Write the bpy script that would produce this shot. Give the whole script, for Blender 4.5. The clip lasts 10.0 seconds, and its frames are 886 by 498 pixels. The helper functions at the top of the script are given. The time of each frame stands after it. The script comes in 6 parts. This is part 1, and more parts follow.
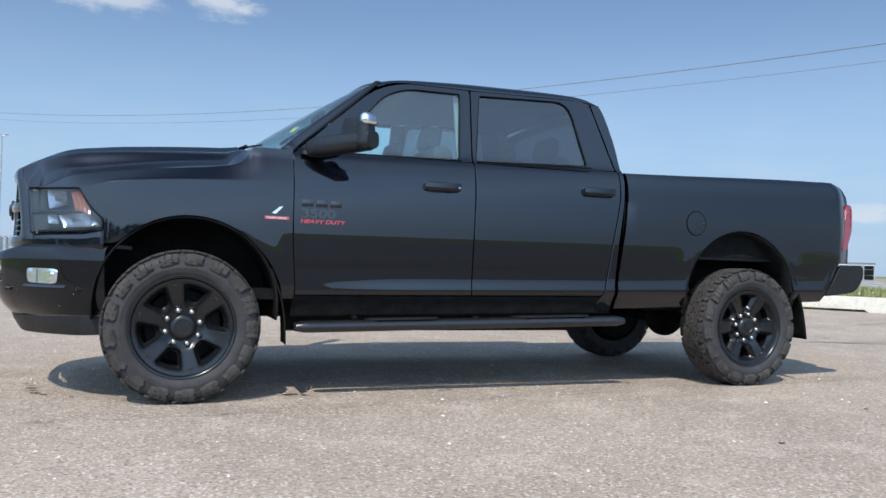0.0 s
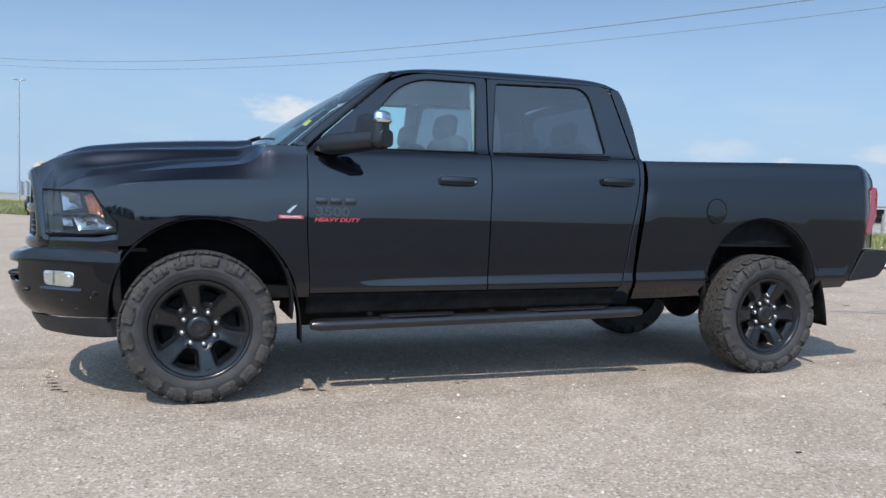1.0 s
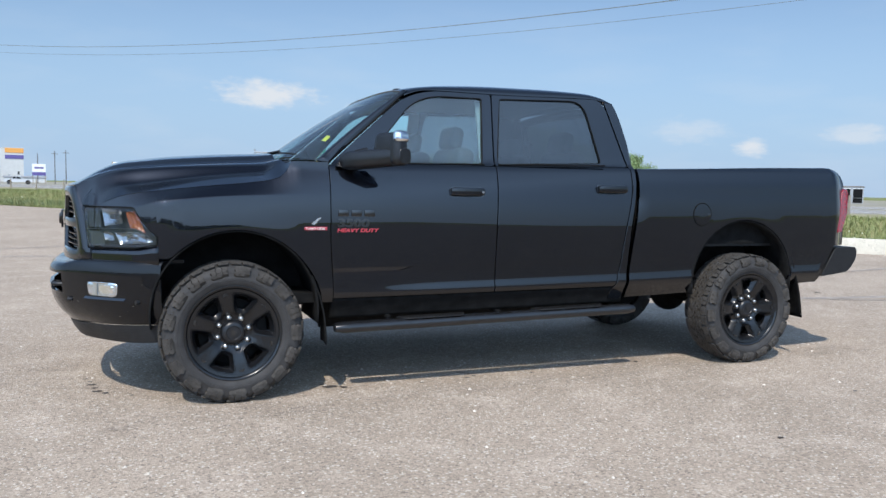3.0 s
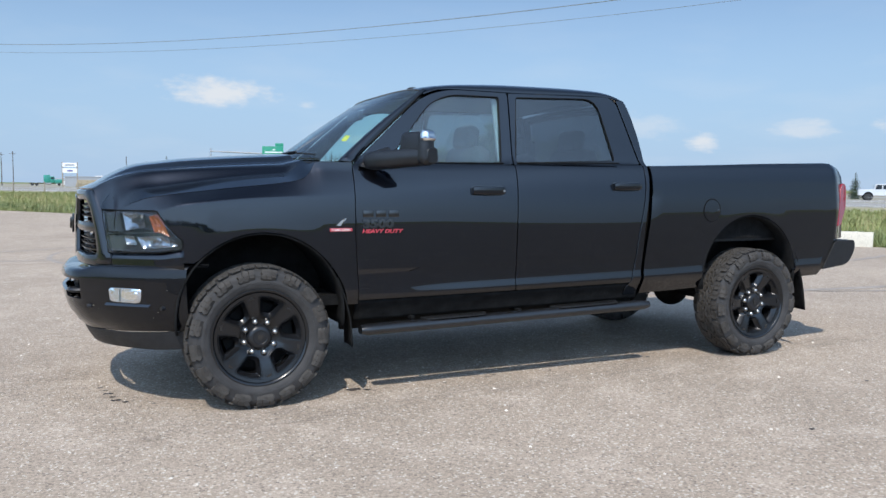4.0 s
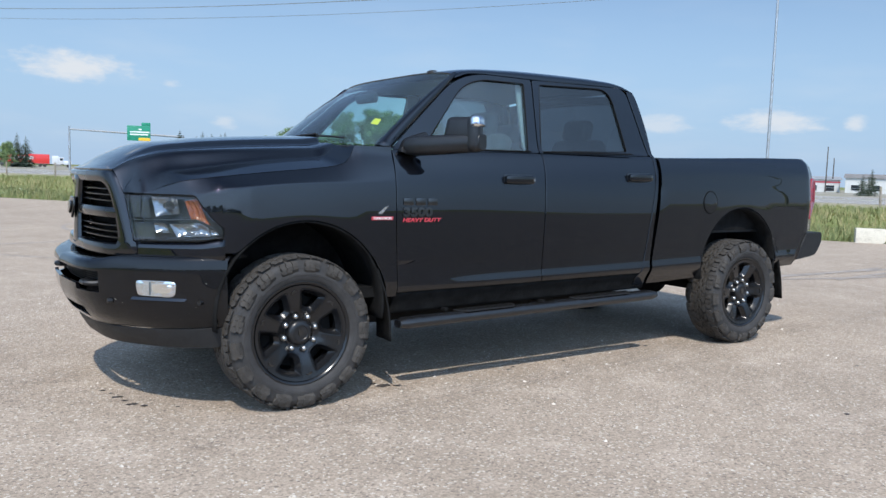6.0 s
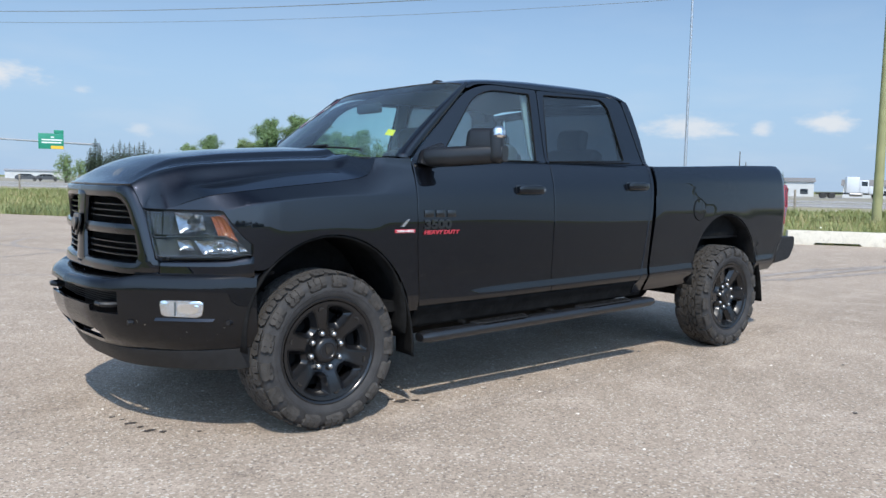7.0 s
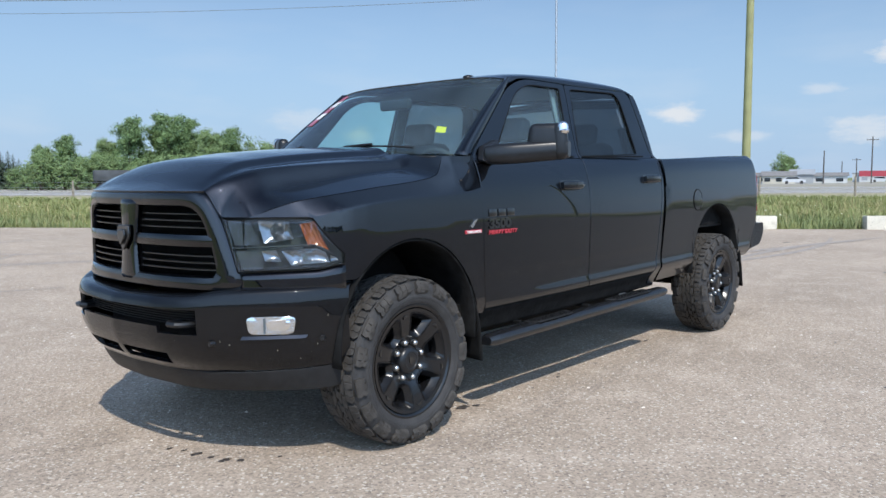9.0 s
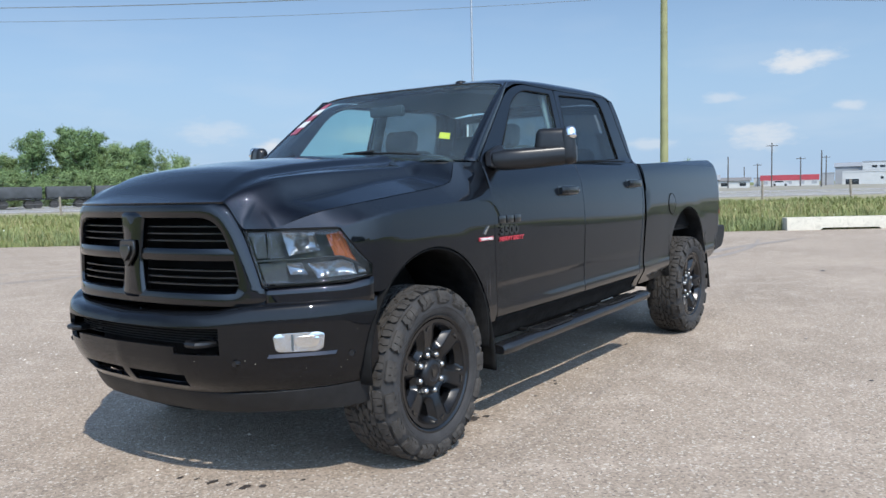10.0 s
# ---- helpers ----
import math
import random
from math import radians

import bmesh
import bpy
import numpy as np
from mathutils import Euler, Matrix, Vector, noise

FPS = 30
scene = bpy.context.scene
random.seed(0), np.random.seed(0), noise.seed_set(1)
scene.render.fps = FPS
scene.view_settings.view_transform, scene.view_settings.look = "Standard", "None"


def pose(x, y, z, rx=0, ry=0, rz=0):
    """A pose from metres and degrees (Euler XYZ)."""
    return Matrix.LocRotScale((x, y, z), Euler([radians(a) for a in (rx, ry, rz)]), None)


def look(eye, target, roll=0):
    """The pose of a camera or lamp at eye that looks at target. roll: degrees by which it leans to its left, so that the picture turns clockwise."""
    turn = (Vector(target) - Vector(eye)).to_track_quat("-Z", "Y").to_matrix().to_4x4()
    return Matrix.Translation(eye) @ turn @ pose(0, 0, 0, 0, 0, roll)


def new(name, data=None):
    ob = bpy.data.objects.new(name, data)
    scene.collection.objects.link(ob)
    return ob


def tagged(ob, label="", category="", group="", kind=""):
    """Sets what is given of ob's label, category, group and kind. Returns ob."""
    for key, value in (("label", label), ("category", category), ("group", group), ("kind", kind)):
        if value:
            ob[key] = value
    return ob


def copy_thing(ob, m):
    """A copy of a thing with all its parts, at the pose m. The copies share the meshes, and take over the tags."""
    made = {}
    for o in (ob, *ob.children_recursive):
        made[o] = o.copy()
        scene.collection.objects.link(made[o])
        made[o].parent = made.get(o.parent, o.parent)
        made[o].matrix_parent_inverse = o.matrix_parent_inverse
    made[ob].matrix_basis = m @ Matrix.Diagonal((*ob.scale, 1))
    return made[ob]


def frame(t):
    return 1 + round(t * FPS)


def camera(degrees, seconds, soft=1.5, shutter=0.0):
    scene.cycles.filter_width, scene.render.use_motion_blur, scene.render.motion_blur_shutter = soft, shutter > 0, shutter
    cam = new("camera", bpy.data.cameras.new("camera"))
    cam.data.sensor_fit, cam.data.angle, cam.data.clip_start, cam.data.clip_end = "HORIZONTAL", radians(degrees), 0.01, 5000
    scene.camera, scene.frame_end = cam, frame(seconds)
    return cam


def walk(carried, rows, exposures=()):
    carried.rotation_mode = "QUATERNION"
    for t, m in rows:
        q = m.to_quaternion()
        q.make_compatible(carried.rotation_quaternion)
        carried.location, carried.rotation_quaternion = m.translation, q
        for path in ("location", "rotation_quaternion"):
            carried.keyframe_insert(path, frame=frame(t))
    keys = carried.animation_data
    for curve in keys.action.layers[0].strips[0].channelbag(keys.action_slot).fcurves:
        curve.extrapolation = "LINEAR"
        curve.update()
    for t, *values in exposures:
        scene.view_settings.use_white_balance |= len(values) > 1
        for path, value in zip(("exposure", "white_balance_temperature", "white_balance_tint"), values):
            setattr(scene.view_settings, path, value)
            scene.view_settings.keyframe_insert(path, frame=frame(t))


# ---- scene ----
cam = camera(58.7, 10.0)
PATH = [
    (0, (-0.22, -5.382, 0.798), (0.494, -3.514, 0.833), 1.8),
    (0.5, (-0.223, -5.356, 0.854), (0.49, -3.487, 0.834), 1.8),
    (1, (-0.202, -5.337, 1.108), (0.474, -3.457, 0.997), 1.7),
    (1.5, (-0.226, -5.409, 1.272), (0.449, -3.531, 1.126), 2.1),
    (2, (-0.24, -5.554, 1.285), (0.447, -3.682, 1.13), 2.5),
    (2.5, (-0.343, -5.611, 1.289), (0.367, -3.746, 1.147), 2.2),
    (3, (-0.555, -5.597, 1.274), (0.184, -3.744, 1.12), 1.2),
    (4.5, (-1.102, -5.284, 1.283), (-0.194, -3.51, 1.119), 0.4),
    (5, (-1.314, -5.152, 1.277), (-0.328, -3.421, 1.097), 0.2),
    (5.5, (-1.503, -4.965, 1.262), (-0.458, -3.27, 1.074), 1.1),
    (7, (-2.102, -4.413, 1.283), (-0.833, -2.876, 1.117), 1.2),
    (7.5, (-2.3, -4.218, 1.279), (-0.975, -2.728, 1.125), 0.4),
    (8, (-2.488, -4.034, 1.279), (-1.114, -2.589, 1.123), -0.3),
    (8.5, (-2.604, -3.802, 1.289), (-1.185, -2.403, 1.123), -0.4),
    (9, (-2.753, -3.571, 1.294), (-1.253, -2.259, 1.118), -0.3),
    (9.5, (-2.891, -3.35, 1.283), (-1.315, -2.13, 1.119), -1.3),
    (10, (-2.977, -3.126, 1.281), (-1.348, -1.975, 1.129), -1.3),
]
walk(cam, [(t, look(eye, target, roll)) for t, eye, target, roll in PATH])

# world, sun ------------------------------------------------------------
SUN = Vector((-0.4545, -0.695, 1.0)).normalized()
world = bpy.data.worlds.new("sky")
scene.world = world
world.use_nodes = True
wn, wl = world.node_tree.nodes, world.node_tree.links
sky = wn.new("ShaderNodeTexSky")
sky.sky_type = "NISHITA"
sky.sun_disc = False
sky.sun_elevation = math.asin(SUN.z)
sky.sun_rotation = math.atan2(SUN.x, SUN.y)
sky.air_density, sky.dust_density, sky.ozone_density = 1.0, 0.3, 3.3


def wnode(kind, op=None, a=None, b=None, c=None, clamp=False):
    n = wn.new(kind)
    if op:
        n.operation = op
    if clamp:
        n.use_clamp = True
    for k, v in enumerate((a, b, c)):
        if v is None:
            continue
        if hasattr(v, "is_linked"):
            wl.new(v, n.inputs[k])
        else:
            n.inputs[k].default_value = v
    return n


def wmath(op, a, b=None, clamp=False):
    return wnode("ShaderNodeMath", op, a, b, None, clamp).outputs[0]


# small fair-weather clouds: bearing, height, half width, half height (degrees), density
CLOUDS = [(9.0, 6.3, 3.7, 0.95, 1.0), (42.7, 3.1, 1.2, 0.55, 0.95), (38.9, 4.2, 2.6, 0.9, 0.4), (49.2, 4.0, 2.4, 0.7, 0.6), (56.6, 4.2, 2.8, 0.85, 0.9),
          (65.3, 4.4, 1.7, 0.75, 1.0), (61.3, 4.0, 0.8, 0.5, 0.8), (74.3, 5.7, 1.6, 0.4, 0.5), (79.0, 7.8, 2.3, 0.8, 1.0), (76.8, 3.1, 2.4, 1.0, 0.7),
          (81.9, 4.8, 1.0, 0.45, 0.6), (69.7, 2.8, 2.2, 0.4, 0.5), (18.5, 3.2, 1.1, 0.45, 0.55), (14.9, 5.6, 0.8, 0.35, 0.5), (4.9, 17.2, 2.4, 1.1, 0.7), (-2.6, 16.6, 3.2, 0.9, 0.6)]
geo = wn.new("ShaderNodeTexCoord")
sep = wnode("ShaderNodeSeparateXYZ")
wl.new(geo.outputs["Generated"], sep.inputs[0])
bearing = wmath("MULTIPLY", wmath("ARCTAN2", sep.outputs[0], sep.outputs[1]), 57.2958)
height = wmath("MULTIPLY", wmath("ARCSINE", sep.outputs[2]), 57.2958)
place = wnode("ShaderNodeCombineXYZ", None, bearing, height).outputs[0]
fluff = wn.new("ShaderNodeTexNoise")
fluff.inputs["Scale"].default_value, fluff.inputs["Detail"].default_value, fluff.inputs["Roughness"].default_value = 0.9, 7, 0.6
stretch = wnode("ShaderNodeVectorMath", "MULTIPLY", place, (0.55, 1.3, 1.0))
wl.new(stretch.outputs[0], fluff.inputs["Vector"])
ragged = wmath("MULTIPLY", wmath("SUBTRACT", fluff.outputs[0], 0.5), 2.2)
cover = None
for az, el, hw, hh, dens in CLOUDS:
    off = wnode("ShaderNodeVectorMath", "SUBTRACT", place, (az, el, 0))
    off = wnode("ShaderNodeVectorMath", "DIVIDE", off.outputs[0], (hw, hh, 1))
    far = wnode("ShaderNodeVectorMath", "LENGTH", off.outputs[0])
    edge = wmath("ADD", far.outputs["Value"], ragged)
    one = wnode("ShaderNodeMapRange")
    one.interpolation_type = "SMOOTHSTEP"
    for k, v in ((1, 1.25), (2, 0.2), (3, 0.0), (4, dens)):
        one.inputs[k].default_value = v
    wl.new(edge, one.inputs[0])
    cover = one.outputs[0] if cover is None else wmath("MAXIMUM", cover, one.outputs[0])
# pale haze low over the land, with faint wisps
veil = wn.new("ShaderNodeTexNoise")
veil.inputs["Scale"].default_value, veil.inputs["Detail"].default_value = 0.22, 6
wl.new(wnode("ShaderNodeVectorMath", "MULTIPLY", place, (0.5, 1.8, 1.0)).outputs[0], veil.inputs["Vector"])
wisp = wnode("ShaderNodeMapRange")
for k, v in ((1, 0.48), (2, 0.80), (3, 0.0), (4, 0.30)):
    wisp.inputs[k].default_value = v
wl.new(veil.outputs[0], wisp.inputs[0])
low = wnode("ShaderNodeMapRange")
low.interpolation_type = "SMOOTHSTEP"
for k, v in ((1, 18.0), (2, 0.0), (3, 0.0), (4, 0.88)):
    low.inputs[k].default_value = v
wl.new(height, low.inputs[0])
cover = wmath("MAXIMUM", wmath("MULTIPLY", low.outputs[0], wisp.outputs[0]), cover)
haze = wn.new("ShaderNodeMix")
haze.data_type = "RGBA"
wl.new(low.outputs[0], haze.inputs[0])
wl.new(sky.outputs[0], haze.inputs[6])
haze.inputs[7].default_value = (2.95, 4.4, 6.5, 1)
blend = wn.new("ShaderNodeMix")
blend.data_type = "RGBA"
wl.new(cover, blend.inputs[0])
wl.new(haze.outputs[2], blend.inputs[6])
blend.inputs[7].default_value = (6.0, 6.4, 6.9, 1)
# hazy summer air: the low haze brightens towards the sun by forward scattering
aim = wnode("ShaderNodeVectorMath", "DOT_PRODUCT", geo.outputs["Generated"], tuple(SUN)).outputs["Value"]
G = 0.6
near = wmath("POWER", wmath("SUBTRACT", 1 + G * G, wmath("MULTIPLY", aim, 2 * G)), -1.5)
glow = wmath("MULTIPLY", wmath("MAXIMUM", wmath("SUBTRACT", wmath("MULTIPLY", near, 1 - G * G), 0.48), 0.0), 2.3)
deep = wnode("ShaderNodeMapRange")
deep.interpolation_type = "SMOOTHSTEP"
for k, v in ((1, 88.0), (2, 20.0), (3, 0.0), (4, 1.0)):
    deep.inputs[k].default_value = v
wl.new(height, deep.inputs[0])
glow = wmath("MULTIPLY", wmath("MINIMUM", glow, 1.7), deep.outputs[0])
bright = wnode("ShaderNodeVectorMath", "SCALE", (3.3, 4.9, 7.2))
wl.new(glow, bright.inputs["Scale"])
air = wnode("ShaderNodeVectorMath", "ADD", blend.outputs[2], bright.outputs[0])
wl.new(air.outputs[0], wn["Background"].inputs[0])
wn["Background"].inputs[1].default_value = 0.124
sun = new("sun", bpy.data.lights.new("sun", "SUN"))
sun.data.energy, sun.data.angle, sun.data.color = 4.3, radians(0.53), (1.0, 0.955, 0.885)
sun.matrix_world = look(SUN * 50, (0, 0, 0))

# materials -------------------------------------------------------------


def material(name, color, rough=0.5, metal=0.0, coat=0.0, vary=0.0, scale=8.0, bump=0.0, bscale=60.0, spec=0.5, coat_rough=0.03, coat_ior=1.5):
    m = bpy.data.materials.new(name)
    m.use_nodes = True
    n, l = m.node_tree.nodes, m.node_tree.links
    b = n["Principled BSDF"]
    b.inputs["Base Color"].default_value = (*color, 1)
    b.inputs["Roughness"].default_value = rough
    b.inputs["Metallic"].default_value = metal
    b.inputs["Coat Weight"].default_value = coat
    b.inputs["Coat IOR"].default_value = coat_ior
    b.inputs["Coat Roughness"].default_value = coat_rough
    b.inputs["Specular IOR Level"].default_value = spec
    tc = n.new("ShaderNodeTexCoord")
    if vary:
        tex = n.new("ShaderNodeTexNoise")
        tex.inputs["Scale"].default_value, tex.inputs["Detail"].default_value = scale, 6
        l.new(tc.outputs["Object"], tex.inputs["Vector"])
        ramp = n.new("ShaderNodeMapRange")
        ramp.inputs[1].default_value, ramp.inputs[2].default_value = 0.3, 0.7
        ramp.inputs[3].default_value, ramp.inputs[4].default_value = 1 - vary, 1 + vary
        l.new(tex.outputs[0], ramp.inputs[0])
        mul = n.new("ShaderNodeVectorMath")
        mul.operation = "SCALE"
        mul.inputs[0].default_value = color
        l.new(ramp.outputs[0], mul.inputs["Scale"])
        l.new(mul.outputs[0], b.inputs["Base Color"])
    if bump:
        tex = n.new("ShaderNodeTexNoise")
        tex.inputs["Scale"].default_value, tex.inputs["Detail"].default_value = bscale, 4
        l.new(tc.outputs["Object"], tex.inputs["Vector"])
        bp = n.new("ShaderNodeBump")
        bp.inputs["Strength"].default_value, bp.inputs["Distance"].default_value = bump, 0.01
        l.new(tex.outputs[0], bp.inputs["Height"])
        l.new(bp.outputs[0], b.inputs["Normal"])
    return m


def glass_material(name, color, clear, rough=0.0, dust=0.01, gloss=0.10):
    """Thin glazing: a tinted see-through share and a gloss by Fresnel."""
    m = bpy.data.materials.new(name)
    m.use_nodes = True
    n, l = m.node_tree.nodes, m.node_tree.links
    n.remove(n["Principled BSDF"])
    tr = n.new("ShaderNodeBsdfTransparent")
    tr.inputs[0].default_value = (*[c * clear for c in color], 1)
    gl = n.new("ShaderNodeBsdfGlossy")
    gl.inputs["Roughness"].default_value = rough
    lw = n.new("ShaderNodeLayerWeight")
    lw.inputs[0].default_value = 0.5
    pw = n.new("ShaderNodeMath")
    pw.operation, pw.inputs[1].default_value = "POWER", 5.0
    l.new(lw.outputs["Facing"], pw.inputs[0])
    fr = n.new("ShaderNodeMath")
    fr.operation, fr.inputs[1].default_value, fr.inputs[2].default_value = "MULTIPLY_ADD", 1 - gloss, gloss
    l.new(pw.outputs[0], fr.inputs[0])
    mix = n.new("ShaderNodeMixShader")
    l.new(fr.outputs[0], mix.inputs[0])
    # a thin film of road dust
    film = n.new("ShaderNodeBsdfDiffuse")
    film.inputs[0].default_value = (0.40, 0.53, 0.58, 1)
    dusty = n.new("ShaderNodeMixShader")
    tex = n.new("ShaderNodeTexNoise")
    tex.inputs["Scale"].default_value, tex.inputs["Detail"].default_value = 5.0, 5
    tc = n.new("ShaderNodeTexCoord")
    l.new(tc.outputs["Object"], tex.inputs["Vector"])
    amount = n.new("ShaderNodeMath")
    amount.operation, amount.inputs[1].default_value = "MULTIPLY", dust * 2
    l.new(tex.outputs[0], amount.inputs[0])
    l.new(amount.outputs[0], dusty.inputs[0])
    l.new(tr.outputs[0], dusty.inputs[1])
    l.new(film.outputs[0], dusty.inputs[2])
    l.new(dusty.outputs[0], mix.inputs[1])
    l.new(gl.outputs[0], mix.inputs[2])
    l.new(mix.outputs[0], n["Material Output"].inputs[0])
    return m


PAINT = material("black_paint", (0.0062, 0.0072, 0.0108), 0.42, 1.0, 1.0, vary=0.25, scale=300, coat_rough=0.006, coat_ior=1.58)
BUMPER = material("bumper_black", (0.0035, 0.0038, 0.0048), 0.4, 0.0, 1.0, vary=0.3, scale=40, coat_rough=0.02, coat_ior=1.40, spec=0.05)
MATTE = material("black_plastic", (0.010, 0.010, 0.0105), 0.5, vary=0.3, scale=25, bump=0.15, bscale=400, spec=0.35)
SATIN = material("satin_black", (0.010, 0.0104, 0.0118), 0.32, vary=0.25, scale=30, spec=0.42)
BOARD = material("semi_gloss_black", (0.011, 0.0115, 0.013), 0.25, vary=0.3, scale=20, spec=0.6)
DARK = material("underbody_black", (0.008, 0.008, 0.008), 0.8, vary=0.5, scale=14, bump=0.3, bscale=40, spec=0.12)
RUBBER = material("tyre_rubber", (0.030, 0.0285, 0.028), 0.75, vary=0.3, scale=18, bump=0.35, bscale=120)
TREAD = material("dusty_tread_rubber", (0.040, 0.0355, 0.031), 0.85, vary=0.4, scale=25, bump=0.35, bscale=140)
SEAL = material("rubber_seal", (0.005, 0.005, 0.005), 0.7, spec=0.15)
RIM = material("black_alloy", (0.0065, 0.0068, 0.0078), 0.23, 0.0, 0.0, vary=0.2, scale=40, spec=0.5)
NUT = material("worn_nut_steel", (0.50, 0.50, 0.49), 0.32, 1.0, vary=0.15, scale=60)
CHROME = material("chrome", (0.85, 0.85, 0.84), 0.16, 1.0, vary=0.03, scale=20)
STEEL = material("dull_steel", (0.30, 0.29, 0.28), 0.4, 1.0, vary=0.4, scale=30)
REFLECTOR = material("lamp_reflector", (0.62, 0.64, 0.66), 0.22, 0.9, vary=0.08, scale=30)
HOUSING = material("lamp_housing_grey", (0.085, 0.100, 0.106), 0.55, 0.0, vary=0.15, scale=30)
AMBER = material("amber_lens", (0.52, 0.14, 0.035), 0.2, 0.0, 0.5, vary=0.15, scale=60)
RED_LENS = material("red_lens", (0.24, 0.010, 0.018), 0.15, 0.0, 1.0, vary=0.2, scale=60)
RED = material("red_enamel", (0.44, 0.04, 0.055), 0.3, 0.0, 0.5)
GLOSS = material("gloss_black_badge", (0.004, 0.004, 0.004), 0.3, 0.0, 1.0)
SEAT_IN = material("dark_grey_cloth", (0.026, 0.028, 0.031), 0.9, vary=0.2, scale=60, bump=0.3, bscale=500)
GREY_IN = material("grey_cloth", (0.22, 0.23, 0.24), 0.9, vary=0.2, scale=60, bump=0.3, bscale=500)
TRIM_IN = material("dark_interior_plastic", (0.035, 0.036, 0.038), 0.6, vary=0.2, scale=40, bump=0.2, bscale=400)
STICKER = material("yellow_paper", (0.90, 0.70, 0.03), 0.6, vary=0.05, scale=30)
WHITE = material("white_paint", (0.75, 0.75, 0.74), 0.4, vary=0.06, scale=6)
CLEAR = glass_material("clear_glass", (0.76, 0.97, 0.97), 0.94, dust=0.06)
TINT = glass_material("tinted_glass", (0.22, 0.26, 0.29), 0.75, dust=0.016)
LENS = glass_material("lamp_lens", (0.90, 0.92, 0.94), 0.86, 0.01, gloss=0.045)

# mesh helpers ----------------------------------------------------------


def part(name, bm, mat, parent=None, label="", smooth=40, thick=0.0, bevel=0.0, recalc=True):
    if recalc:
        bmesh.ops.recalc_face_normals(bm, faces=bm.faces)
    me = bpy.data.meshes.new(name)
    bm.to_mesh(me)
    bm.free()
    me.materials.append(mat)
    if smooth:
        me.polygons.foreach_set("use_smooth", [True] * len(me.polygons))
        me.set_sharp_from_angle(angle=radians(smooth))
    ob = new(name, me)
    if parent:
        ob.parent = parent
    if label:
        ob["label"] = label
    if thick:
        s = ob.modifiers.new("thickness", "SOLIDIFY")
        s.thickness, s.offset = thick, -1
    if bevel:
        b = ob.modifiers.new("edges", "BEVEL")
        b.width, b.segments, b.limit_method, b.angle_limit = bevel, 2, "ANGLE", radians(50)
        b.harden_normals = True
    return ob


def add_box(bm, lo, hi, m=None, bevel=0.0, seg=2):
    r = bmesh.ops.create_cube(bm, size=1.0)
    c = [(a + b) / 2 for a, b in zip(lo, hi)]
    d = [abs(b - a) for a, b in zip(lo, hi)]
    for v in r["verts"]:
        v.co = Vector((v.co.x * d[0] + c[0], v.co.y * d[1] + c[1], v.co.z * d[2] + c[2]))
    vs = r["verts"]
    if bevel:
        es = list({e for v in vs for e in v.link_edges})
        vs = list({v for f in bmesh.ops.bevel(bm, geom=es, offset=bevel, segments=seg, affect="EDGES", profile=0.5)["faces"] for v in f.verts} | {v for v in vs if v.is_valid})
    if m is not None:
        for v in vs:
            v.co = m @ v.co
    return vs


def box(lo, hi, m=None, bevel=0.0, seg=2):
    bm = bmesh.new()
    add_box(bm, lo, hi, m, bevel, seg)
    return bm


def add_cyl(bm, a, b, r1, r2=None, n=16):
    a, b = Vector(a), Vector(b)
    r2 = r1 if r2 is None else r2
    m = Matrix.Translation((a + b) / 2) @ (b - a).to_track_quat("Z", "Y").to_matrix().to_4x4()
    bmesh.ops.create_cone(bm, cap_ends=True, segments=n, radius1=r1, radius2=r2, depth=(b - a).length, matrix=m)


def cyl(a, b, r1, r2=None, n=16):
    bm = bmesh.new()
    add_cyl(bm, a, b, r1, r2, n)
    return bm


def add_grid(bm, f, nu, nv, flip=False):
    """Quads over f(u, v), u and v from 0 to 1."""
    vs = [[bm.verts.new(f(i / nu, j / nv)) for j in range(nv + 1)] for i in range(nu + 1)]
    for i in range(nu):
        for j in range(nv):
            q = [vs[i][j], vs[i + 1][j], vs[i + 1][j + 1], vs[i][j + 1]]
            if flip:
                q.reverse()
            try:
                bm.faces.new(q)
            except ValueError:
                pass
    return vs


def grid(f, nu, nv, flip=False):
    bm = bmesh.new()
    add_grid(bm, f, nu, nv, flip)
    return bm


def add_prism(bm, pts, d):
    """A closed prism from an outline of 3D points, pushed by the vector d."""
    a = [bm.verts.new(p) for p in pts]
    b = [bm.verts.new(Vector(p) + Vector(d)) for p in pts]
    bm.faces.new(a)
    bm.faces.new(b[::-1])
    for i in range(len(a)):
        j = (i + 1) % len(a)
        bm.faces.new((a[i], b[i], b[j], a[j]))


def prism(pts, d):
    bm = bmesh.new()
    add_prism(bm, pts, d)
    return bm


def add_lathe(bm, profile, n=64, m=None):
    """Turn (radius, y) pairs about the y axis."""
    rings = []
    for r, y in profile:
        rings.append([bm.verts.new((r * math.sin(2 * math.pi * i / n), y, r * math.cos(2 * math.pi * i / n))) for i in range(n)])
    for a, b in zip(rings, rings[1:]):
        for i in range(n):
            j = (i + 1) % n
            bm.faces.new((a[i], a[j], b[j], b[i]))
    if m is not None:
        for ring in rings:
            for v in ring:
                v.co = m @ v.co


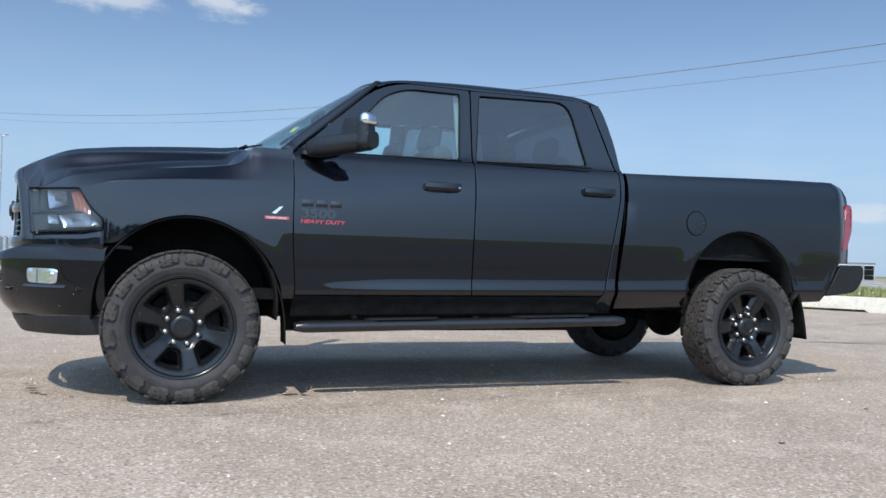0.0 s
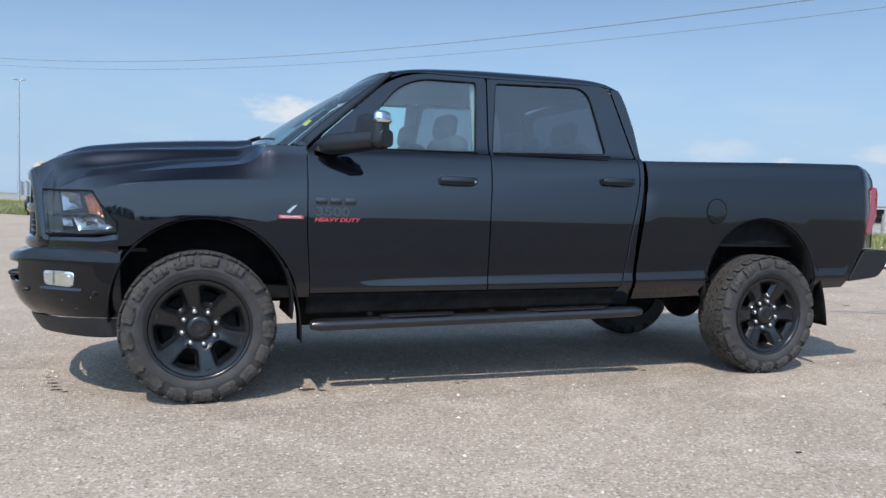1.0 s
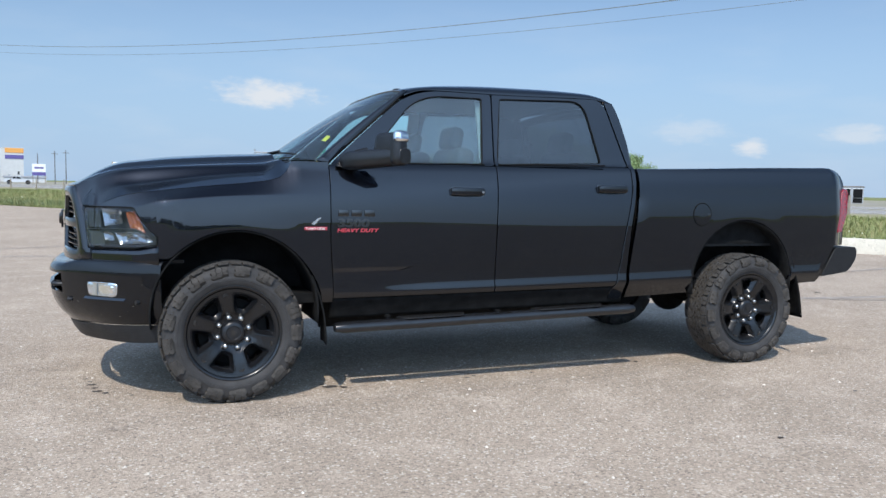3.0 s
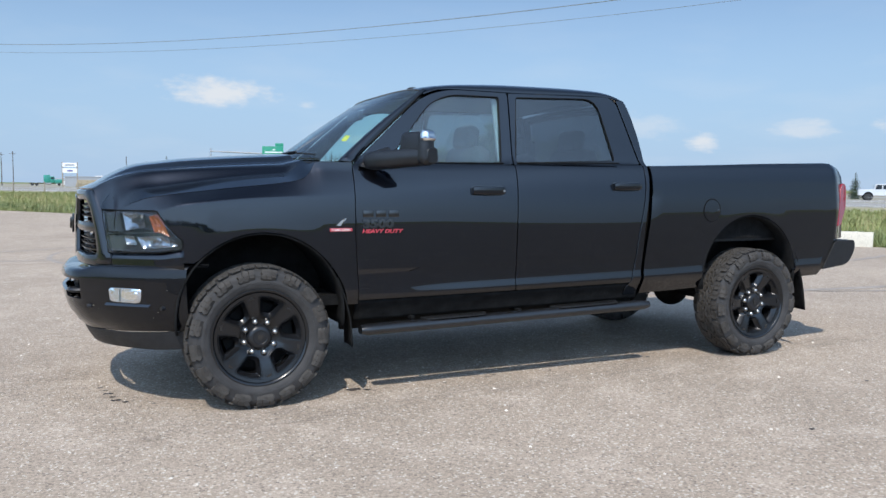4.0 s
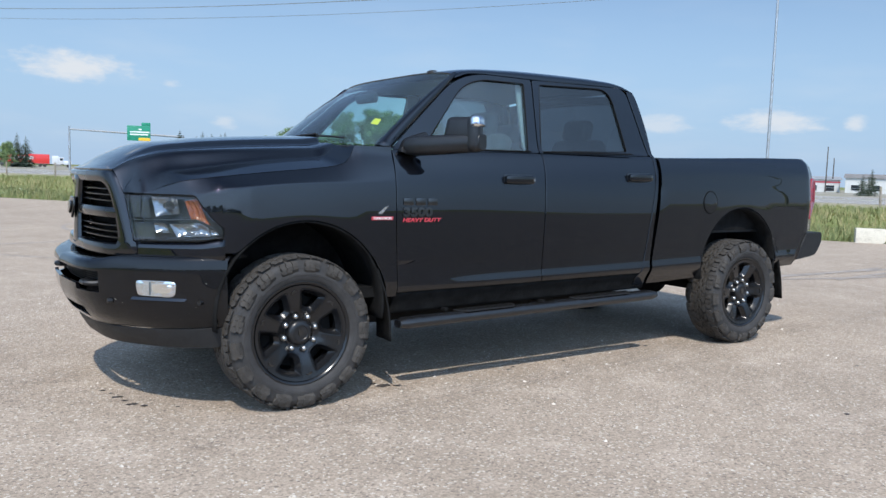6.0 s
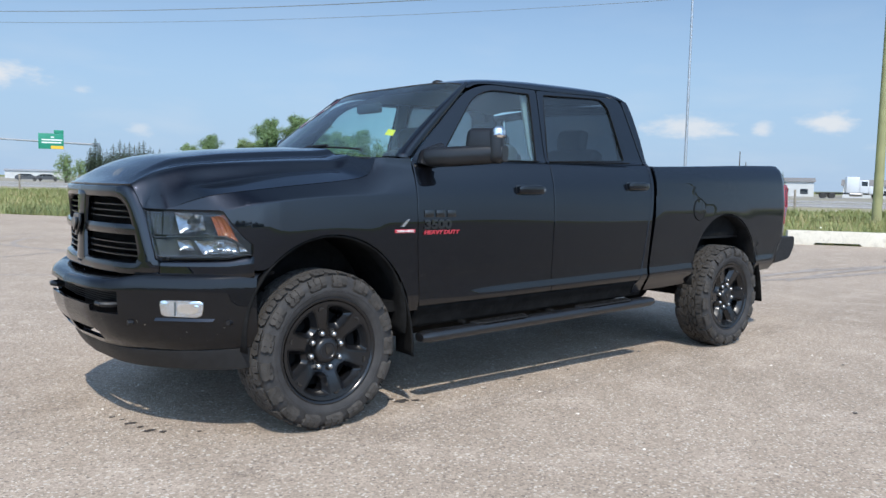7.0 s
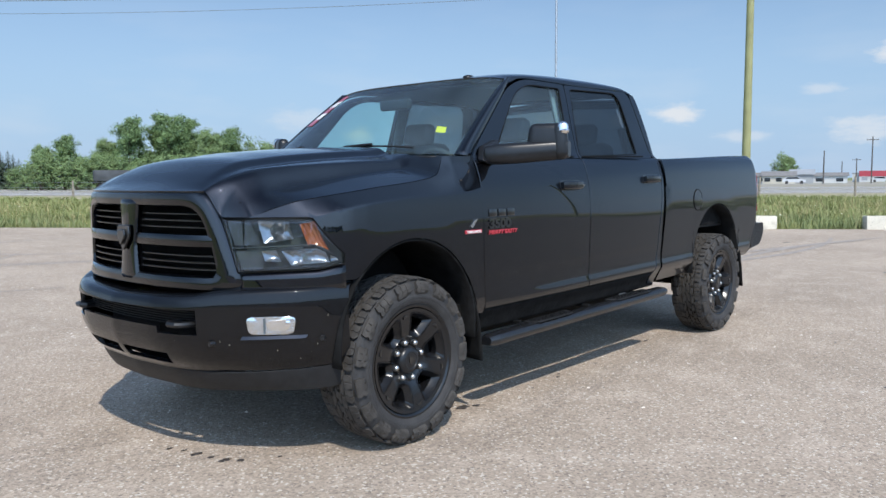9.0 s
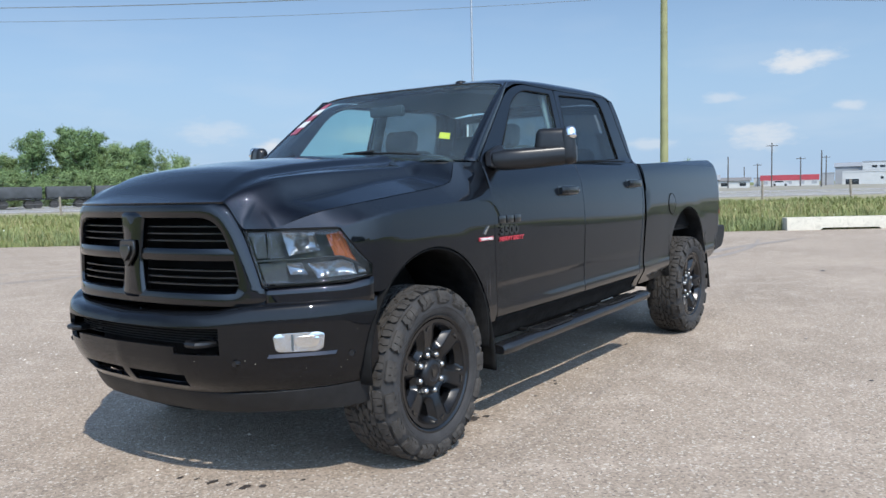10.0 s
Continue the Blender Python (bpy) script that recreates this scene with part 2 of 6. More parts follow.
def add_tube(bm, pts, r, n=10, cap=True):
    """A round bar along points."""
    pts = [Vector(p) for p in pts]
    rings = []
    for i, p in enumerate(pts):
        d = (pts[min(i + 1, len(pts) - 1)] - pts[max(i - 1, 0)]).normalized()
        a = d.cross(Vector((0, 0, 1)) if abs(d.z) < 0.9 else Vector((1, 0, 0))).normalized()
        b = d.cross(a)
        rr = r[i] if isinstance(r, (list, tuple)) else r
        rings.append([bm.verts.new(p + rr * (math.cos(2 * math.pi * k / n) * a + math.sin(2 * math.pi * k / n) * b)) for k in range(n)])
    for a, b in zip(rings, rings[1:]):
        for k in range(n):
            bm.faces.new((a[k], a[(k + 1) % n], b[(k + 1) % n], b[k]))
    if cap:
        bm.faces.new(rings[0][::-1])
        bm.faces.new(rings[-1])


def tube(pts, r, n=10):
    bm = bmesh.new()
    add_tube(bm, pts, r, n)
    return bm


def curve(pairs):
    """A smooth function through (x, y) pairs, with no overshoot."""
    xs, ys = [p[0] for p in pairs], [p[1] for p in pairs]
    n = len(xs)
    h = [xs[i + 1] - xs[i] for i in range(n - 1)]
    d = [(ys[i + 1] - ys[i]) / h[i] for i in range(n - 1)]
    m = [d[0]] + [0.0 if d[i - 1] * d[i] <= 0 else 2 * d[i - 1] * d[i] / (d[i - 1] + d[i]) for i in range(1, n - 1)] + [d[-1]]

    def f(x):
        if x <= xs[0]:
            return ys[0]
        if x >= xs[-1]:
            return ys[-1]
        i = max(k for k in range(n - 1) if xs[k] <= x)
        t = (x - xs[i]) / h[i]
        return ((2 * t ** 3 - 3 * t ** 2 + 1) * ys[i] + (t ** 3 - 2 * t ** 2 + t) * h[i] * m[i]
                + (3 * t ** 2 - 2 * t ** 3) * ys[i + 1] + (t ** 3 - t ** 2) * h[i] * m[i + 1])
    return f


def smoothstep(a, b, x):
    t = min(max((x - a) / (b - a), 0.0), 1.0)
    return t * t * (3 - 2 * t)


def rounded(pts, r, n=4):
    """Round the corners of a 2D outline."""
    out = []
    k = len(pts)
    for i in range(k):
        p, a, b = Vector(pts[i]), Vector(pts[i - 1]), Vector(pts[(i + 1) % k])
        rr = r[i] if isinstance(r, (list, tuple)) else r
        rr = min(rr, (a - p).length * 0.49, (b - p).length * 0.49)
        s, e = p + (a - p).normalized() * rr, p + (b - p).normalized() * rr
        for j in range(n + 1):
            t = j / n
            out.append(tuple((1 - t) ** 2 * s + 2 * t * (1 - t) * p + t * t * e))
    return out


def resample(pts, n):
    """n points evenly along a closed 2D outline, from its first point."""
    pts = [Vector(p) for p in pts] + [Vector(pts[0])]
    acc = [0.0]
    for a, b in zip(pts, pts[1:]):
        acc.append(acc[-1] + (b - a).length)
    out = []
    for i in range(n):
        s = acc[-1] * i / n
        k = max(j for j in range(len(acc) - 1) if acc[j] <= s + 1e-9)
        t = (s - acc[k]) / max(acc[k + 1] - acc[k], 1e-9)
        out.append(tuple(pts[k].lerp(pts[k + 1], t)))
    return out

# ground ----------------------------------------------------------------
EDGE_N = Vector((0.823, 0.568, 0))        # across the lot's far edge, towards the road
EDGE_T = Vector((-0.568, 0.823, 0))


def at(n, t, z=0.0):
    """A place by its distance across and along the lot's edge."""
    return EDGE_N * n + EDGE_T * t + Vector((0, 0, z))


LOT = 16.4


def ground_material(name, c1, c2, c3, s1, s2, speck=0.0, bump=0.3, rough=0.9, bscale=150.0):
    """Two scales of colour, fine light and dark grains, and grit."""
    m = bpy.data.materials.new(name)
    m.use_nodes = True
    n, l = m.node_tree.nodes, m.node_tree.links
    b = n["Principled BSDF"]
    b.inputs["Roughness"].default_value = rough
    b.inputs["Specular IOR Level"].default_value = 0.25
    geo = n.new("ShaderNodeNewGeometry")

    def tex(scale, detail, lo, hi, rough_=0.55):
        t = n.new("ShaderNodeTexNoise")
        t.inputs["Scale"].default_value, t.inputs["Detail"].default_value, t.inputs["Roughness"].default_value = scale, detail, rough_
        l.new(geo.outputs["Position"], t.inputs["Vector"])
        r = n.new("ShaderNodeMapRange")
        r.inputs[1].default_value, r.inputs[2].default_value = lo, hi
        l.new(t.outputs[0], r.inputs[0])
        return r.outputs[0]

    def mix(f, a, b_, mode="MIX"):
        x = n.new("ShaderNodeMix")
        x.data_type, x.blend_type = "RGBA", mode
        for k, v in ((0, f), (6, a), (7, b_)):
            if hasattr(v, "is_linked"):
                l.new(v, x.inputs[k])
            else:
                x.inputs[k].default_value = v if k == 0 else (*v, 1)
        return x.outputs[2]

    col = mix(tex(s1, 6, 0.35, 0.65), c1, c2)
    col = mix(tex(s2, 5, 0.5, 0.72), col, c3)
    if speck:
        v = n.new("ShaderNodeTexVoronoi")
        v.inputs["Scale"].default_value = 92
        l.new(geo.outputs["Position"], v.inputs["Vector"])
        r = n.new("ShaderNodeSeparateColor")
        l.new(v.outputs["Color"], r.inputs[0])
        q = n.new("ShaderNodeMapRange")
        q.inputs[1].default_value, q.inputs[2].default_value, q.inputs[3].default_value, q.inputs[4].default_value = 0.0, 1.0, 1 - speck, 1 + speck
        l.new(r.outputs[0], q.inputs[0])
        w = n.new("ShaderNodeVectorMath")
        w.operation = "SCALE"
        l.new(col, w.inputs[0])
        l.new(q.outputs[0], w.inputs["Scale"])
        pale = n.new("ShaderNodeMath")
        pale.operation, pale.inputs[1].default_value = "GREATER_THAN", 0.925
        l.new(r.outputs[1], pale.inputs[0])
        half = n.new("ShaderNodeMath")
        half.operation, half.inputs[1].default_value = "MULTIPLY", 0.48
        l.new(pale.outputs[0], half.inputs[0])
        pit = n.new("ShaderNodeMath")
        pit.operation, pit.inputs[1].default_value = "GREATER_THAN", 0.955
        l.new(r.outputs[2], pit.inputs[0])
        dim = n.new("ShaderNodeMath")
        dim.operation, dim.inputs[1].default_value = "MULTIPLY", 0.55
        l.new(pit.outputs[0], dim.inputs[0])
        col = mix(dim.outputs[0], w.outputs[0], (0.12, 0.10, 0.085))
        col = mix(half.outputs[0], col, (0.74, 0.68, 0.59))
    l.new(col, b.inputs["Base Color"])
    t = n.new("ShaderNodeTexNoise")
    t.inputs["Scale"].default_value, t.inputs["Detail"].default_value = bscale, 3
    l.new(geo.outputs["Position"], t.inputs["Vector"])
    bp = n.new("ShaderNodeBump")
    bp.inputs["Strength"].default_value, bp.inputs["Distance"].default_value = bump, 0.01
    l.new(t.outputs[0], bp.inputs["Height"])
    l.new(bp.outputs[0], b.inputs["Normal"])
    return m


ASPHALT = ground_material("asphalt", (0.398, 0.321, 0.251), (0.322, 0.258, 0.200), (0.430, 0.350, 0.279), 0.45, 2.6, 0.24, 0.7, bscale=85)
GRASS = ground_material("grass_field", (0.19, 0.21, 0.06), (0.14, 0.17, 0.045), (0.27, 0.25, 0.10), 0.25, 0.9, 0.0, 0.8, bscale=6)
DRY = ground_material("dry_verge", (0.34, 0.30, 0.20), (0.28, 0.26, 0.16), (0.20, 0.21, 0.09), 0.2, 1.1, 0.0, 0.5, bscale=6)
ROADTOP = ground_material("road_asphalt", (0.30, 0.29, 0.27), (0.26, 0.25, 0.24), (0.33, 0.31, 0.29), 0.1, 0.8, 0.1, 0.2, bscale=30)
GRAVEL = ground_material("gravel_yard", (0.33, 0.30, 0.25), (0.27, 0.25, 0.20), (0.22, 0.22, 0.12), 0.03, 0.2, 0.0, 0.4, bscale=8)
CONCRETE = ground_material("pale_concrete", (0.60, 0.555, 0.46), (0.54, 0.50, 0.415), (0.46, 0.42, 0.345), 0.9, 7.0, 0.06, 0.3, bscale=40)
GRIT = material("pale_grit", (0.56, 0.50, 0.43), 0.85, vary=0.5, scale=45)
STAIN = material("dark_stain", (0.055, 0.045, 0.04), 0.6, vary=0.3, scale=30)
SKID = material("skid_mark", (0.305, 0.263, 0.226), 0.85, vary=0.25, scale=6)

bm = bmesh.new()
bmesh.ops.create_grid(bm, x_segments=40, y_segments=40, size=2500, matrix=Matrix.Translation((0, 0, -0.03)))
tagged(part("ground", bm, GRASS), "flat green grassy plain reaching the horizon", "ground", kind="structure")


# unseen dark ground, added behind the lot's pale part to darken the paint's reflections
UNSEEN_GROUND = ground_material("unseen_dark_ground", (0.160, 0.142, 0.124), (0.138, 0.122, 0.106), (0.178, 0.158, 0.138), 0.4, 2.6, 0.25, 0.5, bscale=120)
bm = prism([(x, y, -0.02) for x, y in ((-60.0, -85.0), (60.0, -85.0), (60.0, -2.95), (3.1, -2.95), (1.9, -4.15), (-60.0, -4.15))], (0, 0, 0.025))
tagged(part("drive", bm, UNSEEN_GROUND, smooth=0), "unseen dark ground added beside the lot to darken the paint's reflections", "drive", kind="structure")


def strip(name, n0, n1, t0, t1, z0, z1, mat, label, category):
    pts = [at(n0, t0, z0), at(n1, t0, z0), at(n1, t1, z0), at(n0, t1, z0)]
    return tagged(part(name, prism(pts, (0, 0, z1 - z0)), mat, smooth=0), label, category, kind="structure")


pavement = strip("pavement", -7.0, LOT, -60, 120, -0.25, 0.0, ASPHALT, "worn pale grey-brown asphalt parking lot", "pavement")
strip("verge", 50, 62, -500, 700, -0.2, 0.02, DRY, "dry yellowed grass verge beside the road", "verge")
strip("road", 62, 78, -900, 1200, -0.2, 0.10, ROADTOP, "grey asphalt highway lanes", "road")
strip("verge", 78, 86, -900, 1200, -0.2, 0.04, DRY, "dry grass median between the lanes", "verge")
strip("road", 86, 100, -900, 1200, -0.2, 0.12, ROADTOP, "grey asphalt highway lanes", "road")
strip("yard", 108, 330, -700, 900, -0.2, 0.03, GRAVEL, "pale gravel yards across the road", "yard")
for n in (62.6, 77.4, 86.6, 99.4):
    pts = [at(n - 0.08, -500, 0.125), at(n + 0.08, -500, 0.125), at(n + 0.08, 700, 0.125), at(n - 0.08, 700, 0.125)]
    tagged(part("road_line", prism(pts, (0, 0, 0.004)), WHITE, smooth=0), "white painted edge line on the highway", "road line", kind="structure")


# stains, cracks and tyre marks on the lot
def blotch(x, y, r, k, rng, mat, name, z=0.003):
    bm = bmesh.new()
    vs = [bm.verts.new((x + r * k * rng.uniform(0.55, 1.15) * math.cos(a), y + r * rng.uniform(0.55, 1.15) * math.sin(a), z)) for a in [2 * math.pi * i / 14 for i in range(14)]]
    bm.faces.new(vs)
    part(name, bm, mat, pavement, smooth=0)


rng = random.Random(3)
for x, y, r, k in ((-0.745, -0.465, 0.030, 1.6), (-0.70, -0.52, 0.022, 1.2), (-0.79, -0.29, 0.026, 1.8), (-0.765, -0.38, 0.018, 1.5), (-0.83, -0.12, 0.016, 2), (-0.80, -0.20, 0.014, 1.6),
                   (0.62, -0.76, 0.045, 1.6), (0.70, -0.80, 0.028, 1.4), (0.585, -0.70, 0.03, 1.2), (1.55, -0.80, 0.016, 1.8), (1.62, -0.76, 0.014, 2.2), (2.05, -0.79, 0.014, 1.6), (1.22, -0.83, 0.013, 2),
                   (2.98, -0.70, 0.02, 1.7), (2.62, -2.49, 0.022, 1.3), (3.87, -1.87, 0.02, 1.4), (-0.55, -0.62, 0.014, 1.2), (-2.1, 1.9, 0.03, 1.5), (7.9, 2.2, 0.05, 1.6), (13.6, 1.6, 0.08, 2.2), (9.2, -1.1, 0.06, 2.0)):
    blotch(x, y, r * 0.75, k, rng, STAIN, "stain")


def arc(cx, cy, r, a0, a1, w, z=0.002, n=40):
    bm = bmesh.new()
    vs = []
    for i in range(n + 1):
        a = radians(a0 + (a1 - a0) * i / n)
        rr = r + 0.03 * noise.noise((a * 3, r, 0)) + 0.0
        ww = w * (0.35 + 0.65 * math.sin(math.pi * i / n)) * (0.8 + 0.4 * noise.noise((a * 9, r, 4)))
        vs.append((bm.verts.new((cx + (rr - ww) * math.cos(a), cy + (rr - ww) * math.sin(a), z)), bm.verts.new((cx + (rr + ww) * math.cos(a), cy + (rr + ww) * math.sin(a), z))))
    for a, b in zip(vs, vs[1:]):
        bm.faces.new((a[0], b[0], b[1], a[1]))
    part("tyre_mark", bm, SKID, pavement, smooth=0)


for k, (cx, cy, r, a0, a1, w) in enumerate(((3.6, 11.6, 2.6, 100, 330, 0.07), (3.9, 12.2, 3.1, 120, 300, 0.06), (4.6, 12.6, 2.2, 60, 280, 0.08), (2.0, 9.6, 3.4, 150, 260, 0.06), (-1.5, 14, 5, 200, 330, 0.07), (-6, 18, 8, 220, 320, 0.09),
                                            (9.5, 17.0, 15.4, 252, 276, 0.12), (12.0, 14.0, 13.2, 250, 285, 0.10), (11.0, -15.0, 16.2, 72, 98, 0.12), (9.0, -16.0, 17.6, 70, 92, 0.09), (8.0, 20.0, 16.0, 280, 300, 0.10)
                                            )):
    arc(cx, cy, r, a0, a1, w, 0.0015 + 0.0004 * k)

# faint dusty wheel tracks: a few ragged strands side by side
TRACK = ground_material("dusty_track", (0.352, 0.286, 0.226), (0.298, 0.240, 0.189), (0.380, 0.312, 0.250), 0.45, 2.6, 0.24, 0.7, bscale=85)


def wheel_track(points, half, seed):
    fx = curve([(i, p[0]) for i, p in enumerate(points)])
    fy = curve([(i, p[1]) for i, p in enumerate(points)])
    n = 60 * (len(points) - 1)
    for q, off in enumerate((-half, -half * 0.45, half * 0.15, half * 0.7, half)):
        bm = bmesh.new()
        last = None
        for i in range(n + 1):
            u = (len(points) - 1) * i / n
            d = Vector((fx(min(u + 0.01, len(points) - 1)) - fx(max(u - 0.01, 0)), fy(min(u + 0.01, len(points) - 1)) - fy(max(u - 0.01, 0)), 0)).normalized()
            side = Vector((-d.y, d.x, 0))
            w = 0.022 * (0.35 + 1.6 * noise.noise((u * 5.0, q * 3.7, seed)) + 0.5 * noise.noise((u * 23.0, q, seed + 5)))
            if w < 0.002:
                last = None
                continue
            p = Vector((fx(u), fy(u), 0.0005 + 0.0002 * q)) + side * (off + 0.02 * noise.noise((u * 3, q, seed + 9)))
            row = (bm.verts.new(p - side * w), bm.verts.new(p + side * w))
            if last:
                bm.faces.new((last[0], row[0], row[1], last[1]))
            last = row
        part("tyre_mark", bm, TRACK, pavement, smooth=0)


wheel_track([(7.0, -0.70), (5.1, -0.76), (3.3, -0.88), (1.4, -1.04), (0.2, -1.17), (-0.7, -1.2)], 0.11, 1)
wheel_track([(-0.2, -0.72), (-0.73, -0.36), (-1.12, -0.10), (-1.6, 0.07), (-2.6, 0.15)], 0.10, 2)
wheel_track([(-0.9, 0.25), (-1.3, 0.36), (-2.2, 0.5), (-3.4, 0.9)], 0.09, 4)

# low concrete wheel stops along the edge of the lot
def wheel_stop(t0, t1, n=None):
    n = LOT + 0.05 if n is None else n
    ln = t1 - t0
    prof = [(-0.16, 0), (-0.15, 0.30), (-0.135, 0.33), (0.135, 0.33), (0.15, 0.30), (0.16, 0)]
    bm = bmesh.new()
    cuts = [0, 0.015, ln * 0.26, ln * 0.28, ln * 0.72, ln * 0.74, ln - 0.015, ln]
    rows = []
    for c in cuts:
        up = 0.055 if ln * 0.27 < c < ln * 0.73 else 0.0
        inset = 0.012 if c in (0, ln) else 0.0
        rows.append([bm.verts.new(at(n + a * (1 - inset), t0 + c, max(z - inset * 0.4, up))) for a, z in prof])
    for a, b in zip(rows, rows[1:]):
        for i in range(len(prof)):
            bm.faces.new((a[i], b[i], b[(i + 1) % len(prof)], a[(i + 1) % len(prof)]))
    bm.faces.new(rows[0][::-1])
    bm.faces.new(rows[-1])
    tagged(part("wheel_stop", bm, CONCRETE, smooth=30), "long pale concrete wheel stop at the lot's edge", "wheel stop", "wheel stops along the lot")


for t0, t1 in ((-12.9, -9.6), (-7.45, -5.25), (-3.25, 0.6)):
    wheel_stop(t0, t1)

# loose grit and small pale stones lying on the lot
rng = random.Random(91)
verts, faces = [], []
while len(verts) < 6 * 5200:
    n, t = rng.uniform(-6.8, 6.5), rng.uniform(-9.5, 7.0)
    if noise.noise((n * 0.5, t * 0.9, 3.1)) < rng.uniform(-0.35, 0.4):
        continue
    r = 0.0035 + 0.0075 * rng.random() ** 3
    p, a = at(n, t), rng.uniform(0, 6.28)
    c, d = math.cos(a) * r, math.sin(a) * r
    k = len(verts)
    verts += [(p.x + c * 1.3, p.y + d * 1.3, 0.001), (p.x - d, p.y + c, 0.001), (p.x - c * 1.3, p.y - d * 1.3, 0.001), (p.x + d, p.y - c, 0.001), (p.x + c * 0.2, p.y + d * 0.2, r * 0.9), (p.x, p.y, -0.002)]
    faces += [(k, k + 1, k + 4), (k + 1, k + 2, k + 4), (k + 2, k + 3, k + 4), (k + 3, k, k + 4)]
me = bpy.data.meshes.new("loose_grit")
me.from_pydata(verts, [], faces)
me.materials.append(GRIT)
tagged(new("loose_grit", me), "small pale stones and grit scattered over the asphalt", "grit", kind="stuff")

# pickup truck ----------------------------------------------------------
truck = tagged(new("pickup_truck"), "black crew cab pickup truck with black wheels parked on asphalt", "pickup truck")
NOSE_PTS = [(0, -0.925), (0.2, -0.918), (0.35, -0.90), (0.45, -0.88), (0.52, -0.856), (0.60, -0.812), (0.66, -0.775), (0.72, -0.725),
            (0.78, -0.665), (0.83, -0.608), (0.88, -0.545), (0.92, -0.475), (0.943, -0.416), (0.957, -0.36), (0.965, -0.28)]
NOSE = curve(NOSE_PTS)
NOSE_Y = curve([(x, y) for y, x in NOSE_PTS])
SIDE = curve([(0.40, 0.875), (0.50, 0.905), (0.56, 0.935), (0.59, 0.9515), (0.605, 0.9532), (0.62, 0.9534), (0.66, 0.9535), (0.70, 0.9536),
              (0.747, 0.9536), (0.7515, 0.9560), (0.83, 0.9574), (0.93, 0.9593), (0.99, 0.960), (1.04, 0.9594), (1.09, 0.9577), (1.135, 0.9547),
              (1.18, 0.950), (1.225, 0.9435), (1.265, 0.9355), (1.30, 0.9262), (1.335, 0.9138), (1.365, 0.902), (1.385, 0.890), (1.40, 0.872), (1.415, 0.854),
              (1.50, 0.826), (1.62, 0.795), (1.86, 0.732), (1.95, 0.705)])
RAKE = 0.016
FA, RA = (0.02, 0.525, 0.486), (3.725, 0.61, 0.475)     # wheel arches: x, z, radius


def flare(x, z):
    a = 0.0
    for cx, cz, r in (FA, RA):
        d = math.hypot(x - cx, z - cz) - r
        a += 0.002 * smoothstep(0.15, 0.0, d) * smoothstep(0.74, 0.52, abs(x - cx))
    return a


def side_w(x, z):
    """Half width of the body's side at a height."""
    w = SIDE(z - RAKE * x) + 0.0085 * smoothstep(0.652, 0.612, z - RAKE * x) * smoothstep(0.60, 1.35, x) - 0.010 * smoothstep(0.9, 2.6, x) * smoothstep(1.0, 1.3, z)
    if x > 2.781:
        w += 0.010 * smoothstep(1.0, 1.25, z) + 0.008 * smoothstep(1.25, 1.4, z)
    return w


SEAM_Z = curve([(-0.725, 1.140), (-0.64, 1.178), (-0.57, 1.203), (-0.21, 1.252), (0.2, 1.299), (0.27, 1.318), (0.31, 1.350), (0.335, 1.385), (0.35, 1.418), (0.57, 1.420)])
CREST_Z = curve([(-0.725, 1.140), (-0.64, 1.178), (-0.57, 1.203), (-0.21, 1.252), (0.2, 1.299), (0.30, 1.333), (0.43, 1.392), (0.57, 1.420)])
CREST_Y = curve([(-0.725, 0.700), (-0.64, 0.762), (-0.57, 0.812), (-0.40, 0.858), (-0.21, 0.872), (0.213, 0.878), (0.40, 0.876), (0.57, 0.888)])
# the sharp shoulder line that runs back from the head lamp over the wheel arch
CREASE_Z = curve([(-0.725, 1.105), (-0.55, 1.126), (-0.40, 1.164), (-0.20, 1.188), (0.0, 1.203), (0.20, 1.211), (0.40, 1.217), (0.57, 1.220)])


def fender_w(x, z):
    """Half width of the fender: upright below the shoulder line, leaning in above it."""
    nose = NOSE_Y(x) - 0.965 if x < -0.28 else 0.0
    base = lambda zz: side_w(max(x, 0.0), min(zz, 1.375)) + nose
    zc, zk = CREST_Z(x), CREASE_Z(x)
    t = max((z - zk) / max(zc - zk, 0.01), 0.0)
    t = t * t / (t + 0.05)
    return base(z) - (base(zc) - CREST_Y(x)) * t * 1.05 + flare(x, z)


def SEAM_Y(x):
    return fender_w(x, SEAM_Z(x))


def arch_low(x, low, arches):
    for cx, cz, r in arches:
        if abs(x - cx) < r:
            low = max(low, cz + math.sqrt(r * r - (x - cx) ** 2))
    return low


def column_panel(xs, lo, hi, w, s, nv=22, slant=None, knot=None):
    """A body panel of columns at xs, between two curves, on the surface w; its rows gather along a fold at knot."""
    bm = bmesh.new()
    rows = []
    for x in xs:
        col = []
        for j in range(nv + 1):
            z = lo(x) + (hi(x) - lo(x)) * j / nv
            if knot:
                a, b = lo(x), hi(x)
                k, h = min(max(knot(x), a + 0.3 * (b - a)), b - 0.3 * (b - a)), nv // 2
                u = (j - h) / h
                z = k + (b - k) * u ** 1.7 if u > 0 else k - (k - a) * (-u) ** 1.7
            xx = x + (slant(x, z) if slant else 0.0)
            col.append(bm.verts.new((xx, s * w(xx, z), z)))
        rows.append(col)
    for a, b in zip(rows, rows[1:]):
        for j in range(nv):
            q = (a[j], b[j], b[j + 1], a[j + 1])
            bm.faces.new(q if s < 0 else q[::-1])
    return bm


def span(a, b, n, extra=()):
    return sorted({round(a + (b - a) * i / n, 5) for i in range(n + 1)} | set(extra))


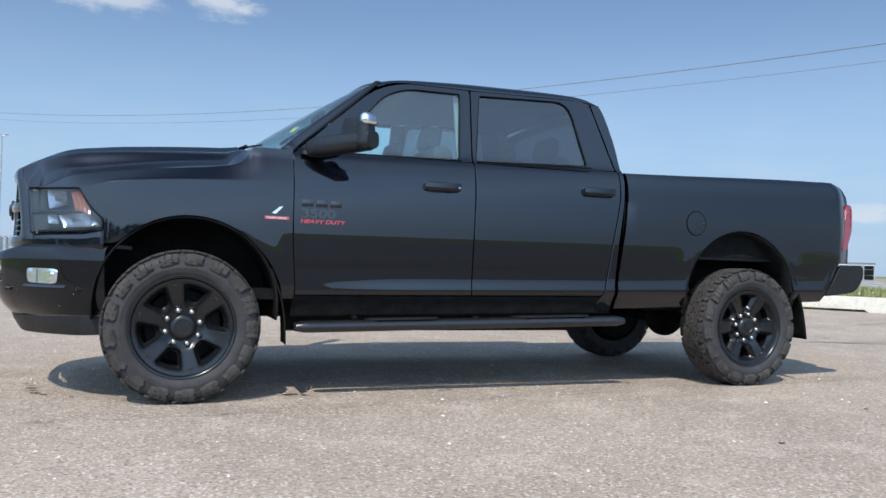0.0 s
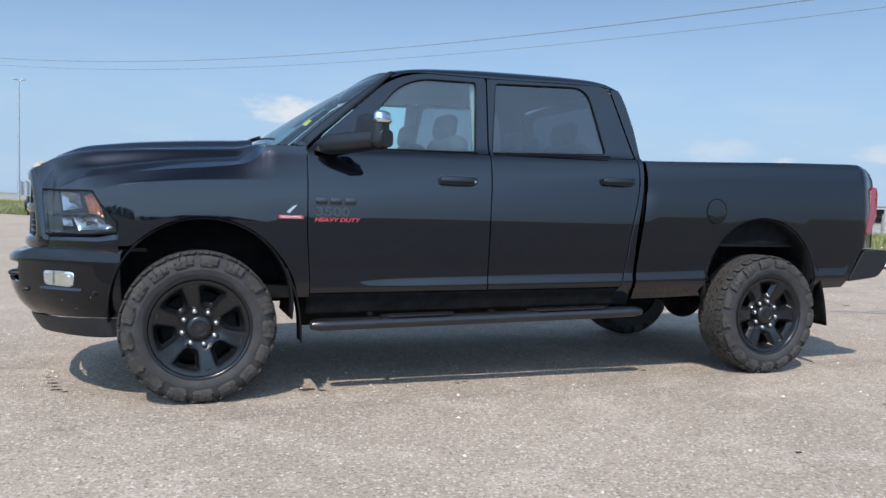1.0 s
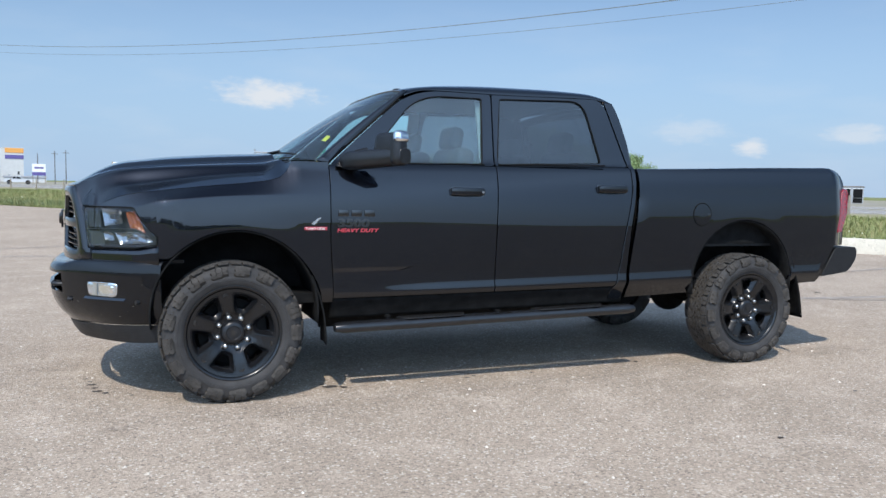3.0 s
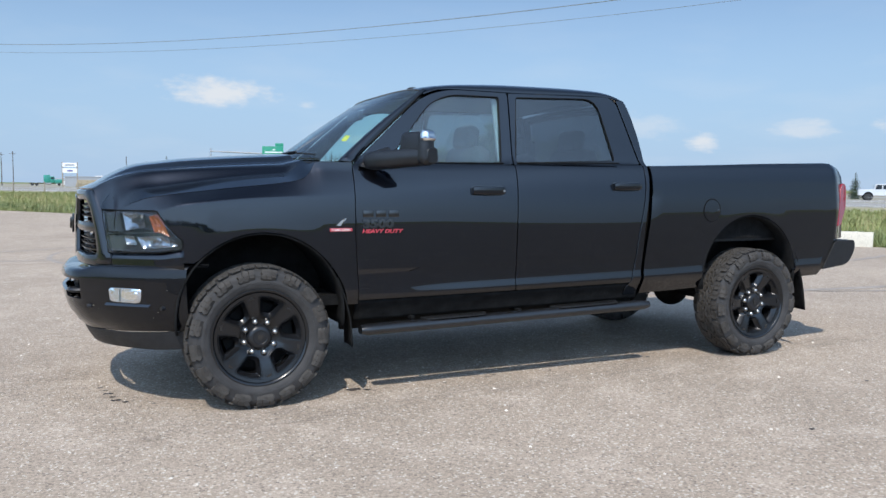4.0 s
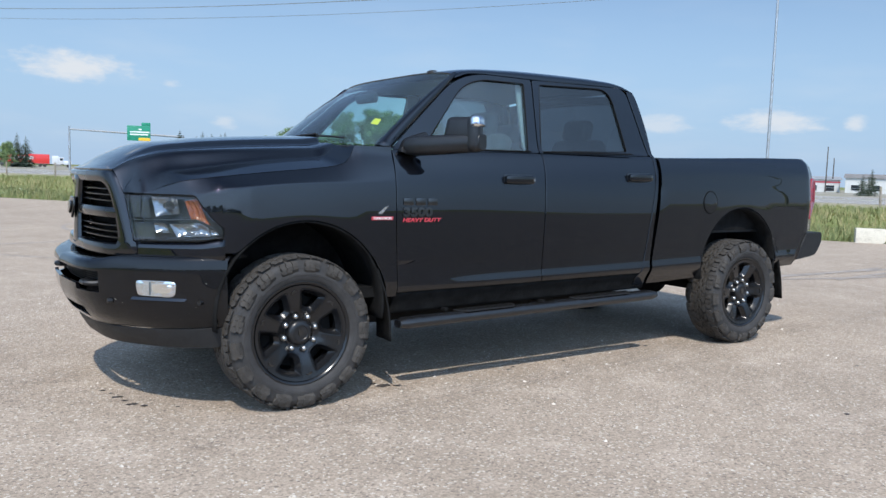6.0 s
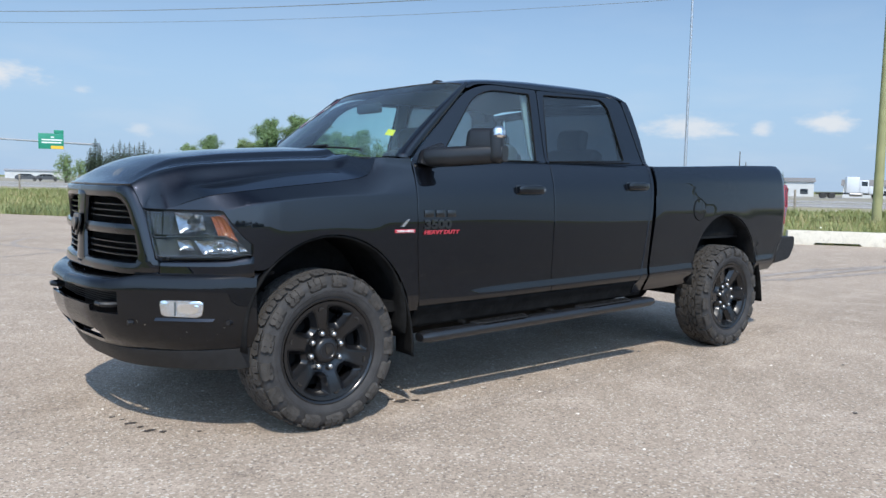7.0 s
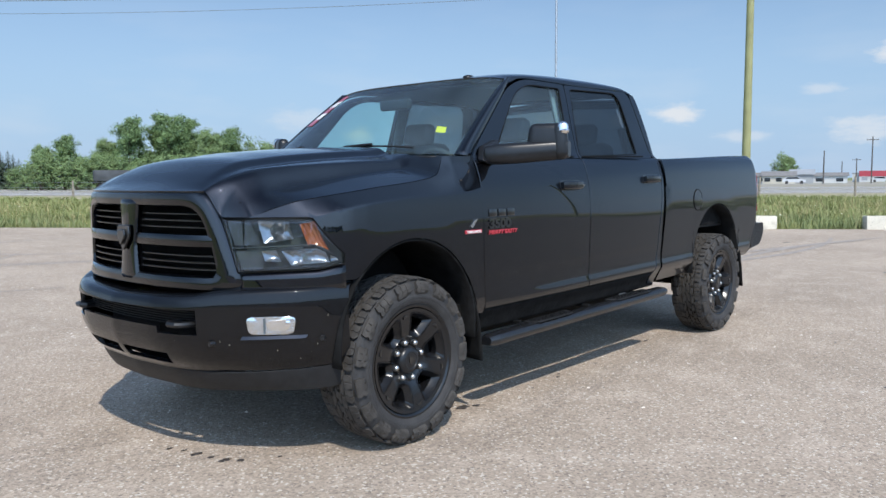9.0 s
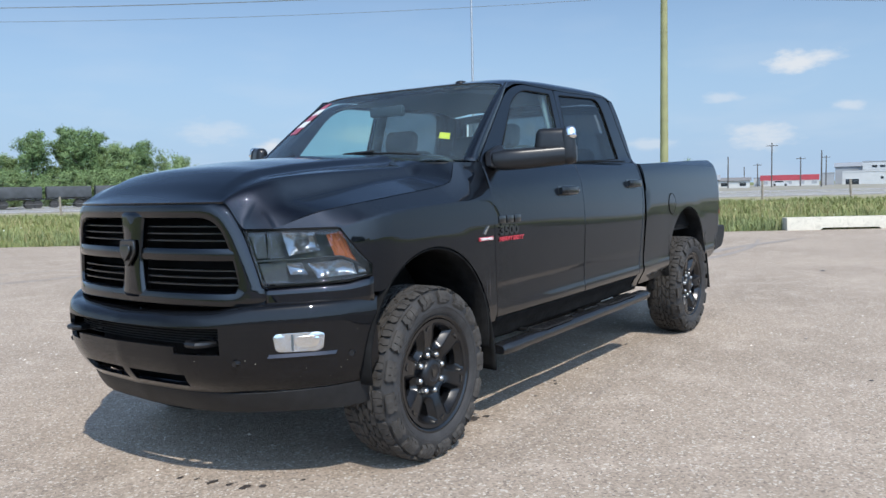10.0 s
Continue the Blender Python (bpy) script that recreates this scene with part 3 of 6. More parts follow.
def arch_xs(arch, n=28):
    cx, cz, r = arch
    return [round(cx - r * math.cos(math.pi * i / n), 5) for i in range(n + 1)]


def ring_panel(outer, inner, w, s, n=96, k=3):
    """A frame between two outlines in the side view, on the surface w."""
    o, i = resample(outer, n), resample(inner, n)
    bm = bmesh.new()
    loops = []
    for j in range(k + 1):
        t = j / k
        loop = []
        for a, b in zip(o, i):
            x, z = a[0] + (b[0] - a[0]) * t, a[1] + (b[1] - a[1]) * t
            loop.append(bm.verts.new((x, s * w(x, z), z)))
        loops.append(loop)
    for a, b in zip(loops, loops[1:]):
        for j in range(n):
            q = (a[j], a[(j + 1) % n], b[(j + 1) % n], b[j])
            bm.faces.new(q if s > 0 else q[::-1])
    return bm


def pane(out, s, k=8):
    """A curved window pane within an outline in the side view."""
    pts = resample(out, 64)
    cx, cz = sum(p[0] for p in pts) / 64, sum(p[1] for p in pts) / 64
    w = lambda x, z: side_w(x, z) - 0.012
    bm = ring_panel(pts, [(cx + (x - cx) * 0.03, cz + (z - cz) * 0.03) for x, z in pts], w, s, 64, k)
    bm.verts.ensure_lookup_table()
    f = bm.faces.new([bm.verts[64 * k + i] for i in range(64)])
    f.normal_update()
    if (f.normal.y > 0) != (s > 0):
        f.normal_flip()
    return bm


DOOR_X = curve([(0.60, 1.667), (1.0, 1.674), (1.42, 1.692), (1.90, 1.713)])


REAR_SEAM = curve([(0.58, 2.565), (0.63, 2.600), (0.72, 2.622), (1.0, 2.668), (1.30, 2.730), (1.446, 2.741)])


def rear_seam(z):
    return REAR_SEAM(z) if z < 1.446 else 2.741 - (z - 1.446) / 0.45 * 0.139


CAB_END = curve([(0.5, 2.675), (1.0, 2.715), (1.30, 2.765), (1.44, 2.778), (1.6, 2.763), (1.70, 2.741), (1.80, 2.714), (1.87, 2.688), (1.91, 2.664), (1.95, 2.622)])
BELT = curve([(0.4, 1.402), (1.69, 1.424), (2.8, 1.446)])
DOOR_LOW = curve([(0.5, 0.590), (2.7, 0.614)])
FRONT_WIN = rounded([(0.80, 1.420), (1.606, 1.436), (1.640, 1.876), (1.28, 1.872), (1.13, 1.812)], [0.03, 0.025, 0.02, 0.10, 0.10])
REAR_WIN = rounded([(1.716, 1.438), (2.525, 1.468), (2.43, 1.905), (1.772, 1.880)], [0.02, 0.025, 0.11, 0.02])
FRONT_FRAME = rounded([(0.578, 1.405), (1.688, 1.427), (1.709, 1.908), (1.26, 1.908), (1.07, 1.845)], [0.0, 0.0, 0.0, 0.12, 0.10])
REAR_FRAME = rounded([(1.696, 1.427), (2.735, 1.448), (2.60, 1.89), (2.54, 1.925), (1.717, 1.908)], [0.0, 0.0, 0.05, 0.02, 0.0])

fender_xs = sorted(set(span(-0.740, 0.565, 48) + arch_xs(FA) + [-0.545, -0.416]))


def fender_lo(x):
    if x < -0.545:
        edge = 1.134
    elif x < -0.416:
        edge = 1.134 - (x + 0.545) / 0.129 * 0.170
    else:
        edge = 0.848
    return arch_low(x, 0.57 if x > 0 else edge, [FA]) if x > -0.45 else edge


for s in (-1, 1):
    fender = part("fender", column_panel(fender_xs, fender_lo, lambda x: max(SEAM_Z(x) - 0.003, fender_lo(x) + 0.001), fender_w, s, 40, knot=CREASE_Z, slant=lambda x, z: 0.021 * smoothstep(1.0, 0.6, z) * smoothstep(0.3, 0.56, x)), PAINT, truck, thick=0.012, bevel=0.003)
    door = part("front_door", column_panel(span(0, 1, 34), lambda u: DOOR_LOW(0.57 + u * 1.12), lambda u: BELT(0.57 + u * 1.12),
                lambda x, z: side_w(x, z) + flare(x, z), s, 40,
                slant=lambda u, z: 0.57 + 0.02 * smoothstep(1.0, 0.6, z) * (1 - u) + (DOOR_X(z) - 0.0025 - 0.57) * u - u), PAINT, truck, thick=0.03, bevel=0.004)
    part("window_frame", ring_panel(FRONT_FRAME, FRONT_WIN, side_w, s), PAINT, door, thick=0.03, bevel=0.003)
    part("window_pane", pane(FRONT_WIN, s), CLEAR, door, "clear side window glass")
    door2 = part("rear_door", column_panel(span(0, 1, 30), lambda u: DOOR_LOW(1.67 + u), lambda u: BELT(1.69 + u * 1.05),
                 lambda x, z: side_w(x, z) + flare(x, z), s, 40,
                 slant=lambda u, z: (DOOR_X(z) + 0.0025) + (rear_seam(z) - DOOR_X(z) - 0.0025) * u - u), PAINT, truck, thick=0.03, bevel=0.004)
    part("window_frame", ring_panel(REAR_FRAME, REAR_WIN, side_w, s), PAINT, door2, thick=0.03, bevel=0.003)
    part("window_pane", pane(REAR_WIN, s), TINT, door2, "dark tinted side window glass")
    part("rocker_panel", column_panel(span(0.58, 2.69, 30), lambda x: 0.452 + 0.016 * x, lambda x: DOOR_LOW(x) - 0.008,
         lambda x, z: side_w(x, z) - 0.008, s, 8), DARK, truck, "black lower sill below the doors", thick=0.02)
    # cab rear quarter, behind the rear door
    part("cab_corner", column_panel(span(0, 1, 8), lambda u: 0.52, lambda u: 1.906, side_w, s, 50,
         slant=lambda u, z: rear_seam(z) + 0.006 + u * (CAB_END(z) - rear_seam(z) - 0.006) - u), PAINT, truck, thick=0.02, bevel=0.004)
    # bed side
    bed_xs = sorted(set(span(2.785, 4.79, 44, (4.48, 4.63, 4.70, 4.72, 4.76, 4.775, 4.785)) + [x for x in arch_xs(RA)]))
    rail = curve([(2.78, 1.432), (4.60, 1.491), (4.68, 1.487), (4.74, 1.466), (4.775, 1.432), (4.79, 1.39)])
    part("bed_side", column_panel(bed_xs, lambda x: max(arch_low(x, 0.53 + (x - 2.78) * 0.04, [RA]), 0.60 + 0.285 * min(max((x - 4.48) / 0.15, 0), 1) if x > 4.48 else 0), rail,
         lambda x, z: side_w(x, z) + flare(x, z) - 0.07 * smoothstep(4.62, 4.80, x), s, 34,
         slant=lambda x, z: -0.075 * smoothstep(1.35, 0.6, z) * smoothstep(3.0, 2.785, x)), PAINT, truck, thick=0.03, bevel=0.01)

# hood
HOOD_C = curve([(-0.93, 1.240), (-0.90, 1.252), (-0.833, 1.285), (-0.742, 1.338), (-0.619, 1.385), (-0.47, 1.408), (-0.332, 1.427), (0.139, 1.463), (0.405, 1.474)])


def hood_front(y):
    """Height of the hood's leading edge: level over the grille, then down to the lamps."""
    return 1.249 - 0.114 * smoothstep(0.518, 0.606, y)


FOLD_A = (curve([(-0.93, 0.512), (-0.856, 0.522), (-0.75, 0.552), (-0.60, 0.588), (-0.30, 0.620), (0.40, 0.643)]),
          curve([(-0.93, 1.236), (-0.856, 1.249), (-0.80, 1.276), (-0.72, 1.312), (-0.60, 1.342), (-0.45, 1.357), (-0.10, 1.380), (0.22, 1.397), (0.50, 1.412)]))
FOLD_B = curve([(-0.93, 1.195), (-0.75, 1.222), (-0.50, 1.262), (-0.10, 1.318), (0.22, 1.346), (0.50, 1.372)])


def hood_edge(x):
    """Half width and height of the hood's outer edge."""
    return (SEAM_Y(x), SEAM_Z(x)) if x > -0.725 else (min(max(NOSE_Y(x), 0.606), 0.70), 1.139)


def hood_section(x, y):
    """One cross-section: a crowned top, a steep flank between two folds, and a shelf out to the seam."""
    ye, ze = hood_edge(x)
    soft = [hood_edge(x + k * 0.025) for k in (-2, -1, 0, 1, 2)] if x < -0.5 else [(ye, ze)]
    ym, zm = sum(p[0] for p in soft) / len(soft), sum(p[1] for p in soft) / len(soft)
    hc = HOOD_C(x)
    ya, za = FOLD_A[0](x), FOLD_A[1](x)
    ahead = smoothstep(-0.50, -0.80, x)
    yb = ya + 0.052 + ((ym - ya) * 0.50 - 0.052) * ahead
    zb = FOLD_B(x)
    zb += (za + (zm - za) * 0.53 - zb) * ahead
    if x > 0.2:
        lift = smoothstep(0.2, 0.36, x)
        zb, za = zb + lift * (1.424 - zb), za + lift * (1.432 - za)
    if y < ya:
        dome = 0.026 * smoothstep(0.50, 0.43, y) - 0.011 * smoothstep(ya, 0.44, y)
        return hc - (hc - za) * (y / ya) ** 2.4 + dome * smoothstep(-0.86, -0.55, x)
    if y < yb:
        return za + (zb - za) * (y - ya) / (yb - ya)
    f = min((y - yb) / max(ye - yb, 0.02), 1.0)
    return zb + (zm + (ze - zm) * f ** 3 - zb) * f


def hood_z(x, y):
    """The section with its folds rounded a little."""
    y = abs(y)
    ye = hood_edge(x)[0]
    d = min(0.006 + 0.004 * smoothstep(-0.25, -0.60, x), max((ye - y) / 2, 0.0))
    return sum(hood_section(x, abs(y + k * d)) for k in (-2, -1, 0, 1, 2)) / 5


def hood_point(u, v):
    a = 2 * u - 1
    y0 = a * 0.700
    x0 = NOSE(abs(y0)) + 0.008 * smoothstep(0.66, 0.52, abs(y0))
    x1 = 0.29 + 0.06 * a * a
    v = v ** 1.4
    x = x0 + (x1 - x0) * v
    y = y0 + (a * SEAM_Y(max(x, -0.725)) - y0) * smoothstep(0.0, 0.025, v)
    edge = hood_front(abs(y0)) - hood_z(x0, y0)
    return (x, y, hood_z(x, y) + edge * smoothstep(0.09, 0.0, x - x0))


part("hood", grid(hood_point, 240, 72), PAINT, truck, thick=0.02, bevel=0.004)

# roof, rolling over to the tops of the doors
ROOF_X = curve([(1.02, 1.912), (1.16, 1.940), (1.4, 1.974), (1.8, 1.998), (2.2, 2.003), (2.45, 1.997), (2.56, 1.983), (2.63, 1.955), (2.668, 1.916)])
ROOF_LOW = curve([(1.02, 1.84), (1.10, 1.868), (1.2, 1.902), (1.32, 1.911), (1.72, 1.911), (2.50, 1.925), (2.57, 1.918), (2.62, 1.908), (2.66, 1.900)])


def roof_front(a):
    """The front edge of the roof, at a share a of its half width."""
    x = 1.04 + 0.05 * abs(a) ** 2.5
    low = ROOF_LOW(x)
    return (x, a * side_w(x, low), low + (ROOF_X(x) - low) * math.sqrt(max(1 - a ** 4, 0.0)) ** 0.9)


def roof_point(u, v):
    a = 2 * u - 1
    th = abs(a) * math.pi / 2
    t = math.sqrt(math.sin(th))
    x0 = 1.04 + 0.05 * t ** 2.5
    x = x0 + (2.668 - 0.012 * t ** 4 - x0) * v
    low = ROOF_LOW(x)
    return (x, math.copysign(t * (side_w(x, low) + 0.001), a), low + (ROOF_X(x) - low) * max(math.cos(th), 0.0) ** 0.9)


part("roof", grid(roof_point, 64, 44), PAINT, truck, thick=0.02, bevel=0.004)


# windscreen and pillars
def screen_point(u, v):
    a = 2 * u - 1
    b = Vector((0.32 + 0.185 * a * a, 0.805 * a, 1.440 - 0.01 * a * a))
    t = Vector(roof_front(0.95 * a)) - Vector((0.0, 0.0, 0.006))
    p = b.lerp(t, v)
    p.z += 0.018 * math.sin(math.pi * v)
    return p


part("windscreen", grid(screen_point, 24, 16), CLEAR, truck, "clear windscreen glass")
for s in (-1, 1):
    def pillar_point(u, v, s=s):
        a = Vector(screen_point(1.0, v))
        b = Vector((0.574 + 0.496 * v, 0, 1.408 + 0.44 * v)) if v < 0.9 else Vector((0.574 + 0.496 * v + (v - 0.9) * 0.5, 0, 1.408 + 0.44 * v + (v - 0.9) * 0.5))
        b.y = side_w(b.x, b.z)
        p = a.lerp(b, u)
        bulge = math.sin(math.pi * u) * 0.022
        return (p.x - bulge, s * (p.y + bulge), p.z + bulge * 0.3)
    part("front_pillar", grid(pillar_point, 8, 20), PAINT, truck, thick=0.02)


# back wall of the cab
def back_point(u, v):
    a = 2 * u - 1
    z = 1.30 + v * 0.605
    x = CAB_END(z)
    return (x - 0.014, a * (side_w(2.6, min(z, 1.9)) - 0.022), z - 0.03 * v * a * a)


bm = grid(back_point, 24, 20)
for f in [f for f in bm.faces if abs(f.calc_center_median().y) < 0.60 and 1.47 < f.calc_center_median().z < 1.84]:
    bm.faces.remove(f)
part("cab_back", bm, PAINT, truck, thick=0.02)
part("back_window", grid(lambda u, v: Vector(back_point(0.1 + 0.8 * u, 0.24 + 0.66 * v)) - Vector((0.012, 0, 0)), 10, 8), TINT, truck, "tinted rear window glass")

# bed: inner walls, floor, front wall, tailgate
bm = bmesh.new()
add_box(bm, (2.80, -0.84, 0.88), (4.74, 0.84, 0.92))
add_box(bm, (2.79, -0.85, 0.62), (2.82, 0.85, 1.42))
part("bed_floor", bm, MATTE, truck)
for s in (-1, 1):
    part("bed_wall", box((2.80, s * 0.825, 0.90), (4.77, s * 0.855, 1.43)), DARK, truck)
    part("body_skirt", box((0.58, s * 0.57, 0.36), (2.70, s * 0.61, 0.60)), DARK, truck)
part("tailgate", box((4.78, -0.78, 0.88), (4.835, 0.78, 1.455), None, 0.025), PAINT, truck)
for s in (-1, 1):
    part("bed_rail", grid(lambda u, v, s=s: (2.79 + 1.86 * u, s * (side_w(2.79 + 1.86 * u, 1.43 + 0.06 * u) - 0.004 - 0.08 * v), 1.433 + 0.060 * min(u * 1.04, 1) + 0.006 * math.sin(math.pi * v)), 30, 6), PAINT, truck, "black bed rail cap", thick=0.02)
    # tail lamp, wrapped round the corner
    tl = rounded([(4.660, 0.985), (4.765, 0.985), (4.815, 1.12), (4.83, 1.28), (4.825, 1.335), (4.775, 1.335), (4.755, 1.31)], 0.02)
    bm = bmesh.new()
    add_prism(bm, [(x, s * (side_w(x, z) - 0.07 * smoothstep(4.62, 4.80, x) + 0.010), z) for x, z in tl], (0, -s * 0.10, 0))
    part("tail_lamp", bm, RED_LENS, truck, "dark red tail lamp", bevel=0.012)
    part("bumper_end", prism([(x, s * 0.935, z) for x, z in rounded([(4.535, 0.638), (4.672, 0.868), (4.90, 0.872), (4.91, 0.79), (4.83, 0.672)], [0.02, 0.03, 0.03, 0.06, 0.06])], (0, -s * 0.3, 0)), MATTE, truck, bevel=0.02)
part("rear_bumper", box((4.80, -0.66, 0.65), (4.93, 0.66, 0.855), None, 0.03), SATIN, truck)


# grille ----------------------------------------------------------------
def nose_x(y, z):
    """Front face of the grille, leaning back towards the top."""
    return NOSE(abs(y)) - 0.008 + 0.012 * (z - 0.83) / 0.4


def front_plate(outer, inner, depth, n=80):
    o, i = resample(outer, n), resample(inner, n)
    bm = bmesh.new()
    loops = []
    for t, dx in ((0, 0.035), (0.0, 0.004), (0.12, -0.008), (0.5, -0.014), (0.88, -0.006), (1.0, 0.008), (1.0, depth)):
        loops.append([bm.verts.new((nose_x(a[0] + (b[0] - a[0]) * t, a[1] + (b[1] - a[1]) * t) + dx, a[0] + (b[0] - a[0]) * t, a[1] + (b[1] - a[1]) * t)) for a, b in zip(o, i)])
    for a, b in zip(loops, loops[1:]):
        for j in range(n):
            bm.faces.new((a[j], a[(j + 1) % n], b[(j + 1) % n], b[j]))
    return bm


G_OUT = rounded([(-0.675, 0.81), (0.675, 0.81), (0.645, 0.94), (0.585, 1.13), (0.527, 1.242), (-0.527, 1.242), (-0.585, 1.13), (-0.645, 0.94)], [0.04, 0.04, 0.1, 0.06, 0.03, 0.03, 0.06, 0.1])
G_IN = rounded([(-0.575, 0.875), (0.575, 0.875), (0.555, 1.01), (0.495, 1.178), (-0.495, 1.178), (-0.555, 1.01)], [0.03, 0.03, 0.1, 0.08, 0.08, 0.1])
grille = part("grille", front_plate(G_OUT, G_IN, 0.06), PAINT, truck, "gloss black crosshair grille")


def bar(y0, y1, z0, z1, dx, t, ny=16):
    bm = bmesh.new()
    prof = [(t, 0), (0.006, 0), (0.0, 0.25), (0.0, 0.75), (0.006, 1), (t, 1)]
    loops = [[bm.verts.new((nose_x(y0 + (y1 - y0) * i / ny, (z0 + z1) / 2) + dx + d, y0 + (y1 - y0) * i / ny, z0 + (z1 - z0) * k)) for d, k in prof] for i in range(ny + 1)]
    for a, b in zip(loops, loops[1:]):
        for j in range(len(prof) - 1):
            bm.faces.new((a[j], b[j], b[j + 1], a[j + 1]))
    return bm


for s in (-1, 1):
    part("cross_bar", bar(s * 0.075, s * 0.57, 1.005, 1.055, -0.010, 0.06), PAINT, grille, smooth=30)
    for z in (0.902, 0.932, 0.962, 1.087, 1.117, 1.147):
        part("grille_slat", bar(s * 0.07, s * 0.57, z - 0.005, z + 0.004, 0.016, 0.05, 12), BOARD, grille, smooth=30)
bm = bmesh.new()
vs = add_grid(bm, lambda u, v: (nose_x(0, 0.84 + 0.37 * v) - 0.016 + 0.012 * (2 * u - 1) ** 2, (2 * u - 1) * (0.085 - 0.02 * math.sin(math.pi * v)), 0.84 + 0.37 * v), 8, 16)
part("upright_bar", bm, PAINT, grille, thick=0.04)
bm = bmesh.new()
add_box(bm, (-0.745, -0.66, 0.82), (-0.725, 0.66, 1.12))
add_box(bm, (-0.745, -0.64, 1.12), (-0.725, 0.64, 1.20))
part("grille_backing", bm, DARK, grille)
# shield on the grille: a plain raised shape
sh = rounded([(-0.052, 1.09), (0.052, 1.09), (0.058, 1.035), (0.0, 0.965), (-0.058, 1.035)], 0.018)
bm = bmesh.new()
add_prism(bm, [(nose_x(0, z) - 0.02, y, z) for y, z in sh], (-0.014, 0, 0))
add_prism(bm, [(nose_x(0, z) - 0.034, y * 0.6, 1.035 + (z - 1.035) * 0.6) for y, z in sh], (-0.012, 0, 0))
part("emblem", bm, GLOSS, grille, "gloss black shield emblem", bevel=0.005)

# head lamps ------------------------------------------------------------
for s in (-1, 1):
    def lamp_point(u, v, s=s, off=0.0):
        """u from the grille to the tip, v from the lower to the upper edge."""
        yi = 0.590 + 0.068 * (1 - v)
        y = yi + (0.943 - yi) * u ** 0.92
        top = 1.128 if u < 0.80 else 1.128 - (u - 0.80) / 0.20 * 0.158
        low = 0.894 + 0.012 * u + 0.016 * smoothstep(0.8, 1, u)
        z = low + (top - low) * v
        x = NOSE(min(y, 0.943)) - 0.004 + 0.012 * (z - 0.9) / 0.22 + off
        return (x, s * (y - off * 0.8 * u), z)
    lamp = part("headlight", grid(lambda u, v, f=lamp_point: f(u, v, off=0.075), 20, 8), HOUSING, truck, "clear headlight with grey housing and amber marker", thick=0.01)
    part("lens", grid(lamp_point, 32, 10), LENS, lamp, thick=0.004)
    # bezel around the lens
    bm = bmesh.new()
    rim = [lamp_point(i / 30, 0) for i in range(31)] + [lamp_point(1, i / 4) for i in range(1, 5)] + [lamp_point(1 - i / 30, 1) for i in range(1, 31)]
    add_tube(bm, [Vector(p) + Vector((0.004, 0, 0)) for p in rim + rim[:1]], 0.0035, 6)
    part("bezel", bm, SEAL, lamp)

    def dish(corners, off, deep, nu=12, nv=8, flutes=0, f=lamp_point):
        """A hollow reflector within four corners (u, v), from the lower inner one round."""
        (a, b, c, d) = corners

        def at(p, q):
            u = (a[0] * (1 - p) + b[0] * p) * (1 - q) + (d[0] * (1 - p) + c[0] * p) * q
            v = (a[1] * (1 - p) + b[1] * p) * (1 - q) + (d[1] * (1 - p) + c[1] * p) * q
            ripple = 0.003 * abs(math.sin(math.pi * flutes * p)) if flutes else 0.0
            return f(u, v, off=off + deep * (4 * p * (1 - p)) ** 0.6 * (4 * q * (1 - q)) ** 0.6 + ripple)
        return grid(at, nu, nv)
    part("reflector", dish(((0.31, 0.53), (0.60, 0.60), (0.58, 0.93), (0.30, 0.96)), 0.026, 0.030), REFLECTOR, lamp)
    part("reflector", dish(((0.27, 0.19), (0.44, 0.17), (0.41, 0.39), (0.26, 0.39)), 0.028, 0.022), REFLECTOR, lamp)
    part("reflector", dish(((0.54, 0.09), (0.90, 0.12), (0.88, 0.42), (0.47, 0.37)), 0.022, 0.022, 40, 8, 6), REFLECTOR, lamp)
    part("reflector", dish(((0.915, 0.17), (0.965, 0.22), (0.955, 0.40), (0.91, 0.40)), 0.012, 0.006, 6, 6), REFLECTOR, lamp)
    part("bulb_cover", cyl(Vector(lamp_point(0.70, 0.24, off=0.05)), Vector(lamp_point(0.70, 0.25, off=0.012)), 0.017, 0.013, 16), CHROME, lamp)
    part("bulb_cover", cyl(Vector(lamp_point(0.45, 0.76, off=0.06)), Vector(lamp_point(0.45, 0.77, off=0.018)), 0.020, 0.013, 16), STEEL, lamp)
    part("amber_marker", dish(((0.74, 0.45), (0.91, 0.55), (0.82, 0.95), (0.68, 0.88)), 0.014, 0.012, 16, 10, 4), AMBER, lamp, "amber side marker")
    part("lamp_divider", grid(lambda u, v, f=lamp_point: f(0.01 + 0.93 * u, 0.435 + 0.03 * v + 0.03 * u, off=0.016 - 0.006 * math.sin(math.pi * v)), 24, 4), HOUSING, lamp)
    for v0, v1 in ((0.50, 0.46), (0.05, 0.36)):
        part("inner_shroud", grid(lambda u, v, f=lamp_point: f(0.01 + 0.22 * u, v0 + v1 * v, off=0.022 + 0.012 * u), 8, 8), HOUSING, lamp)
    # filler below the lamp, down to the bumper
    part("lamp_filler", grid(lambda u, v, s=s, f=lamp_point: (f(u, 0)[0] + 0.012, f(u, 0)[1], 0.80 + (f(u, 0)[2] - 0.008 - 0.80) * v), 24, 3), PAINT, truck, thick=0.01)

# front bumper ----------------------------------------------------------
BUMP = curve([(0, -1.03), (0.3, -1.010), (0.46, -0.972), (0.555, -0.925), (0.62, -0.872), (0.71, -0.79), (0.80, -0.69), (0.87, -0.60), (0.92, -0.50), (0.95, -0.40)])


def bump_x(y):
    return BUMP(min(abs(y), 0.95))


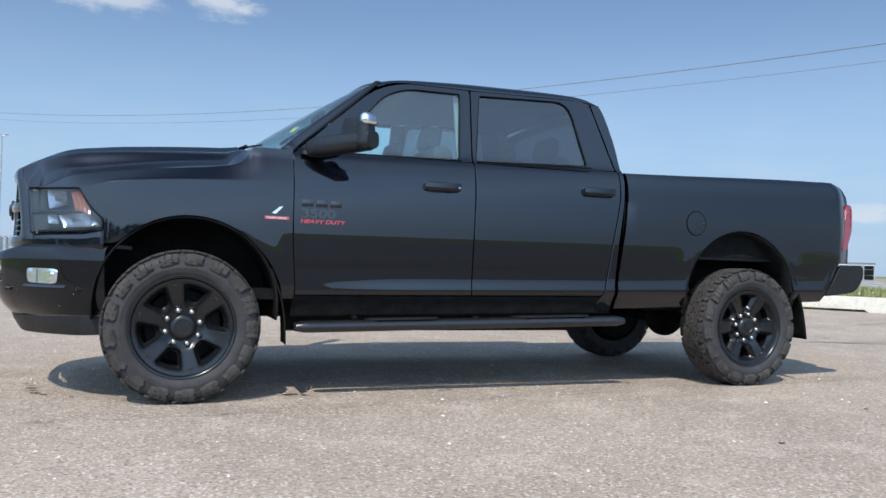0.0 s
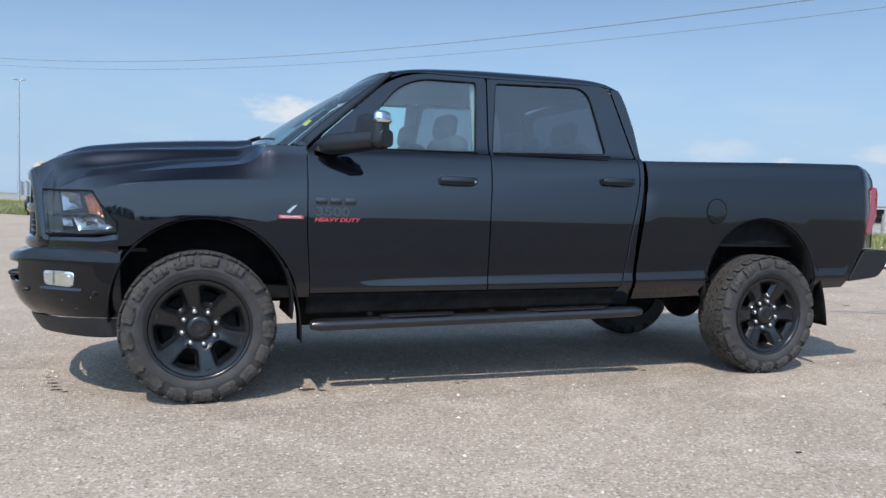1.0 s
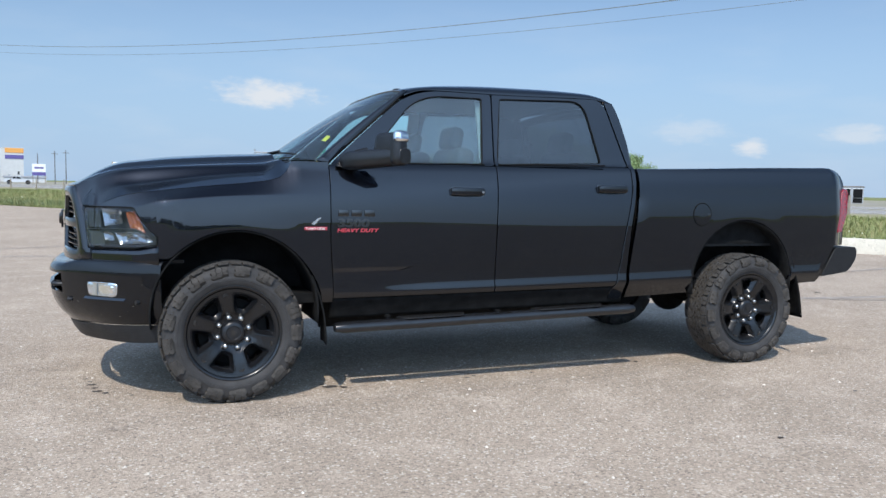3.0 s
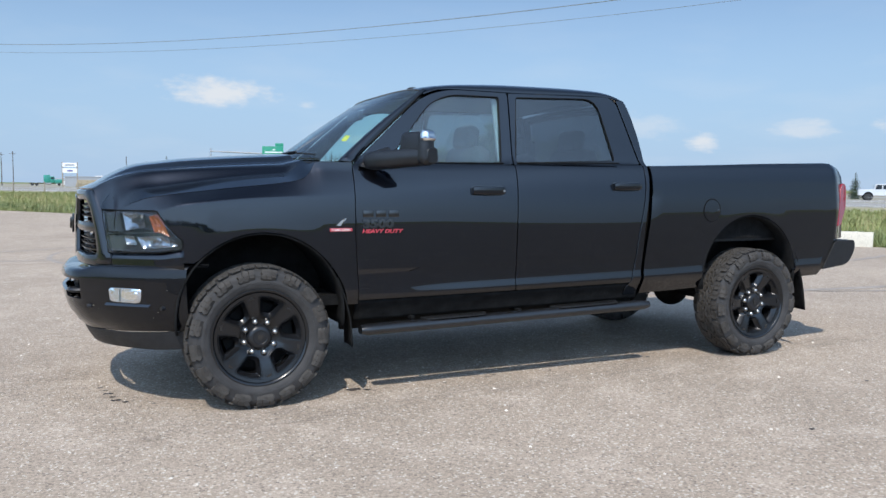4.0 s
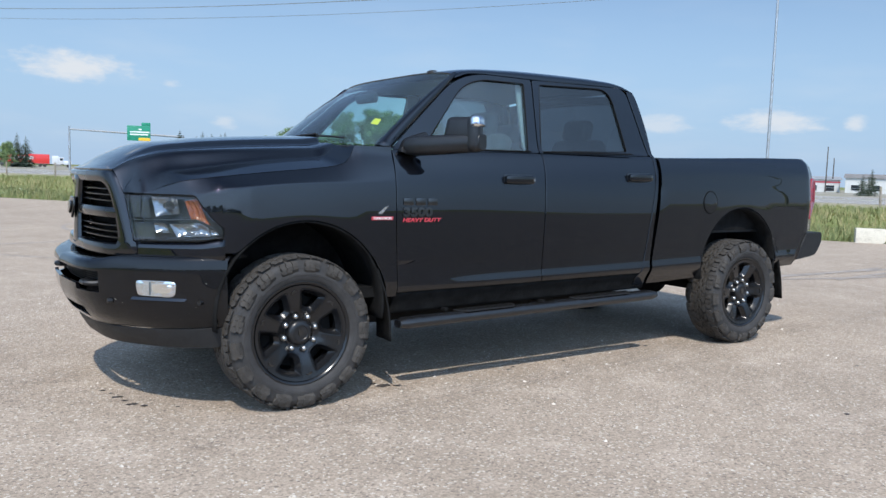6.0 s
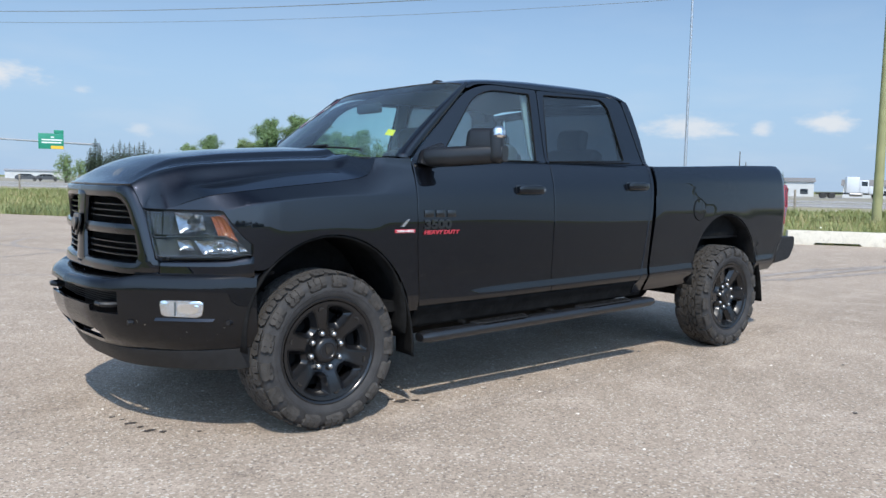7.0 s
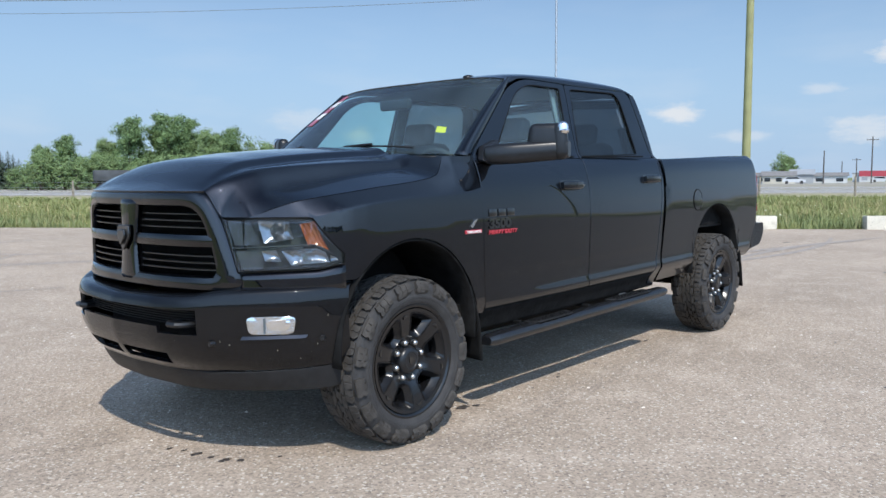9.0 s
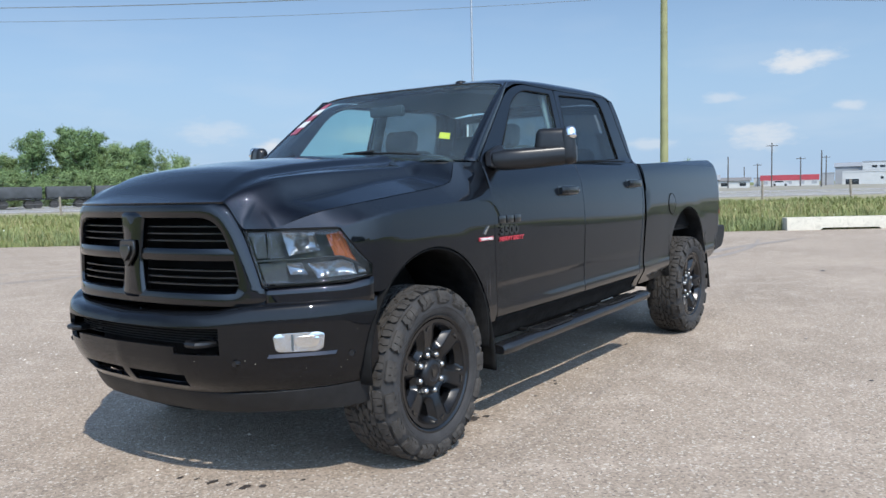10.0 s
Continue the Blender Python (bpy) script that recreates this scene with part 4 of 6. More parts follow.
BUMP_TOP = curve([(0, 0.785), (0.5, 0.80), (0.66, 0.828), (0.95, 0.838)])
BUMP_LOW = curve([(0, 0.445), (0.6, 0.448), (0.95, 0.472)])


def chin(y):
    """How far the lower face sweeps back under the nose; the ends stay upright."""
    return 1 - 0.8 * smoothstep(0.52, 0.88, abs(y))


def bumper_point(y, k):
    """k runs from the inner top edge over the front to the lower edge."""
    t, b, c = BUMP_TOP(abs(y)), BUMP_LOW(abs(y)), chin(y)
    sec = [(0.15, t - 0.004), (0.065, t), (0.028, t - 0.008), (0.006, t - 0.030), (0.0, t - 0.060), (0.002, t - 0.12), (0.006 + 0.004 * c, 0.60), (0.014 + 0.034 * c, b + 0.06), (0.035 + 0.065 * c, b), (0.06 + 0.065 * c, b - 0.004)]
    d, z = sec[k]
    n = Vector((1, abs(y) * 0.55, 0)).normalized()
    return Vector((bump_x(y) + d * n.x, 0, z)) + Vector((0, y - math.copysign(d * 0.5 * min(1, abs(y) / 0.7), y), 0))


ys = sorted({round(-0.95 + 1.9 * i / 76, 4) for i in range(77)} | {0.53, -0.53, 0.40, -0.40})
bm = bmesh.new()
rows = []
for y in ys:
    col = []
    t, b = BUMP_TOP(abs(y)), BUMP_LOW(abs(y))
    hs = [bumper_point(y, k) for k in range(10)]
    # the section as a smooth curve sampled finely
    zc = curve([(-h.z - i * 1e-4, h.x - bump_x(y)) for i, h in enumerate(hs[1:9])])
    pts = [hs[0], hs[1]]
    zt, zb = hs[1].z - 0.001, hs[8].z + 0.001
    zs = [zt, zt - 0.003, zt - 0.007, zt - 0.013, zt - 0.02, zt - 0.028, 0.753, 0.743, 0.735, 0.715, 0.70, 0.68, 0.655, 0.64, 0.625, 0.605, 0.585, 0.565, 0.545, 0.53, 0.51, 0.51 - 0.3 * (0.51 - zb), 0.475, 0.475 - 0.5 * (0.475 - zb), zb]
    zs = [zs[0]] + [min(z, zt - 0.0003 * k) for k, z in enumerate(zs[1:], 1)]
    zs = [max(z, zb + 0.0002 * (len(zs) - k)) for k, z in enumerate(zs)]
    for z in zs:
        d = zc(-z)
        pts.append(Vector((bump_x(y) + d, y - math.copysign(d * 0.5 * min(1, abs(y) / 0.7), y), z)))
    pts += [hs[8], hs[9]]
    rows.append([bm.verts.new(p) for p in pts])
for a, b in zip(rows, rows[1:]):
    for j in range(len(a) - 1):
        c = (a[j].co + b[j + 1].co) / 2
        ay = abs(c.y)
        low = 0.655 if ay < 0.36 else 0.625
        if ay < 0.545 and low < c.z < 0.735 and c.x < bump_x(c.y) + 0.05:
            continue
        if 0.03 < ay < 0.36 and 0.475 < c.z < 0.53 and c.x < bump_x(c.y) + 0.16:
            continue
        bm.faces.new((a[j], a[j + 1], b[j + 1], b[j]))
bumper = part("front_bumper", bm, BUMPER, truck, "gloss black front bumper", thick=0.02, bevel=0.004)
bm = bmesh.new()
add_grid(bm, lambda u, v: (bump_x((2 * u - 1) * 0.56) + 0.175, (2 * u - 1) * 0.56, 0.45 + 0.31 * v), 20, 4)
part("bumper_backing", bm, DARK, bumper, thick=0.01)
for i in range(7):
    z = 0.66 + i * 0.011
    part("slot_bar", tube([(bump_x(y) + 0.07, y, z) for y in [-0.5 + k / 12 for k in range(13)]], 0.0025, 5), MATTE, bumper)
for s in (-1, 1):
    part("tow_hook", tube([(-0.84, s * 0.49, 0.665), (-0.945, s * 0.49, 0.668), (-0.975, s * 0.47, 0.669), (-0.98, s * 0.42, 0.669), (-0.965, s * 0.40, 0.669), (-0.84, s * 0.40, 0.665)], 0.014, 8), SATIN, bumper, "black tow hook")
    def fog_patch(y0, y1, z0, z1, out, s=s, r=0.02):
        ol = resample(rounded([(y0, z0 + 0.004), (y1, z0), (y1 + 0.008, z1), (y0 - 0.008, z1)], r), 48)
        cy, cz = (y0 + y1) / 2, (z0 + z1) / 2
        bm = bmesh.new()
        loops = [[bm.verts.new((bump_x(cy + (y - cy) * k) + 0.004 - out * o, s * (cy + (y - cy) * k), cz + (z - cz) * k)) for y, z in ol] for k, o in ((1.0, -3.0), (1.0, 0.6), (0.97, 1.0), (0.6, 1.0), (0.25, 1.0))]
        for a, b in zip(loops, loops[1:]):
            for i in range(48):
                bm.faces.new((a[i], a[(i + 1) % 48], b[(i + 1) % 48], b[i]))
        bm.faces.new(loops[-1])
        return bm
    fog = part("fog_lamp", fog_patch(0.722, 0.845, 0.624, 0.704, 0.004), REFLECTOR, bumper, "clear rectangular fog lamp")
    part("lens_divider", box((bump_x(0.775) - 0.012, s * 0.766, 0.632), (bump_x(0.775) + 0.01, s * 0.772, 0.698)), HOUSING, fog)
    part("bulb_cover", fog_patch(0.78, 0.835, 0.640, 0.690, 0.007, r=0.02), CHROME, fog)
    part("fog_sill", grid(lambda u, v, s=s: (bump_x(0.70 + 0.18 * u) - 0.006 + 0.012 * v, s * (0.70 + 0.18 * u), 0.606 + 0.014 * v), 10, 2), PAINT, bumper)
    part("park_sensor", cyl((bump_x(0.60) - 0.004, s * 0.60, 0.59), (bump_x(0.60) + 0.02, s * 0.60, 0.59), 0.012, n=14), SATIN, bumper)
    part("park_sensor", cyl((bump_x(0.91) - 0.004, s * 0.912, 0.60), (bump_x(0.91) + 0.02, s * 0.90, 0.60), 0.012, n=14), SATIN, bumper)
# small pale stone chips in the paint of the nose
rng = random.Random(17)
for y, z in ((-0.80, 0.555), (-0.66, 0.585), (-0.90, 0.575), (-0.885, 0.545), (-0.72, 0.735), (-0.63, 0.60), (-0.92, 0.70), (-0.78, 0.52), (-0.45, 0.60), (-0.86, 0.515)):
    r = rng.uniform(0.0009, 0.0019)
    bm = bmesh.new()
    bmesh.ops.create_icosphere(bm, subdivisions=1, radius=r, matrix=Matrix.Translation((bump_x(y) + 0.004 + 0.05 * max(0.60 - z, 0), y, z)))
    part("paint_chip", bm, CONCRETE, bumper, smooth=0)
# air dam
dam = curve([(0, 0.345), (0.5, 0.348), (0.75, 0.355), (0.9, 0.360), (0.95, 0.38)])
part("air_dam", grid(lambda u, v: (bump_x((2 * u - 1) * 0.945) + 0.045 + 0.065 * chin((2 * u - 1) * 0.945) + (0.02 + 0.03 * chin((2 * u - 1) * 0.945)) * (1 - v) ** 1.4, (2 * u - 1) * 0.925, dam(abs(2 * u - 1) * 0.945) + (BUMP_LOW(abs(2 * u - 1) * 0.945) - 0.004 - dam(abs(2 * u - 1) * 0.945)) * v), 60, 6), MATTE, bumper, "black plastic air dam", thick=0.012, bevel=0.003)


# wheels ----------------------------------------------------------------
TYRE_R = 0.413


def build_wheel():
    """A wheel about the y axis at the origin, its outer face towards -y."""
    hub = part("wheel", cyl((0, 0.035, 0), (0, 0.14, 0), 0.225, 0.231, 40), DARK, None)
    # tyre carcass
    prof = [(0.272, 0.12), (0.272, -0.112), (0.277, -0.119), (0.284, -0.126), (0.293, -0.1315), (0.305, -0.1355), (0.318, -0.138), (0.326, -0.138), (0.336, -0.133), (0.352, -0.133), (0.372, -0.128), (0.384, -0.118), (0.394, -0.104), (0.398, -0.06),
            (0.398, 0.0), (0.398, 0.06), (0.394, 0.104), (0.384, 0.120), (0.34, 0.141), (0.30, 0.130), (0.272, 0.12)]
    bm = bmesh.new()
    add_lathe(bm, prof, 72)
    tyre = part("tyre", bm, RUBBER, hub, "all-terrain tyre with deep blocky tread", smooth=35)
    # tread: shoulder lugs and two rows of centre blocks
    rng = random.Random(5)
    bm = bmesh.new()

    def block(a, w, y0, y1, skew):
        """A zigzag centre block, its ends cut to interlock with its neighbours, with one sipe."""
        cut = 0.28 * w
        ends = [(0.0, 0.0), (0.35, cut), (0.65, -cut * 0.4), (1.0, cut * 0.5)]
        loop = [(a + e, k) for k, e in ends] + [(a + w + e, k) for k, e in reversed(ends)]
        rings = []
        for r, inset in ((0.395, 0.0), (0.4115, 0.03), (0.4135, 0.10)):
            ring = []
            for i, (ang, k) in enumerate(loop):
                ang += inset * w * (1 if i < 4 else -1)
                k = 0.5 + (k - 0.5) * (1 - inset)
                y = y0 + (y1 - y0) * k
                ang += skew * (y - y0)
                ring.append(bm.verts.new((r * math.sin(ang), y, r * math.cos(ang))))
            rings.append(ring)
        for p, q in zip(rings, rings[1:]):
            for i in range(8):
                bm.faces.new((p[i], p[(i + 1) % 8], q[(i + 1) % 8], q[i]))
        t = rings[-1]
        for i in range(3):
            bm.faces.new((t[i], t[i + 1], t[6 - i], t[7 - i]))

    def lug(a0, a1, s, long, wob):
        """A shoulder lug with wavy flanks that wraps down the side wall."""
        sec = [(0.4135, 0.071, 0.0), (0.4130, 0.084, 0.12), (0.4115, 0.100, -0.06), (0.405, 0.118, 0.10), (0.394, 0.1325, 0.20), (0.380, 0.1420, 0.02)]
        sec += [(0.366, 0.1470, 0.22), (0.352, 0.1478, -0.10), (0.340, 0.1462, 0.20), (0.334, 0.1420, 0.24)] if long else [(0.369, 0.1470, 0.22), (0.353, 0.1480, 0.0), (0.346, 0.1440, 0.05)]
        w = a1 - a0
        for first, last, turn in ((0, 4, 0.0), (4, len(sec), 0.30 if long else -0.22)):
            loops = []
            rows = sec[first:last] if first == 0 else [tuple(0.35 * p + 0.65 * q for p, q in zip(sec[3], sec[4]))] + sec[first:]
            for k, (r, y, e) in enumerate(rows):
                z = (e * (0.55 if long else -0.30) + wob + turn) * w
                nar = (0.10 if k == len(rows) - 1 else 0.05 if k == 0 else 0.0) * w
                sink = 0.004 if k == 0 and first else 0.0
                loops.append([bm.verts.new(((r + d - sink) * math.sin(a), s * (y - g - sink), (r + d - sink) * math.cos(a))) for a, d, g in
                              ((a0 + z + nar, -0.013, 0.011), (a0 + z + nar + 0.03 * w, 0, 0), (a0 + z + 0.46 * w, 0, 0), (a0 + z + 0.50 * w, -0.006, 0.005), (a0 + z + 0.53 * w, -0.001, 0.001), (a1 + z - nar - 0.03 * w, -0.001, 0.001), (a1 + z - nar, -0.013, 0.011))])
            for p, q in zip(loops, loops[1:]):
                for k in range(6):
                    bm.faces.new((p[k], p[k + 1], q[k + 1], q[k]))
            bm.faces.new(loops[0])
            bm.faces.new(loops[-1][::-1])

    n = 34
    w = 2 * math.pi / n
    for i in range(n):
        a = w * i
        for s in (-1, 1):
            j = rng.uniform(-0.03, 0.03) * w
            lug(a + j + (0.5 * w if s > 0 else 0), a + j + w * 0.90 + (0.5 * w if s > 0 else 0), s, i % 2 == 0, rng.uniform(-0.07, 0.07))
            block(a + 0.3 * w + j, w * 0.84, s * 0.0360, s * (0.0665 if i % 2 else 0.0630), s * 2.6)
            block(a + (0.75 if s > 0 else 0.1) * w, w * 0.84, s * 0.0025, s * 0.0325, s * -2.2)
    part("tread", bm, TREAD, tyre, "dusty tread blocks", smooth=20)
    # one fine raised ring on the side wall
    bm = bmesh.new()
    add_lathe(bm, [(0.3115, -0.1355), (0.3125, -0.1385), (0.3145, -0.1390), (0.3155, -0.1365)], 72)
    part("sidewall_ring", bm, RUBBER, tyre)
    # rim barrel and lip
    bm = bmesh.new()
    add_lathe(bm, [(0.262, 0.11), (0.240, 0.10), (0.232, 0.0), (0.236, -0.07), (0.243, -0.100), (0.250, -0.108), (0.262, -0.114), (0.269, -0.117), (0.268, -0.123), (0.261, -0.124), (0.255, -0.121), (0.250, -0.114), (0.243, -0.108)], 72)
    rim = part("rim", bm, RIM, hub, "six-spoke black alloy rim", smooth=50)
    # one sixth of the rim's face: a flat spoke half on either side of a window with bevelled walls
    face_y = curve([(0.05, -0.070), (0.085, -0.070), (0.105, -0.080), (0.125, -0.092), (0.17, -0.104), (0.22, -0.112), (0.247, -0.117)])
    win = resample(rounded([(0.116, -0.033), (0.212, -0.073), (0.225, 0.0), (0.212, 0.073), (0.116, 0.033), (0.110, 0.0)], [0.014, 0.016, 0.05, 0.016, 0.014, 0.03]), 48)
    outer = [(0.247 * math.cos(radians(a)), 0.247 * math.sin(radians(a))) for a in range(-30, 31, 5)]
    inner = [(0.078 * math.cos(radians(a)), 0.078 * math.sin(radians(a))) for a in range(30, -31, -10)]
    edge = resample(inner[3:] + outer + inner[:3], 48)
    win = win[-4:] + win[:-4]

    def nearest_start(a, b):
        k = min(range(48), key=lambda q: sum((a[i][0] - b[(i + q) % 48][0]) ** 2 + (a[i][1] - b[(i + q) % 48][1]) ** 2 for i in range(48)))
        return b[k:] + b[:k]
    win = nearest_start(edge, win)
    cx = sum(p[0] for p in win) / 48
    for i in range(6):
        m = Matrix.Rotation(2 * math.pi * i / 6, 4, "Y")
        bm = bmesh.new()
        loops = []
        for k, grow, dy in ((0.0, 1.0, 0.0), (0.5, 1.0, 0.0), (1.0, 1.17, 0.0), (1.0, 1.15, 0.003), (1.0, 1.09, 0.0035), (1.0, 1.07, -0.0015), (1.0, 1.03, -0.0015), (1.0, 0.99, 0.004), (1.0, 0.64, 0.030), (1.0, 0.60, 0.090)):
            loop = []
            for e, w in zip(edge, win):
                g = (cx + (w[0] - cx) * grow, w[1] * grow)
                r, x = e[0] + (g[0] - e[0]) * k, e[1] + (g[1] - e[1]) * k
                rr = math.hypot(r, x)
                loop.append(bm.verts.new(m @ Vector((x, face_y(rr) + dy, r))))
            loops.append(loop)
        for a, b in zip(loops, loops[1:]):
            for q in range(48):
                bm.faces.new((a[q], a[(q + 1) % 48], b[(q + 1) % 48], b[q]))
        part("spoke_face", bm, RIM, rim, smooth=28)
        n = Matrix.Rotation(2 * math.pi * (i + 0.5) / 6, 4, "Y")
        part("spoke_notch", prism([n @ Vector(p) for p in ((-0.016, -0.1155, 0.208), (0.004, -0.1165, 0.216), (0.018, -0.1165, 0.214), (0.006, -0.1165, 0.226), (-0.010, -0.1165, 0.222))], (0, 0.006, 0)), GLOSS, rim)
    bm = bmesh.new()
    add_lathe(bm, [(0.0, -0.066), (0.100, -0.066), (0.104, -0.062), (0.106, -0.02)], 40)
    part("hub_face", bm, RIM, rim, smooth=30)
    # brake disc in near-black, its colour carrying the shade inside the rim windows
    bm = bmesh.new()
    add_lathe(bm, [(0.09, -0.012), (0.185, -0.012), (0.188, -0.008), (0.188, 0.012), (0.185, 0.016)], 48)
    part("brake_disc", bm, DARK, rim, "brake disc blackened for the shade behind the spokes", smooth=30)
    part("brake_caliper", box((-0.07, -0.045, 0.118), (0.07, 0.03, 0.196), Matrix.Rotation(radians(65), 4, "Y"), 0.018), DARK, rim)
    bm = bmesh.new()
    add_lathe(bm, [(0.0, -0.104), (0.036, -0.104), (0.039, -0.107), (0.050, -0.106), (0.060, -0.099), (0.067, -0.086), (0.069, -0.055)], 40)
    cap = part("centre_cap", bm, SATIN, rim, "satin black centre cap", smooth=35)
    part("cap_emblem", prism([(x, -0.1045, z) for x, z in rounded([(-0.020, 0.016), (0.020, 0.016), (0.012, -0.006), (0.0, -0.022), (-0.012, -0.006)], 0.006)], (0, -0.003, 0)), GLOSS, rim)
    for i in range(8):
        m = Matrix.Rotation(2 * math.pi * (i + 0.25) / 8, 4, "Y")
        c = m @ Vector((0, 0, 0.0875))
        bm = cyl((c.x, -0.055, c.z), (c.x, -0.088, c.z), 0.0150, 0.0150, 6)
        bmesh.ops.create_uvsphere(bm, u_segments=10, v_segments=6, radius=0.0145, matrix=Matrix.Translation((c.x, -0.088, c.z)))
        part("lug_nut", bm, NUT, rim, "bright steel lug nut")
    for o in (rim, *rim.children):
        for v in o.data.vertices:
            v.co.x, v.co.z = v.co.x * 1.045, v.co.z * 1.045
    return hub


wheel = build_wheel()
HUB_Z = 0.411
for x, s, spin in ((0, -1, 18), (3.792, -1, 0), (0, 1, 20), (3.792, 1, 50)):
    turn = pose(0, 0, 0, 0, 0, 0 if s < 0 else 180) @ pose(0, 0, 0, 0, spin, 0)
    w = copy_thing(wheel, Matrix.Translation((x, s * 0.848, HUB_Z)) @ turn)
    w.parent = truck
    w["label"] = "black alloy wheel with all-terrain tyre"
for o in (*wheel.children_recursive, wheel):
    bpy.data.objects.remove(o)
# axles, frame rails, sump
for x in (0, 3.792):
    bm = bmesh.new()
    add_cyl(bm, (x, -0.8, HUB_Z), (x, 0.8, HUB_Z), 0.045)
    bmesh.ops.create_uvsphere(bm, u_segments=20, v_segments=12, radius=0.15, matrix=Matrix.Translation((x, 0.1 if x < 1 else 0, HUB_Z)))
    part("axle", bm, DARK, truck)
for s in (-1, 1):
    part("frame_rail", box((-0.8, s * 0.36, 0.56), (4.7, s * 0.44, 0.74)), DARK, truck)
    for (cx, cz, r), nm in ((FA, "wheel_liner"), (RA, "wheel_liner")):
        part(nm, grid(lambda u, v, s=s, cx=cx, cz=cz, r=r: (cx - (r - 0.004) * math.cos(math.pi * (-0.05 + 1.1 * u)), s * (0.955 - 0.47 * v), cz + (r - 0.004) * math.sin(math.pi * (-0.05 + 1.1 * u))), 30, 4), DARK, truck, thick=0.01)
        part("wheel_well", box((cx - r - 0.03, s * 0.46, 0.50), (cx + r + 0.03, s * 0.53, 1.12)), DARK, truck)
part("floor_pan", box((0.1, -0.86, 0.56), (2.66, 0.86, 0.62)), DARK, truck)
part("engine_block", box((-0.62, -0.42, 0.55), (0.5, 0.42, 1.18)), DARK, truck)

# truck fittings --------------------------------------------------------
for s in (-1, 1):
    doors = [o for o in truck.children if o.name.split(".")[0] in ("front_door", "rear_door") and (o.data.vertices[0].co.y > 0) == (s > 0)]
    for door in doors:
        x0 = 1.345 if door.name.startswith("front") else 2.445
        z = 1.252 if door.name.startswith("front") else 1.288
        if True:
            yo = lambda x, zz: s * (side_w(x, zz))
            # recess plate behind the handle, and the handle as a bowed bar
            pts = rounded([(x0 - 0.005, z - 0.034), (x0 + 0.235, z - 0.032), (x0 + 0.235, z + 0.034), (x0 - 0.005, z + 0.032)], 0.02)
            part("handle_recess", prism([(x, yo(x, zz) + s * 0.002, zz) for x, zz in pts], (0, -s * 0.004, 0)), GLOSS, door)
            bm = bmesh.new()
            pr = rounded([(-0.027, -0.014), (0.022, -0.014), (0.030, 0.004), (0.026, 0.014), (-0.020, 0.014)], 0.007, 3)
            loops = []
            for i in range(15):
                u = i / 14
                out = 0.020 + 0.014 * math.sin(math.pi * u) ** 0.6
                k = 1.0 if 0.06 < u < 0.94 else 0.75
                loops.append([bm.verts.new((x0 + 0.23 * u, yo(x0 + 0.23 * u, z) + s * (out + b - 0.008), z + a * k)) for a, b in pr])
            for a, b in zip(loops, loops[1:]):
                for j in range(len(pr)):
                    bm.faces.new((a[j], a[(j + 1) % len(pr)], b[(j + 1) % len(pr)], b[j]))
            bm.faces.new(loops[0])
            bm.faces.new(loops[-1][::-1])
            part("door_handle", bm, PAINT, door, "gloss black pull handle")
            if door.name.startswith("front"):
                part("key_lock", cyl((x0 + 0.215, yo(x0 + 0.2, z) + s * 0.02, z), (x0 + 0.215, yo(x0 + 0.2, z) + s * 0.037, z), 0.008, n=14), STEEL, door)
    # belt mouldings under the side windows
    for door, a, b in ((doors[0], 0.80, 1.61), (doors[1], 1.715, 2.53)):
        part("belt_moulding", tube([(a + (b - a) * i / 12, s * (side_w(a + (b - a) * i / 12, 1.43) + 0.002), BELT(a + (b - a) * i / 12) + 0.012) for i in range(13)], 0.006, 6), SEAL, door)
        out = FRONT_WIN if a < 1 else REAR_WIN
        bm = bmesh.new()
        add_tube(bm, [(x, s * (side_w(x, zz) - 0.003), zz) for x, zz in out + out[:1]], 0.004, 6)
        part("window_seal", bm, SEAL, door)
    # tow mirror: arm sweeping out and back, upright glass head, chrome corner cap
    arm = [(0.67, 0.895, 1.425), (0.69, 0.96, 1.428), (0.75, 1.04, 1.433), (0.82, 1.12, 1.441), (0.885, 1.20, 1.449), (0.930, 1.262, 1.455)]
    size = [(0.050, 0.046), (0.056, 0.056), (0.058, 0.056), (0.060, 0.055), (0.060, 0.054), (0.048, 0.046)]
    bm = bmesh.new()
    loops = []
    for (x, y, z), (a, b) in zip(arm, size):
        loops.append([bm.verts.new((x + a * 0.85 * math.copysign(abs(math.cos(t)) ** 0.6, math.cos(t)), s * (y - 0.35 * a * math.cos(t)), z + b * math.copysign(abs(math.sin(t)) ** 0.6, math.sin(t)))) for t in [2 * math.pi * k / 16 for k in range(16)]])
    for a, b in zip(loops, loops[1:]):
        for k in range(16):
            bm.faces.new((a[k], a[(k + 1) % 16], b[(k + 1) % 16], b[k]))
    bm.faces.new(loops[0])
    bm.faces.new(loops[-1][::-1])
    mirror = part("tow_mirror", bm, SATIN, truck, "black folding tow mirror with chrome cap", smooth=50, bevel=0.006)
    turn = Matrix.Translation((0.862, s * 1.160, 1.525)) @ pose(0, 0, 0, 0, 0, s * -28 + 90)
    bm = box((-0.115, -0.055, -0.075), (0.105, 0.045, 0.068), None, 0.040, 5)
    add_box(bm, (-0.120, -0.062, -0.128), (-0.030, 0.052, 0.070), None, 0.040, 5)
    for v in bm.verts:
        if v.co.z > 0:
            v.co.x *= 0.93
            v.co.y *= 0.8
        v.co = turn @ (v.co if s < 0 else Vector((-v.co.x, v.co.y, v.co.z)))
    part("mirror_head", bm, SATIN, mirror, smooth=50)
